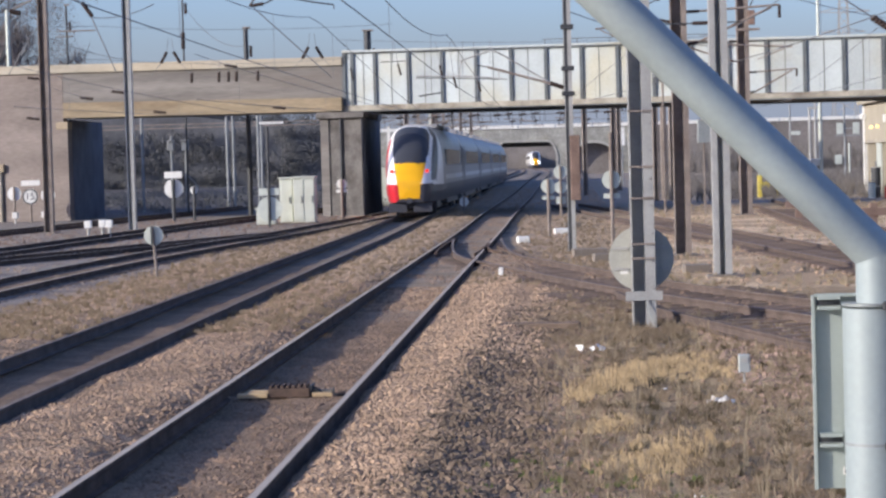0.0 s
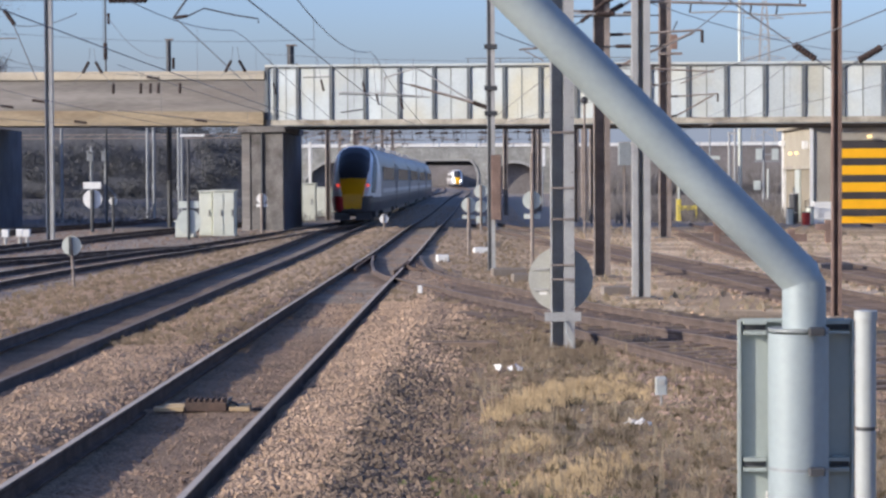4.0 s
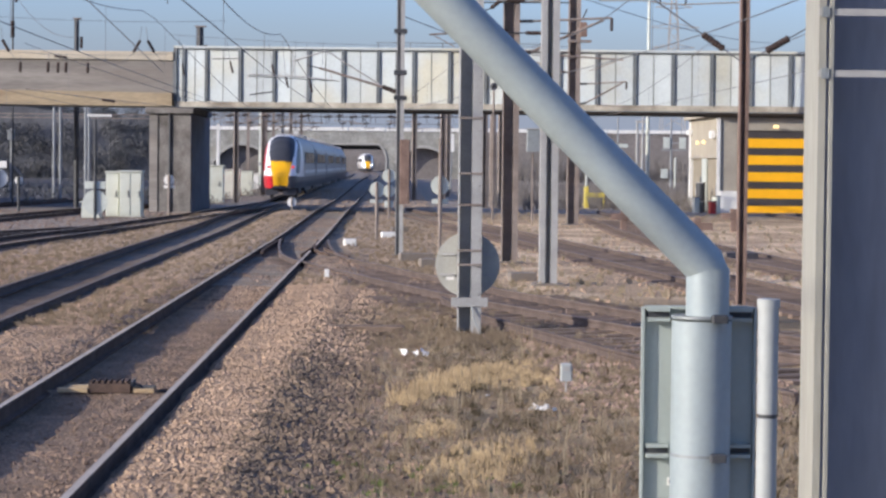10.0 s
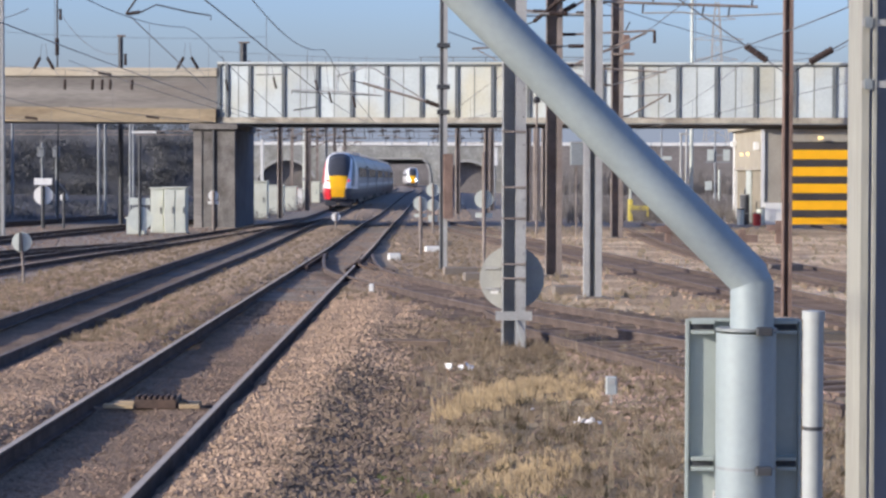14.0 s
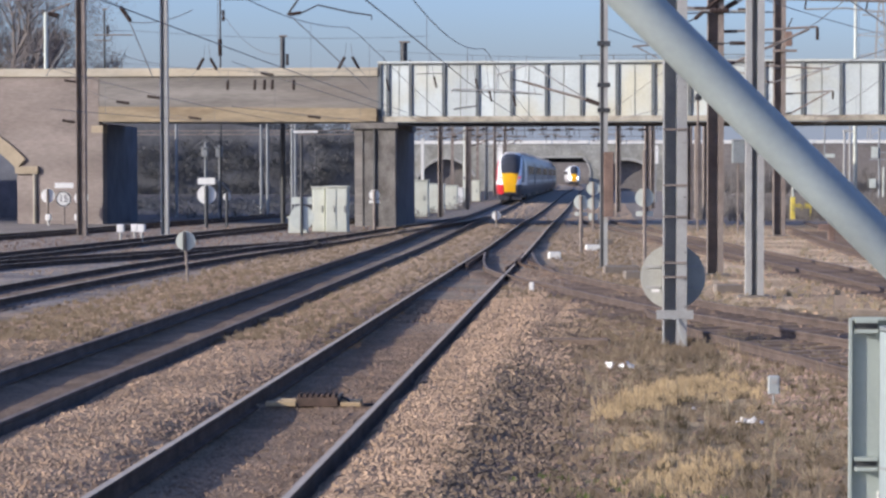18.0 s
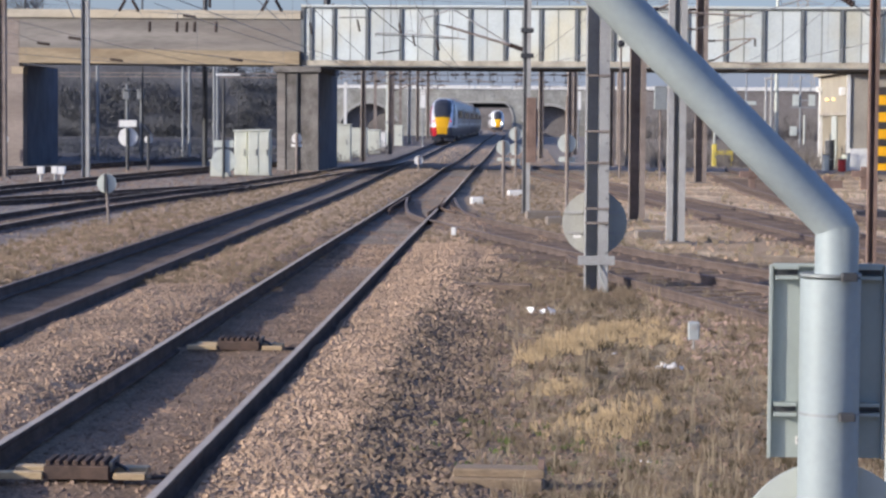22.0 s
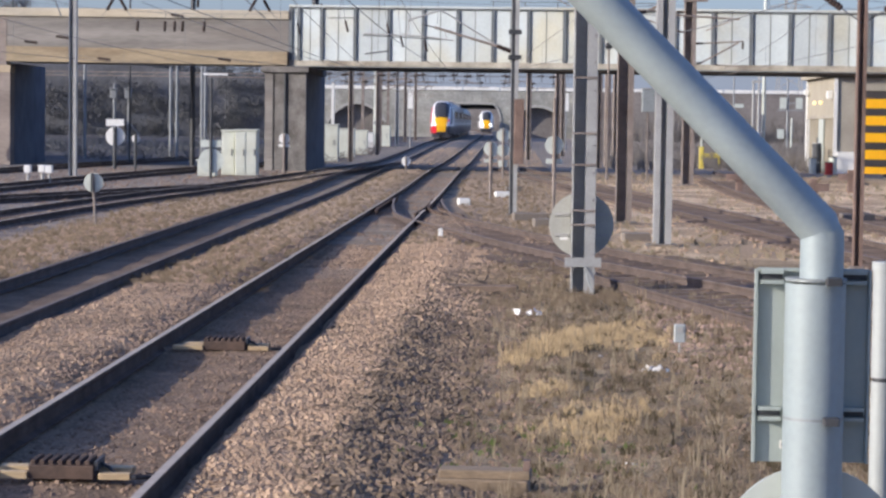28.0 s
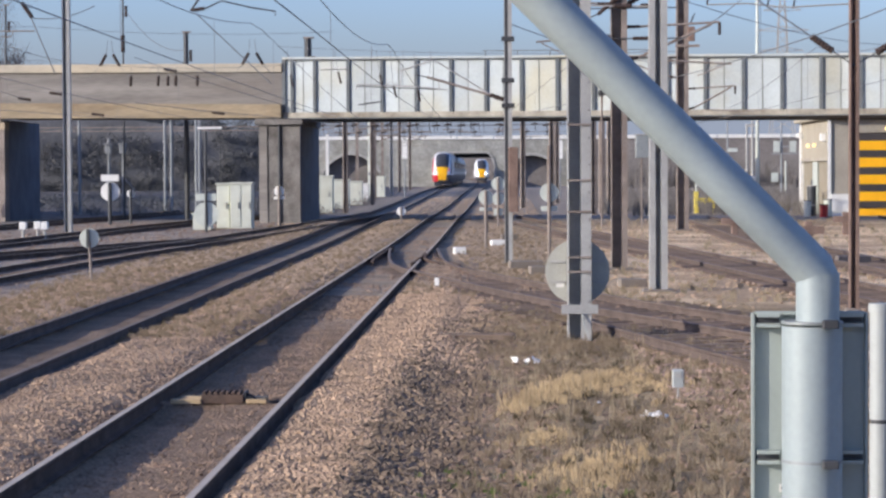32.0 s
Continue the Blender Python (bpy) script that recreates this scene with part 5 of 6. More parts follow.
round_sign("round_sign", "small round sign between the tracks", -4.73, 103.0, -0.1, 0.75, 0.21, 0.035, 0, None, WHITE)
round_sign("round_sign", "round white sign on a slim post", -0.64, 75.6, -0.15, 1.72, 0.24, 0.05, 0, (0.42, 0.12, 1.26), SIGNBACK)
gear = round_sign("round_sign", "two round pale signs on one post among trackside gear", -0.3, 100, -0.05, 1.95, 0.30, 0.05, 0, (0.4, 0.3, 0.55), SIGNBACK)
part("disc", Mesh().disc((0.0, 0.07, 1.28), (0, 1, 0), 0.28, 0.02, 30), SIGNBACK, gear)
round_sign("round_sign", "round pale sign beside the trackside gear", -0.75, 93, -0.05, 1.35, 0.26, 0.05, 0, None, SIGNBACK)
round_sign("round_sign", "round pale sign on a tall slim post", 1.08, 55.2, -0.15, 2.05, 0.23, 0.045, 0, (0.4, 0.12, 1.6), SIGNBACK, post_top=3.2)
round_sign("round_sign", "round blank sign beside the number sign", -28.15, 113.8, -0.12, 1.6, 0.36, 0.06, 0, None, WHITE)
round_sign("round_sign", "round blank sign at the mast", -26.12, 112.5, -0.12, 1.5, 0.36, 0.06, 0, None, WHITE)
speed = round_sign("speed_sign", "round white speed sign with black rim and number 15", -27.02, 112.6, -0.12, 1.45, 0.40, 0.06, 0, (0.95, 0.26, 2.0), WHITE, True)
ring = Mesh()
for k in range(24):
    a, c = 2 * math.pi * k / 24, 2 * math.pi * (k + 1) / 24
    ring.add([(r * math.cos(q), -0.086 - e, 1.45 + r * math.sin(q)) for e in (0, 0.004) for r, q in ((0.39, a), (0.39, c), (0.33, c), (0.33, a))], [(0, 1, 2, 3), (7, 6, 5, 4), (0, 4, 5, 1), (1, 5, 6, 2), (2, 6, 7, 3), (3, 7, 4, 0)])
part("rim", ring, BLACK, speed, "black rim")
txt = bpy.data.curves.new("numerals", "FONT")
txt.body, txt.size, txt.align_x, txt.align_y, txt.extrude = "15", 0.5, "CENTER", "CENTER", 0.003
txt.materials.append(BLACK)
num = new("numerals", txt)
num.parent = speed
num.matrix_basis = pose(0, -0.089, 1.45, 90, 0, 0)
tagged(num, "black numerals 15")


def lamp_row(x, y, n, gap, label):
    for k in range(n):
        t = thing("marker_light", label, "marker light", (x + gap * k, y + 0.7 * (k % 2), -0.15), "marker lights")
        part("post", Mesh().tube((0, 0, -0.1), (0, 0, 0.42), 0.06, n=8), GALV, t)
        part("head", Mesh().box(-0.13, 0.13, -0.13, 0.13, 0.424, 0.72, 0.02), WHITE, t, "white lamp head")


lamp_row(-18.75, 87.5, 3, 0.42, "small white marker light on a short post")
lamp_row(-27.55, 111.5, 2, 1.31, "small white marker light before the wall")


def build_cabinet(x, y, w, d, h, label, mt=CABINET, doors=2):
    t = thing("equipment_cabinet", label, "cabinet", (x, y, ground_z(x, y)), "equipment cabinets")
    part("body", Mesh().box(0, w, 0, d, 0.05, h, 0.02), mt, t)
    part("plinth", Mesh().box(-0.06, w + 0.06, -0.06, d + 0.06, -0.2, 0.05), CONCRETE, t)
    part("roof", Mesh().box(-0.05, w + 0.05, -0.07, d + 0.05, h + 0.004, h + 0.07, 0.015), mt, t)
    for k in range(doors):
        a = w * k / doors
        p = part("door", Mesh().box(a + 0.03, a + w / doors - 0.03, -0.03, -0.004, 0.14, h - 0.08, 0.006), mt, t)
        part("handle", Mesh().box(a + w / doors * 0.75, a + w / doors * 0.75 + 0.04, -0.06, -0.032, h * 0.45, h * 0.6), DARKSTEEL, p)
    return t


build_cabinet(-12.08, 99.2, 0.95, 0.9, 2.0, "large cream equipment cabinet beside the bridge pier")
build_cabinet(-12.72, 99.5, 0.58, 0.6, 1.96, "narrow cream cabinet next to the large one", doors=1)
build_cabinet(-13.5, 97.4, 0.8, 0.6, 0.7, "low pale equipment box beside the cabinet", doors=1)
for x, y, w, h in ((-11.2, 134, 1.0, 2.2), (-11.6, 148, 1.4, 1.9), (-11.0, 160, 0.9, 1.7), (-11.9, 175, 1.3, 1.4), (-11.6, 196, 1.2, 1.8), (-30.5, 117.5, 0.75, 1.85)):
    build_cabinet(x, y, w, 0.8, h, "pale metal trackside cabinet beyond the bridge", WHITE if int(y) % 2 else CABINET, 1)
for x, y, s in ((-1.4, 69.4, 0.36), (-0.25, 78.5, 0.5), (0.55, 60.5, 0.9), (0.9, 56.5, 0.6), (2.8, 49.9, 0.6), (0.15, 84, 0.6), (9.5, 62, 0.9)):
    t = thing("concrete_block", "pale concrete block lying on the ground", "block", (x, y, ground_z(x, y) + 0.0), "concrete blocks", turn=8)
    part("block", Mesh().box(-s / 2, s / 2, -0.2, 0.2, -0.05, 0.2, 0.02), CONCRETE if s > 0.5 else WHITE, t)

# posts with white caps, a yellow machine, wooden sleepers and litter
peg = thing("marker_peg", "short white marker peg beside the crossing", "peg", (-1.48, 49.0, -0.15))
part("stake", Mesh().box(-0.05, 0.05, -0.05, 0.05, -0.1, 0.27, 0.01), WHITE, peg)
mk = thing("marker_post", "white plastic marker on a short stake in dead grass", "marker", (1.97, 25.85, ground_z(1.97, 25.85)))
part("stake", Mesh().tube((0, 0, -0.1), (0, 0, 0.12), 0.012, n=8), GALV, mk)
part("head", Mesh().box(-0.065, 0.065, -0.045, 0.045, 0.124, 0.33, 0.012), WHITEPIPE, mk)
part("cap", Mesh().box(-0.035, 0.035, -0.052, -0.0475, 0.24, 0.29), GALV, mk)
for k, (x, y, n, s) in enumerate(((0.29, 30.4, 7, 0.18), (1.58, 23.8, 6, 0.16), (1.1, 25.4, 2, 0.06), (0.95, 17.3, 2, 0.05))):
    t = thing("litter", "crumpled pale litter among dead weeds", "litter", (x, y, ground_z(x, y)))
    rng = random.Random(70 + k)
    for _ in range(n):
        m = Mesh()
        a, b = rng.uniform(-s, s), rng.uniform(-s * 0.4, s * 0.4)
        r = s * rng.uniform(0.28, 0.45)
        pts = [(a + rng.uniform(-r, r), b + rng.uniform(-r, r), rng.uniform(0, r * 1.5)) for _ in range(6)]
        bm = bmesh.new()
        for p in pts:
            bm.verts.new(p)
        bmesh.ops.convex_hull(bm, input=bm.verts[:])
        me = bpy.data.meshes.new("scrap")
        bm.to_mesh(me)
        bm.free()
        me.materials.append(LITTER)
        part("scrap", me, LITTER, t)
log = thing("timber_baulk", "old timber baulk lying in the weeds", "timber", (-0.16, 15.9, ground_z(-0.16, 15.9)), turn=-4)
part("baulk", Mesh().box(-0.33, 0.33, -0.13, 0.10, -0.05, 0.075, 0.012), OLDWOOD, log)
part("upper_plank", Mesh().box(-0.31, 0.34, -0.09, 0.13, 0.079, 0.135, 0.01), OLDWOOD, log, "split upper plank")
part("bracket", Mesh().box(0.29, 0.335, -0.08, 0.02, 0.139, 0.21), RUST, log)
slab = thing("timber_baulk", "old timber baulk half buried by the dark stone", "timber", (-0.55, 34.6, ground_z(-0.55, 34.6)), turn=-6)
part("baulk", Mesh().box(-0.7, 0.7, -0.12, 0.12, -0.08, 0.08, 0.012), TIMBER, slab)
ym = thing("yellow_barrier", "faded yellow steel barrier post with a short rail in the yard", "barrier", (10.97, 130, -0.1))
part("post", Mesh().box(-0.13, 0.13, -0.13, 0.13, -0.1, 1.35, 0.03), PALEYELLOW, ym)
part("mast", Mesh().tube((0.0, 0, 1.354), (0.0, 0, 2.15), 0.06, n=8), SIGNBACK, ym, "pale thin mast")
for x in (0.14, 0.62):
    part("rail", Mesh().box(x, x + 0.44, -0.08, 0.08, 0.72, 0.98, 0.02), PALEYELLOW, ym)
for x in (0.5, 1.0):
    part("leg", Mesh().box(x - 0.04, x + 0.04, -0.05, 0.05, -0.1, 0.716), PALEYELLOW, ym)
for x, y in ((8.6, 85), (9.9, 74), (13.2, 88)):
    t = thing("buffer_stop", "rusty buffer stop at a track's end", "buffer stop", (x, y, ground_z(x, y)))
    part("post", Mesh().box(-0.12, 0.12, -0.1, 0.1, -0.2, 0.9, 0.02), RUST, t)
    part("beam", Mesh().box(-0.5, 0.5, -0.16, -0.104, 0.5, 0.75, 0.01), RUST, t)


def track_unit(y):
    t = thing("track_grid", "dark slatted transmitter grid on pale planks between the rails", "track equipment", (T1, y, -0.135), "track grids")
    part("plank", Mesh().box(-0.60, -0.265, -0.21, -0.12, 0.0, 0.05, 0.006), WOOD, t)
    part("plank", Mesh().box(0.235, 0.46, -0.19, -0.11, 0.0, 0.045, 0.006), WOOD, t)
    part("plank", Mesh().box(-0.52, 0.44, 0.06, 0.19, 0.0, 0.05, 0.006), WOOD, t)
    part("base", Mesh().box(-0.26, 0.20, -0.19, 0.055, 0.0, 0.095, 0.004), RAILSIDE, t)
    for k in range(7):
        part("slat", Mesh().box(-0.25 + k * 0.064, -0.215 + k * 0.064, -0.165, 0.145, 0.097, 0.128, 0.004), RAILSIDE, t)
    part("end_bar", Mesh().box(0.205, 0.225, -0.17, 0.15, 0.054, 0.125), DARKSTEEL, t)
    part("cable", Mesh().path([(0.225, -0.02, 0.09), (0.30, -0.08, 0.07), (0.36, -0.15, 0.02), (0.50, -0.18, 0.015), (0.62, -0.1, 0.01)], 0.014, 6), BLACK, t)


track_unit(25.0)
track_unit(15.9)


# ---- tube post with sign backs, in the foreground ----
def build_tube_post():
    t = thing("bent_tube_post", "pale grey bent steel tube post carrying small sign plates", "post", (0.675, 4.9, -0.15))
    bx, bz = 0.0, 2.33
    part("upper_tube", Mesh().path([(bx, 0, 2.2), (bx, 0, bz - 0.004), (bx - 0.004, 0, bz + 0.003), (-0.62, 0, 2.945), (-1.3, 0, 3.63)], 0.047, 96), TUBE, t, smooth=True)
    part("sleeve", Mesh().tube((bx - 0.012, 0, -0.3), (bx - 0.012, 0, 2.215), 0.065, n=128), TUBE, t, smooth=True)
    p = part("sign_plate", Mesh().box(-0.135, 0.115, 0.066, 0.074, 1.815, 2.24, 0.003), PLATE, t, "grey-green back of a sign plate", False)
    part("edge", Mesh().box(-0.137, -0.131, 0.05, 0.0655, 1.815, 2.24), PLATE, p)
    part("edge", Mesh().box(0.111, 0.117, 0.05, 0.0655, 1.815, 2.24), PLATE, p)
    part("top_edge", Mesh().box(-0.13, 0.11, 0.05, 0.0655, 2.236, 2.243), PLATE, p)
    for z in (2.225, 1.925):
        for a, c in ((-0.125, -0.076), (0.052, 0.106)):
            part("channel", Mesh().box(a, c, 0.04, 0.0655, z - 0.016, z - 0.008), PLATE, p)
            part("channel", Mesh().box(a, c, 0.04, 0.0655, z + 0.006, z + 0.014), PLATE, p)
            part("slot", Mesh().box(a, c, 0.055, 0.0655, z - 0.007, z + 0.005), DARKSTEEL, p)
        part("band", Mesh().tube((bx - 0.012, 0, z - 0.005), (bx - 0.012, 0, z + 0.001), 0.0662, n=96), BAND, t, "dull steel band", True)
        part("band_screw", Mesh().box(0.0, 0.035, -0.082, -0.062, z - 0.011, z + 0.007, 0.003), DARKSTEEL, t)
    part("sticker", Mesh().box(-0.075, -0.0635, 0.0605, 0.0655, 1.845, 1.862), WHITE, p)
    part("sticker_mark", Mesh().box(-0.0715, -0.0655, 0.0590, 0.0600, 1.850, 1.857), DARKSTEEL, p)
    d = part("round_plate", Mesh().disc((0.0, 0.072, 1.60), (0, 1, 0), 0.205, 0.01, 48), SIGNBACK, t, "pale round back of a sign plate")
    part("channel", Mesh().box(-0.15, -0.076, 0.04, 0.066, 1.655, 1.663), SIGNBACK, d)
    part("channel", Mesh().box(-0.15, -0.076, 0.04, 0.066, 1.682, 1.690), SIGNBACK, d)
    part("band", Mesh().tube((bx - 0.012, 0, 1.668), (bx - 0.012, 0, 1.680), 0.0668, n=96), BAND, t, "dull steel band", True)
    part("band_screw", Mesh().box(0.0, 0.035, -0.082, -0.062, 1.665, 1.683, 0.003), DARKSTEEL, t)


build_tube_post()

wp = thing("white_pipe", "white plastic pipe standing beside the tube post", "pipe", (0.925, 5.6, -0.15))
part("lower_pipe", Mesh().tube((0, 0, -0.2), (0, 0, 1.925), 0.0255, n=72), WHITEPIPE, wp, smooth=True)
part("upper_pipe", Mesh().tube((0, 0, 1.935), (0, 0, 2.2), 0.0255, n=72), WHITEPIPE, wp, smooth=True)
part("joint", Mesh().tube((0, 0, 1.925), (0, 0, 1.935), 0.023, n=24), DARKSTEEL, wp)
part("rim", Mesh().tube((0, 0, 2.2), (0, 0, 2.222), 0.0285, n=72), WHITEPIPE, wp, smooth=True)

col = build_mast("platform_column", "weathered pale steel column with steel bands at the platform's end", 1.267, 6.0, 0.34, 0.2, 8.0, COLUMN, 0, False, "", left=0.056, gap=0.88)
# sheet over the recess with its shade painted in
part("web", Mesh().box(-0.148, 0.149, 0.042, 0.0535, -0.2, 7.98), WEBSHADE, col, "inner web coloured dark blue-grey for the column's shade")
part("lip", Mesh().box(-0.143, -0.134, -0.114, -0.101, -0.2, 7.98), COLUMN, col, "worn return lip")
for z in (2.85, 3.01):
    part("band", Mesh().box(-0.172, 0.18, -0.110, -0.102, z - 0.009, z + 0.009), GALV, col, "bright steel band")
    part("buckle", Mesh().box(-0.166, -0.146, -0.118, -0.111, z - 0.014, z + 0.014), BAND, col)


# ---- overhead line ----
def build_line(label, xfun, supports, contact, catenary, droppers=14.0):
    t = thing("overhead_line", label, "overhead wire", group="overhead lines")
    ys = sorted(set([supports[0], supports[-1]] + list(np.arange(supports[0], supports[-1], 3.0))))

    def high(y):
        for a, b in zip(supports[:-1], supports[1:]):
            if a <= y <= b:
                u = (y - a) / (b - a)
                ca, cb = catenary(a), catenary(b)
                return ca + (cb - ca) * u - 4 * u * (1 - u) * min(0.75, (min(ca, cb) - contact(y) - 0.2))
        return contact(y) + 0.3

    part("contact_wire", Mesh().path([(xfun(y), y, contact(y) + rise(y)) for y in ys], 0.010, 5), WIRE, t)
    part("catenary_wire", Mesh().path([(xfun(y), y, high(y) + rise(y)) for y in ys], 0.010, 5), WIRE, t)
    for y in np.arange(supports[0] + 6, min(supports[-1], 118), droppers):
        part("dropper", Mesh().tube((xfun(y), y, contact(y) + rise(y)), (xfun(y), y, high(y) + rise(y)), 0.006, n=4), WIRE, t)
    return t


contact = lambda y: 4.68 - 0.03 * smooth(70, 100, y) + 0.2 * smooth(118, 150, y) - 0.5 * smooth(200, 255, y)
catenary = lambda y: 6.35 - 1.42 * smooth(62, 102, y) + 1.3 * smooth(116, 150, y) - 1.6 * smooth(190, 256, y)
SUP = [-22, 21, 63, 101, 116, 160, 205, 258]
build_line("overhead wires above the main track", lambda y: T1 + 0.10 * math.sin(y * 0.07), SUP, contact, lambda y: 6.0 if y < 64 else catenary(y))
build_line("overhead wires above the second track", lambda y: t2x(y) + 0.10 * math.sin(y * 0.07 + 1), SUP, lambda y: contact(y) + 0.1 * smooth(90, 60, y), lambda y: 6.6 if y < 64 else catenary(y))
build_line("overhead wires above the sooty yard", lambda y: -12.4 + 4.4 * smooth(58, 118, y), [72, 106, 117, 150], contact, catenary)
build_line("overhead wires above the far yard track", lambda y: -18.8 + 5.0 * smooth(60, 125, y), [74, 104, 117, 150], contact, catenary)
build_line("overhead wires above the branch track", lambda y: 5.4 - 5.4 * smooth(30, 110, y), [10, 41, 70, 99, 113, 150], contact, catenary)
build_line("overhead wires above the yard track", lambda y: 9.6, [10, 41, 70, 97, 111, 150], contact, catenary)


def cantilever(x, y, z, reach, label="steel cantilever arm with brown insulators", drop=0.95):
    """An arm that holds the wires away from a mast; reach is signed."""
    t = thing("cantilever_arm", label, "cantilever", (x, y, z), "cantilever arms")
    s = 1 if reach > 0 else -1
    part("top_tube", Mesh().tube((0.55 * s, 0, 0.85), (reach, 0, 0.95), 0.03, n=8), OLDSTEEL, t)
    part("brace", Mesh().tube((0.5 * s, 0, 0.05), (reach * 0.92, 0, 0.9), 0.035, n=8), OLDSTEEL, t)
    part("register_arm", Mesh().tube((reach * 0.45, 0, 0.35 - drop * 0.4), (reach * 1.12, 0, 0.25 - drop * 0.4), 0.025, n=8), OLDSTEEL, t)
    part("steady_arm", Mesh().tube((reach * 1.05, 0, 0.22 - drop * 0.4), (reach * 0.78, 0, -0.05 - drop * 0.4), 0.015, n=6), OLDSTEEL, t)
    insulator(t, (0.12 * s, 0, 0.84), (0.55 * s, 0, 0.85))
    insulator(t, (0.12 * s, 0, -0.02), (0.5 * s, 0, 0.05))
    insulator(t, (reach, 0, 0.95), (reach, 0, 0.62))
    return t


cantilever(2.96, 58.7, 5.3, 2.6)
cantilever(2.96, 58.7, 5.9, -1.9)
cantilever(7.4, 94.5, 5.0, 2.2)
cantilever(7.4, 94.5, 6.3, -3.2)
for x, y, r in ((-9.6, 136, 2.8), (-10.5, 182, 2.8), (-10.6, 228, 2.6)):
    cantilever(x, y, 4.6 + rise(y), r)


def strand(name, label, pts, r=0.012, sag=0.0):
    """A stay or cross wire between two points."""
    line = [Vector(pts[0])]
    for p in pts[:-2]:
        line.append(Vector(pts[pts.index(p) + 1]))
    a, b = Vector(pts[-2]), Vector(pts[-1])
    line += [a + (b - a) * (k / 12) - Vector((0, 0, 4 * sag * (k / 12) * (1 - k / 12))) for k in range(1, 13)]
    t = thing(name, label, "overhead wire", group="cross wires")
    part("wire", Mesh().path(line, r, 5), WIRE, t)
    return t


# cross wires on the slim brown mast
t = strand("cross_wire", "slanted wire with an insulator on the brown mast", [(6.33, 41.2, 4.30), (4.05, 41.2, 5.87)], 0.014)
insulator(t, (5.95, 41.2, 4.56), (5.56, 41.2, 4.83), 0.075, 7)
t = strand("cross_wire", "slanted wire with an insulator on the brown mast", [(6.33, 41.2, 4.30), (8.73, 41.2, 5.68)], 0.014)
insulator(t, (6.73, 41.2, 4.53), (7.14, 41.2, 4.77), 0.075, 7)
t = strand("cross_wire", "level cross wire on the brown mast", [(3.54, 41.2, 5.97), (9.6, 41.2, 5.85)], 0.018)
insulator(t, (5.73, 41.2, 5.93), (6.12, 41.2, 5.92), 0.085, 7)
insulator(t, (6.72, 41.2, 5.91), (7.06, 41.2, 5.90), 0.085, 7)
arm = thing("cross_bar", "long steel cross bar on the grey mast", "cantilever", (3.26, 48.2, 0), "cantilever arms")
part("bar", Mesh().tube((-0.1, 0, 6.18), (3.5, 0, 6.07), 0.03, n=8), OLDSTEEL, arm)
part("lower_bar", Mesh().path([(1.05, 0, 5.93), (1.9, 0, 5.95), (2.7, 0, 5.86), (4.1, 0, 5.93)], 0.018, 6), GALV, arm)
for x, z0, z1 in ((1.07, 6.14, 5.93), (1.3, 6.62, 6.16), (2.35, 6.1, 5.9), (2.9, 6.09, 5.87), (3.4, 6.42, 6.07)):
    part("hanger", Mesh().tube((x, 0, z0), (x - 0.03, 0, z1), 0.02, n=6), DARKSTEEL, arm)
insulator(arm, (-0.95, 0, 5.92), (-0.55, 0, 5.91), 0.06, 5)
part("short_bar", Mesh().tube((-1.5, 0, 5.93), (-0.1, 0, 5.90), 0.018, n=6), GALV, arm)
arm = thing("slanted_bracket", "slanted steel bracket on the brown mast", "cantilever", (2.96, 58.7, 0), "cantilever arms")
part("bar", Mesh().tube((0.1, 0, 6.62), (3.1, 0, 8.45), 0.035, n=8), GALV, arm)
insulator(arm, (0.2, 0, 6.72), (0.55, 0, 6.92), 0.08, 5)

gear = thing("switch_box", "rusty switch box on the mast near the bridge", "switch box", (7.4, 94.3, 0), "mast gear")
part("box", Mesh().box(0.22, 0.5, -0.2, 0.15, 7.8, 8.4, 0.03), RUST, gear)
part("bracket", Mesh().box(-0.3, 0.7, -0.06, 0.06, 7.56, 7.66), OLDSTEEL, gear)
part("horn", Mesh().tube((0.3, 0, 8.5), (0.5, 0, 8.95), 0.03, n=6), DARKSTEEL, gear)
gear = thing("mast_insulators", "dark insulators and stays clustered on the brown mast", "insulator", (2.96, 58.7, 0), "mast gear")
for x0, z0, x1, z1 in ((0.55, 6.68, 1.1, 6.68), (0.35, 5.83, 0.88, 5.83), (-0.55, 6.45, 0.08, 6.98), (0.1, 6.97, 0.6, 7.22)):
    insulator(gear, (x0, -0.22, z0), (x1, -0.22, z1), 0.06, 6)
for x0, z0, x1, z1 in ((-1.1, 6.6, 1.5, 6.62), (-0.9, 5.83, 1.6, 5.83), (0.6, 7.22, 1.9, 7.9), (-1.4, 6.1, -0.5, 6.48)):
    part("stay", Mesh().tube((x0, -0.22, z0), (x1, -0.22, z1), 0.018, n=5), DARKSTEEL, gear)
horn = thing("round_lamp", "dark round lamp on a bracket before the white bridge", "lamp", (4.29, 100, 0), "mast gear")
part("lamp", Mesh().lathe((0, -0.12, 5.89), (0, 0.12, 5.89), [0.08, 0.15, 0.17, 0.15, 0.08], 14), BLACK, horn)
part("post", Mesh().tube((0, 0.05, -0.3), (0, 0.05, 6.0), 0.05, n=8), OLDSTEEL, horn)

# registration arm on the slim grey mast
arm = thing("cantilever_arm", "branched cantilever arm with a brown insulator over the main track", "cantilever", (0.1, 63.0, 0), "cantilever arms")
insulator(arm, (-0.12, 0, 4.42), (-0.50, 0, 4.56), 0.075, 6)
part("top_tube", Mesh().path([(-0.45, 0, 4.54), (-1.89, 0, 5.43), (-2.1, 0, 5.53), (-3.0, 0, 5.24)], 0.024, 8), GALV, arm)
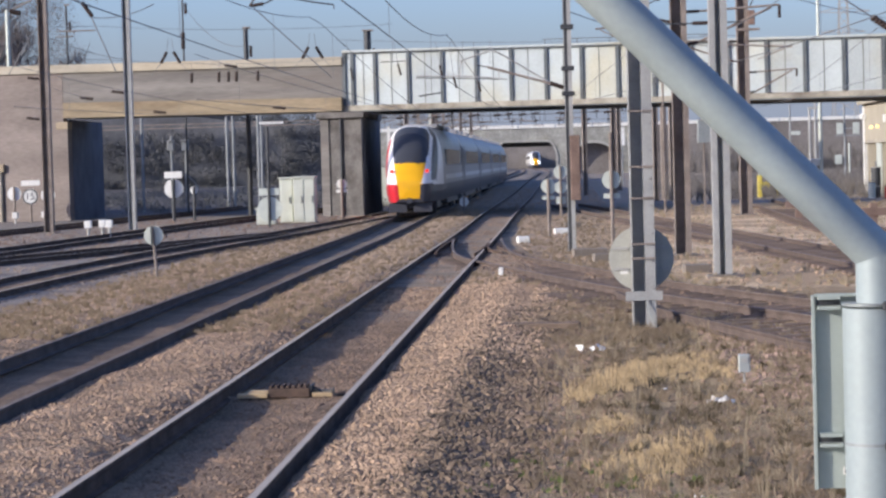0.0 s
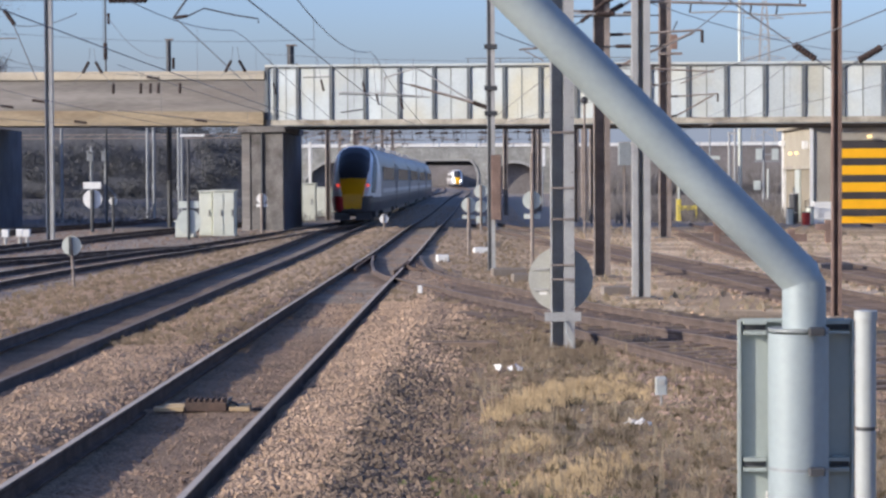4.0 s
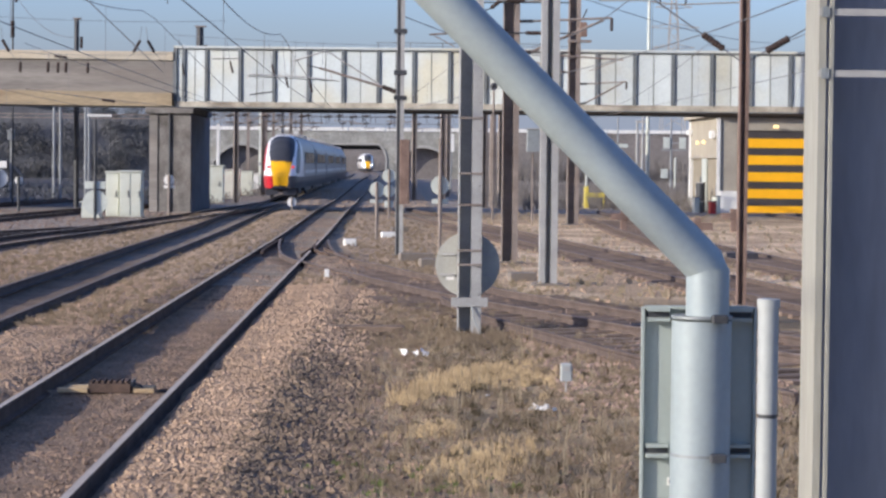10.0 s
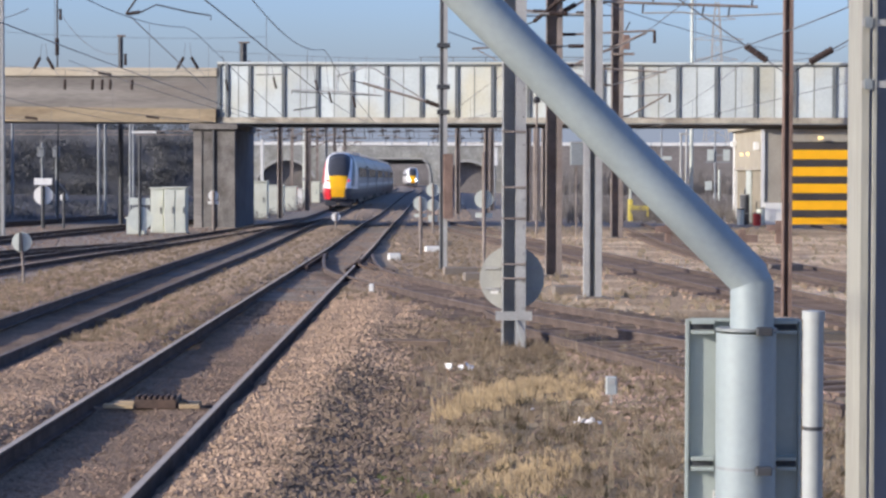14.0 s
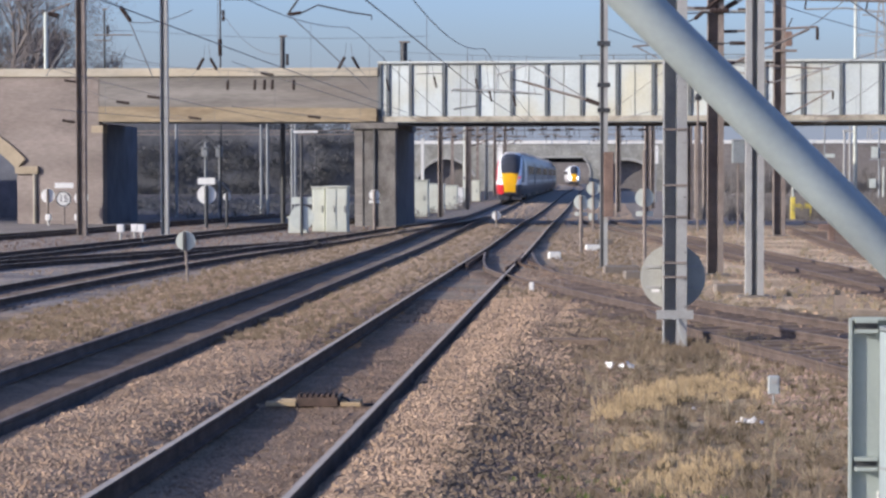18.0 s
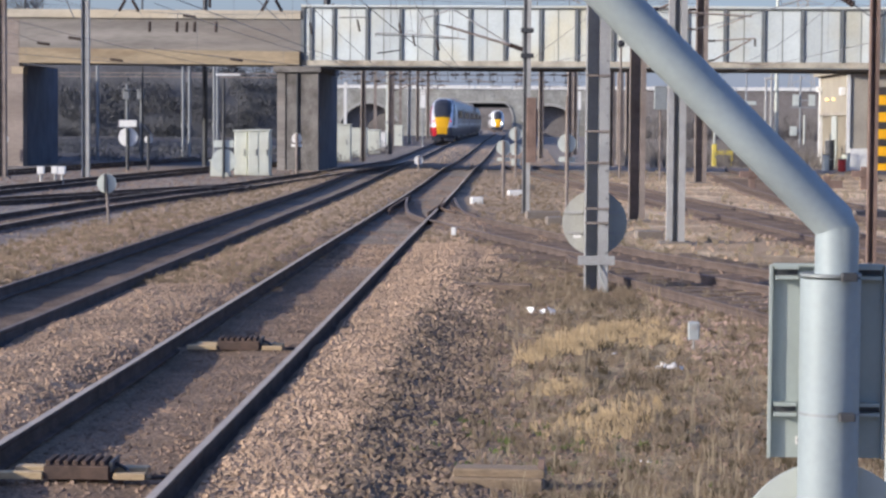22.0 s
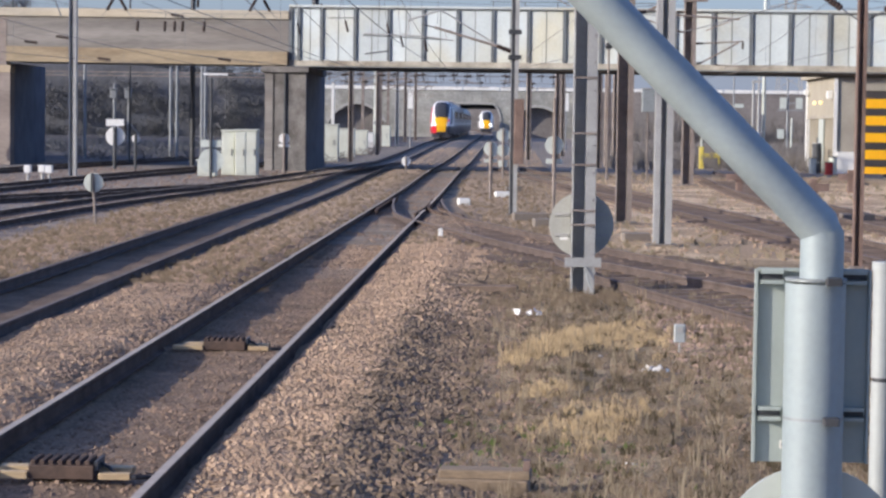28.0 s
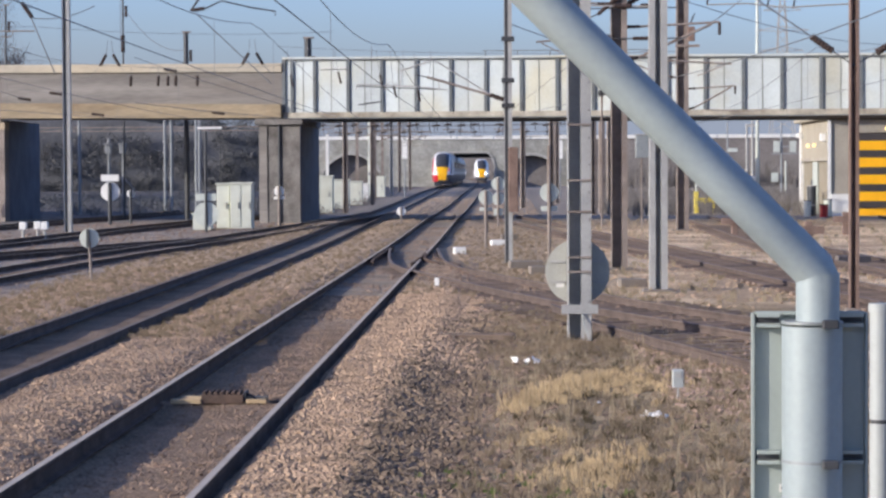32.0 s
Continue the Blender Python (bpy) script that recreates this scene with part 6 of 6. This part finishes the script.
part("brace", Mesh().tube((-0.45, 0, 4.54), (-2.25, 0, 5.06), 0.035, n=8), OLDSTEEL, arm)
part("register_arm", Mesh().path([(-1.7, 0, 4.70), (-2.6, 0, 4.80), (-4.2, 0, 4.86), (-4.25, 0, 4.74)], 0.02, 8), GALV, arm)
part("hanger", Mesh().tube((-2.95, 0, 5.25), (-3.0, 0, 4.82), 0.014, n=6), GALV, arm)
part("hanger", Mesh().tube((-1.95, 0, 4.98), (-1.9, 0, 4.72), 0.014, n=6), GALV, arm)
part("steady_arm", Mesh().path([(-3.0, 0, 4.82), (-3.3, 0, 4.95), (-3.45, 0, 4.70)], 0.012, 6), GALV, arm)

# head span across the tracks
t = strand("head_span", "level span wire with a long dark insulator above the tracks", [(0.1, 63, 7.50), (-17.5, 63, 7.46)], 0.012)
insulator(t, (-9.47, 63, 7.48), (-10.54, 63, 7.48), 0.12, 9)
arm = thing("slanted_bracket", "slanted steel bracket hanging from the span wire", "cantilever", (0, 63, 0), "cantilever arms")
part("bar", Mesh().tube((-7.3, 0, 9.0), (-8.74, 0, 6.95), 0.03, n=8), DARKSTEEL, arm)
part("hook_bar", Mesh().path([(-8.74, 0, 6.95), (-8.3, 0, 7.02), (-7.88, 0, 7.22), (-7.0, 0, 7.02), (-6.37, 0, 6.92), (-6.37, 0, 6.80)], 0.022, 6), DARKSTEEL, arm)
insulator(arm, (-8.70, 0, 6.96), (-8.35, 0, 7.01), 0.06, 4)
strand("cross_wire", "cross wire from mast to mast", [(0.1, 63, 6.55), (7.4, 94.5, 6.9)], 0.014, 0.3)
strand("cross_wire", "high wire over the yard", [(2.96, 58.7, 7.4), (20, 118, 8.9)], 0.014, 0.4)
strand("cross_wire", "high wire over the yard", [(2.96, 58.7, 8.2), (20, 70, 8.2)], 0.014, 0.4)

# gear on the left mast: bars, a slanted stay with its insulator and slack wires
arm = thing("register_bars", "short steel register bars on the brown mast", "cantilever", (0, 97, 0), "cantilever arms")
part("bar", Mesh().tube((-21.9, 0, 8.59), (-20.2, 0, 8.58), 0.03, n=6), OLDSTEEL, arm)
part("lower_bar", Mesh().path([(-21.9, 0, 8.36), (-21.2, 0, 8.34), (-21.13, 0, 8.56)], 0.025, 6), OLDSTEEL, arm)
t = strand("stay_wire", "slanted stay with a dark insulator above the wall", [(-20.33, 97, 9.12), (-19.35, 97, 6.77)], 0.028)
insulator(t, (-20.74, 97, 9.81), (-20.3, 97, 9.17), 0.11, 7)
strand("stay_wire", "short pale stay beside the brown mast", [(-21.76, 93.9, 8.9), (-23.14, 97, 8.21), (-24.04, 97, 6.79)], 0.022)
strand("cross_wire", "slack wire from the slanted stay to a far post", [(-20.3, 97, 9.14), (-17.6, 97, 9.64)], 0.02, 0.22)
strand("cross_wire", "slack wire low before the wall", [(-21.9, 97, 8.15), (-18.9, 97, 7.28)], 0.014, 0.1)
strand("stay_wire", "long stay with a dark insulator before the white bridge", [(-8.62, 63, 6.9), (-6.5, 63, 4.9)], 0.016)

# posts behind the side span and the insulators that hang before it
for x, y, h, r in ((-20.6, 122, 12.4, 0.05), (-16.7, 118.5, 9.8, 0.13), (-10.2, 117.5, 9.4, 0.19), (-28.3, 128, 12.0, 0.06)):
    t = thing("feeder_post", "dark post with insulators behind the bridge", "post", (x, y, 0), "feeder posts")
    part("shaft", Mesh().tube((0, 0, -0.1), (0, 0, h), r, n=8), DARKSTEEL, t)
    part("cap", Mesh().box(-r - 0.05, r + 0.12, -r, r, h + 0.004, h + 0.08), OLDSTEEL, t)
    insulator(t, (r + 0.12, 0, h - 1.5), (r + 0.12, 0, h - 0.9), 0.09, 6)
    if h > 12.2:
        insulator(t, (0, -0.08, 9.0), (0, -0.08, 9.9), 0.13, 7)
strand("cross_wire", "slack wire between two posts", [(-20.6, 122, 11.5), (-16.7, 118.5, 8.9)], 0.016, 0.75)
top = strand("span_wire", "span wire from which the insulators hang", [(-21.76, 93.9, 8.6), (-20.5, 99.2, 8.9), (-7.5, 99.2, 8.6)], 0.010, 0.2)
for x, z, s in ((-17.78, 7.42, 1), (-16.92, 7.42, -1), (-11.5, 7.45, 1), (-10.6, 7.45, -1)):
    part("stay", Mesh().path([(x - 0.45 * s, 99.2, z - 0.75), (x, 99.2, z - 0.25), (x + 0.28 * s, 99.2, z + 0.25), (x + 0.35 * s, 99.2, z + 0.85)], 0.012, 5), WIRE, top)
    insulator(top, (x, 99.2, z - 0.25), (x + 0.28 * s, 99.2, z + 0.25), 0.08, 7)
low = strand("span_wire", "span wire with short insulators before the wall", [(-21.76, 93.9, 7.2), (-20.5, 99.4, 7.45), (-9.0, 99.4, 7.2)], 0.010, 0.25)
for x in (-16.47, -15.26, -14.83, -14.48, -13.53):
    insulator(low, (x, 99.4, 6.28), (x + 0.02, 99.4, 6.72), 0.075, 6)
    part("stay", Mesh().tube((x + 0.02, 99.4, 6.72), (x + 0.04, 99.4, 7.12), 0.011, n=5), WIRE, low)

for x, z in ((-23.5, 6.67), (-21.16, 5.72), (-19.77, 5.95), (-23.6, 4.89), (-17.92, 5.01), (-14.69, 6.95), (-12.6, 5.05)):
    t = strand("feeder_wire", "slanted wire with a dark insulator before the wall", [(-21.76, 93.9, z + 0.4) if -24 < x < -21 else (x - 1.6, 99.3, z + 0.22), (x, 99.3, z + 0.02), (x + 2.0, 99.3, z - 0.05)], 0.008, 0.05)
    insulator(t, (x - 0.28, 99.3, z + 0.06), (x + 0.28, 99.3, z - 0.02), 0.07, 5)
gear = strand("span_wire", "span wire with register bars before the white panels", [(-10.0, 99.6, 8.0), (7.4, 94.5, 7.4)], 0.010, 0.2)
for x0, z0, x1, z1, r, xh in ((-8.05, 6.93, -6.9, 6.93, 0.02, -7.5), (-6.48, 6.18, -2.65, 5.97, 0.02, -4.4), (-6.36, 5.37, -5.35, 5.50, 0.03, -5.8), (-3.9, 6.65, -2.6, 6.35, 0.025, -3.2)):
    y = lambda x: 99.6 - 0.293 * (x + 10)
    part("register_bar", Mesh().tube((x0, y(x0), z0), (x1, y(x1), z1), r, n=6), DARKSTEEL, gear)
    part("hanger", Mesh().tube((xh, y(xh), z0), (xh + 0.03, y(xh), 7.9 - 0.035 * (xh + 10)), 0.010, n=5), WIRE, gear)
for x, z in ((-7.2, 6.6), (-9.35, 6.5), (-5.35, 6.45), (-3.7, 5.75), (-4.75, 5.95)):
    insulator(gear, (x - 0.06, 99.6 - 0.293 * (x + 10), z + 0.22), (x + 0.06, 99.6 - 0.293 * (x + 10), z - 0.28), 0.055, 5)
    part("stay", Mesh().tube((x - 0.06, 99.6 - 0.293 * (x + 10), z + 0.2), (x - 0.2, 99.6 - 0.293 * (x + 10), 7.85 - 0.035 * (x + 10)), 0.010, n=5), WIRE, gear)

def portal_beam(y, x0, x1, z):
    """A light beam across the tracks with posts and short hangers."""
    t = thing("portal_beam", "distant steel portal across the tracks with hangers", "portal", (0, y, rise(y)), "portal beams")
    for dz in (0, 0.45):
        part("chord", Mesh().box(x0, x1, -0.06, 0.06, z + dz, z + dz + 0.09), OLDSTEEL, t)
    for x in (x0, x1):
        part("post", Mesh().box(x - 0.13, x + 0.13, -0.13, 0.13, -0.4, z + 0.55), OLDSTEEL, t)
    n = int((x1 - x0) / 0.9)
    m = Mesh()
    for k in range(n):
        a, b = x0 + (x1 - x0) * k / n, x0 + (x1 - x0) * (k + 1) / n
        m.tube((a, 0, z + 0.05), (b, 0, z + 0.5), 0.02, n=4)
    part("lacing", m, OLDSTEEL, t)
    for x, d in ((x0 + 1.8, 0.9), (T2 - 0.7, 1.2), (T2 + 0.6, 0.8), ((T1 + T2) / 2, 1.3), (T1 - 0.5, 0.9), (T1 + 0.8, 1.2), (x1 - 1.4, 0.8)):
        part("hanger", Mesh().tube((x, 0, z), (x + 0.1, 0, z - d), 0.025, n=6), DARKSTEEL, t)


def far_span(y, x0, x1, z, seed):
    """A span wire beyond the bridge with insulators, short bars and droppers."""
    rng = random.Random(seed)
    t = strand("span_wire", "span wire with dark insulators beyond the bridge", [(x0, y, z), (x1, y, z + 0.05)], 0.018, 0.06)
    x = x0 + 0.8
    while x < x1 - 0.8:
        insulator(t, (x - 0.22, y, z - 0.02), (x + 0.22, y, z + 0.03), 0.07, 4)
        part("dropper", Mesh().tube((x, y, z + 0.28), (x + rng.uniform(-0.1, 0.1), y, z - rng.uniform(0.25, 0.6)), 0.028, n=5), DARKSTEEL, t)
        if rng.random() < 0.6:
            a = rng.uniform(0.5, 1.3)
            part("register_bar", Mesh().tube((x - a * 0.3, y, z - 0.34), (x + a, y, z - rng.uniform(0.2, 0.42)), 0.03, n=5), OLDSTEEL, t)
        x += rng.uniform(1.3, 2.6)


far_span(132, -13.0, 4.5, 5.15, 5)
far_span(158, -13.5, 5.0, 5.75, 6)
far_span(176, -13.5, 6.0, 5.55, 7)
portal_beam(148.8, -12.4, 5.0, 6.15)
portal_beam(196, -12.8, 6.5, 6.75)
portal_beam(244, -13.2, 7.5, 7.2)

# far lattice pylon
py = thing("lattice_pylon", "far grey lattice pylon against the sky", "pylon", (110, 900, 0))
m = Mesh()
levels = [(0, 6.5), (18, 4.6), (34, 3.0), (48, 2.0), (60, 1.6), (73, 0.6)]
for (za, wa), (zb, wb) in zip(levels[:-1], levels[1:]):
    for sx, sy in ((-1, -1), (1, -1), (1, 1), (-1, 1)):
        m.tube((sx * wa, sy * wa, za), (sx * wb, sy * wb, zb), 0.28, n=4)
    for k in range(3):
        u, v = k / 3, (k + 1) / 3
        w0, w1, z0, z1 = wa + (wb - wa) * u, wa + (wb - wa) * v, za + (zb - za) * u, za + (zb - za) * v
        for s in (-1, 1):
            m.tube((-s * w0, -w0, z0), (s * w1, -w1, z1), 0.18, n=4)
for z, w in ((50, 8.5), (58, 10.5), (66, 7.5)):
    for s in (-1, 1):
        m.tube((0, 0, z + 1.6), (s * w, 0, z), 0.22, n=4).tube((0, 0, z - 0.4), (s * w, 0, z), 0.22, n=4)
part("lattice", m, GALV, py)


# ---- trains ----
def build_train(label, palette, cars):
    t = thing("express_train", label, "train", (0, 0, 0), "express trains")
    W, TOP, LOW, MID = 1.32, 4.10, 0.66, 1.40
    prof_d = [5.4 * (k / 60) ** 1.5 for k in range(61)]

    def top(d):
        return float(np.interp(d, [0, 0.25, 0.6, 1.0, 1.5, 2.1, 2.8, 3.6, 5.4], [1.60, 2.00, 2.38, 2.80, 3.26, 3.70, 3.99, 4.07, 4.10]))

    def half(d):
        return float(np.interp(d, [0, 0.15, 0.4, 0.8, 1.4, 2.4, 3.5, 5.4], [0.64, 0.80, 0.92, 1.01, 1.09, 1.19, 1.28, 1.32]))

    def section(d, shrink=1.0):
        w, z1 = half(d), top(d)
        pts = [(-w * 0.93, LOW), (-w * 0.97, LOW + 0.25), (-w, (LOW + MID) / 2 + 0.1)]
        n = 72
        e = 0.62 + 0.18 * (1 - smooth(1.5, 4.5, d))
        for k in range(n + 1):
            a = math.pi - math.pi * k / n
            c, s = math.cos(a), math.sin(a)
            pts.append((w * math.copysign(abs(c) ** e, c), MID + (z1 - MID) * abs(s) ** e))
        pts += [(w, (LOW + MID) / 2 + 0.1), (w * 0.97, LOW + 0.25), (w * 0.93, LOW)]
        cz = 1.25
        return [(x * shrink, d, cz + (z - cz) * shrink) for x, z in pts]

    rings = [[(x, -0.06 * (1 - s * s), z) for x, _, z in section(0, s)] for s in (0.02, 0.25, 0.5, 0.75, 0.9)] + [section(d) for d in prof_d]
    n = len(rings[0])
    groups = {}
    for i in range(len(rings) - 1):
        for k in range(n if i < 5 else n - 1):
            j = (k + 1) % n
            q = [rings[i][k], rings[i + 1][k], rings[i + 1][j], rings[i][j]]
            x, d, z = (sum(p[j] for p in q) / 4 for j in range(3))
            ax = abs(x)
            if z < 0.80:
                key = "skirt"
            elif z < 2.36 and ax < 0.43 + 0.28 * (z - 0.95) / 1.35 and d < 1.1:
                key = "yellow_panel"
            elif 2.36 <= z and d < 3.1 and ax < 0.72 + 0.09 * smooth(2.36, 3.0, z) - 0.26 * smooth(3.5, 4.04, z) ** 1.5:
                key = "windscreen"
            elif z < 1.45 and ax > 0.5:
                key = "cheek"
            elif x < 0 and 1.75 < z < 3.45 and d > 1.15 + (z - 1.75) * 0.95 and d < 4.2:
                key = "swoosh"
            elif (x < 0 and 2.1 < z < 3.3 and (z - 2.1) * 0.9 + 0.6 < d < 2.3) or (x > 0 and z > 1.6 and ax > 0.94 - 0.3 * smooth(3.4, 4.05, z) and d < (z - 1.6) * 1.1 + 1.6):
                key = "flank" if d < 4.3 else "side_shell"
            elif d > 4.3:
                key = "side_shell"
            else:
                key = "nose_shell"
            # split by side, so the right can be coloured as shaded
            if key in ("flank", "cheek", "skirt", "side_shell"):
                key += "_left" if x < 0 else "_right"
            groups.setdefault(key, Mesh()).add(q, [(0, 1, 2, 3)])
    first = None
    for c in range(cars):
        y0, y1 = (5.4 if c == 0 else 26.2 * c + 0.35), 26.2 * (c + 1) - 0.35
        m = Mesh()
        a = [(x, y0, z) for x, _, z in section(5.4)]
        b = [(x, y1, z) for x, _, z in section(5.4)]
        skirt = [(k, k + 1, n + k + 1, n + k) for k in range(n - 1) if a[k][2] + a[k + 1][2] < 2.95]
        low = [(k, k + 1, n + k + 1, n + k) for k in range(n - 1) if 2.95 <= a[k][2] + a[k + 1][2] < 7.1]
        roof = [(k, k + 1, n + k + 1, n + k) for k in range(n - 1) if a[k][2] + a[k + 1][2] >= 7.1]
        car = part("car_body", Mesh().add(a + b, low + [tuple(range(n)), tuple(range(2 * n - 1, n - 1, -1))]), palette["side"], t, palette["side_label"], True)
        part("lower_body", Mesh().add(a + b, skirt), palette["lower"], car, "dark lower body side", True)
        part("roof", Mesh().add(a + b, roof), TRAINROOF, car, smooth=True)
        if c == 0:
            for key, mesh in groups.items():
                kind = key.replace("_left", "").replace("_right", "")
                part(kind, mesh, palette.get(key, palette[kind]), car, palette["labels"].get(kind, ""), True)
            part("coupler_cover", Mesh().tube((0, -0.09, 0.72), (0, 0.1, 0.72), 0.13, n=16), TRAINDARK, car)
            part("wiper", Mesh().tube((0.1, 0.42, 2.37), (0.5, 1.12, 3.0), 0.02, n=6), BLACK, car)
            for s in (-1, 1):
                part("lamp", Mesh().disc((s * palette["lamp_at"][0], palette["lamp_at"][1], palette["lamp_at"][2]), (0, 1, 0), palette["lamp_r"], 0.1, 16), palette["lamp"], car, palette["lamp_label"])
                part("snowplough", Mesh().box(s * 0.55 - 0.4, s * 0.55 + 0.4, 0.25, 0.45, 0.22, 0.618), TRAINDARK, car)
        start = y0 + (1.6 if c == 0 else 3.4)
        for s in (-1, 1):
            part("window_band", Mesh().box(s * W - 0.012, s * W + 0.012, start - 0.4, y1 - 3.0, 2.24, 3.03), TRAINBAND, car)
            y = start
            while y + 1.6 < y1 - 3.0:
                part("window", Mesh().box(s * W - 0.02, s * W + 0.02, y, y + 1.55, 2.30, 2.97), GLASS, car)
                y += 2.05
            part("stripe", Mesh().box(s * W - 0.013, s * W + 0.013, y0 + 0.5, y1 - 0.3, 1.60, 1.82), palette["stripe"], car, "pale stripe")
            for yd in (y0 + 0.7 if c else y1 - 1.9, y1 - 1.9):
                part("door", Mesh().box(s * W - 0.018, s * W + 0.018, yd, yd + 0.95, 1.5, 3.25), palette["door"], car)
        part("underframe", Mesh().box(-1.1, 1.1, y0 + 6, y1 - 6, 0.4, 1.1, 0.05), TRAINDARK, car)
        for yb in (26.2 * c + (4.6 if c == 0 else 3.8), y1 - 3.6):
            part("bogie", Mesh().box(-1.05, 1.05, yb - 1.6, yb + 1.6, 0.35, 0.75, 0.05), TRAINDARK, car)
            for dy in (-1.25, 1.25):
                for s in (-1, 1):
                    part("wheel", Mesh().tube((s * 0.69, yb + dy, 0.45), (s * 0.82, yb + dy, 0.45), 0.44, n=20), DARKSTEEL, car)
        for yr in (y0 + 5, y0 + 11, y1 - 5):
            part("roof_unit", Mesh().box(-0.8, 0.8, yr - 1.4, yr + 1.4, TOP - 0.06, TOP + 0.12, 0.03), TRAINROOF, car)
    return t


train_a = build_train("white and red express train with a yellow nose, running away", dict(
    # right skirt, cheek and flank are dark: shade put into their colour
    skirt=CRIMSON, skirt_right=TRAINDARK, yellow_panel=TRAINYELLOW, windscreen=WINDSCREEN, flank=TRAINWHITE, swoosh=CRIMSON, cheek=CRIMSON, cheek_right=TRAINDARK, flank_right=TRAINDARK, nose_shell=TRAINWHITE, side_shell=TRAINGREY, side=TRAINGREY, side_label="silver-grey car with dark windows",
    # the dark lower body paints the shadow low on the cars' sides
    lower=TRAINDARK, stripe=TRAINPALE, door=TRAINGREY, lamp=LAMPRED, lamp_r=0.085, lamp_at=(0.78, 0.36, 2.02), lamp_label="lit red tail lamp", labels={"yellow_panel": "bright yellow nose panel", "windscreen": "wide dark windscreen", "cheek": "crimson cheek, the right one painted dark as shade", "swoosh": "crimson flank panel", "nose_shell": "white nose shell"}), 5)
train_b = build_train("white express train with a yellow nose and lit headlamps", dict(
    skirt=TRAINDARK, yellow_panel=TRAINYELLOW, windscreen=WINDSCREEN, flank=TRAINWHITE, swoosh=TRAINWHITE, cheek=TRAINWHITE, nose_shell=TRAINWHITE, side_shell=TRAINWHITE, side=TRAINWHITE, side_label="white car with dark windows",
    lower=TRAINGREY, stripe=TRAINGREY, door=TRAINGREY, lamp=LAMPWHITE, lamp_r=0.15, lamp_at=(0.74, 0.10, 1.50), lamp_label="bright headlamp", labels={"yellow_panel": "yellow nose panel", "windscreen": "wide dark windscreen"}), 4)


def motions():
    rows = []
    for k in range(17):
        y = 98.9 + 4.12 * (2 * k) + 0.034 * (2 * k) ** 2
        rows.append((2.0 * k, pose(t2x(y), y, rise(y), 0, 0, math.degrees(math.atan2(t2x(y) - t2x(y + 110), 110)))))
    walk(train_a, rows)
    rows = []
    for k in range(17):
        y = 560 - 4.7 * 2 * k
        rows.append((2.0 * k, pose(T1 + veer(y), y, rise(y), 0, 0, math.degrees(math.atan(2 * BEND * max(0.0, y - 270))))))
    walk(train_b, rows)


motions()
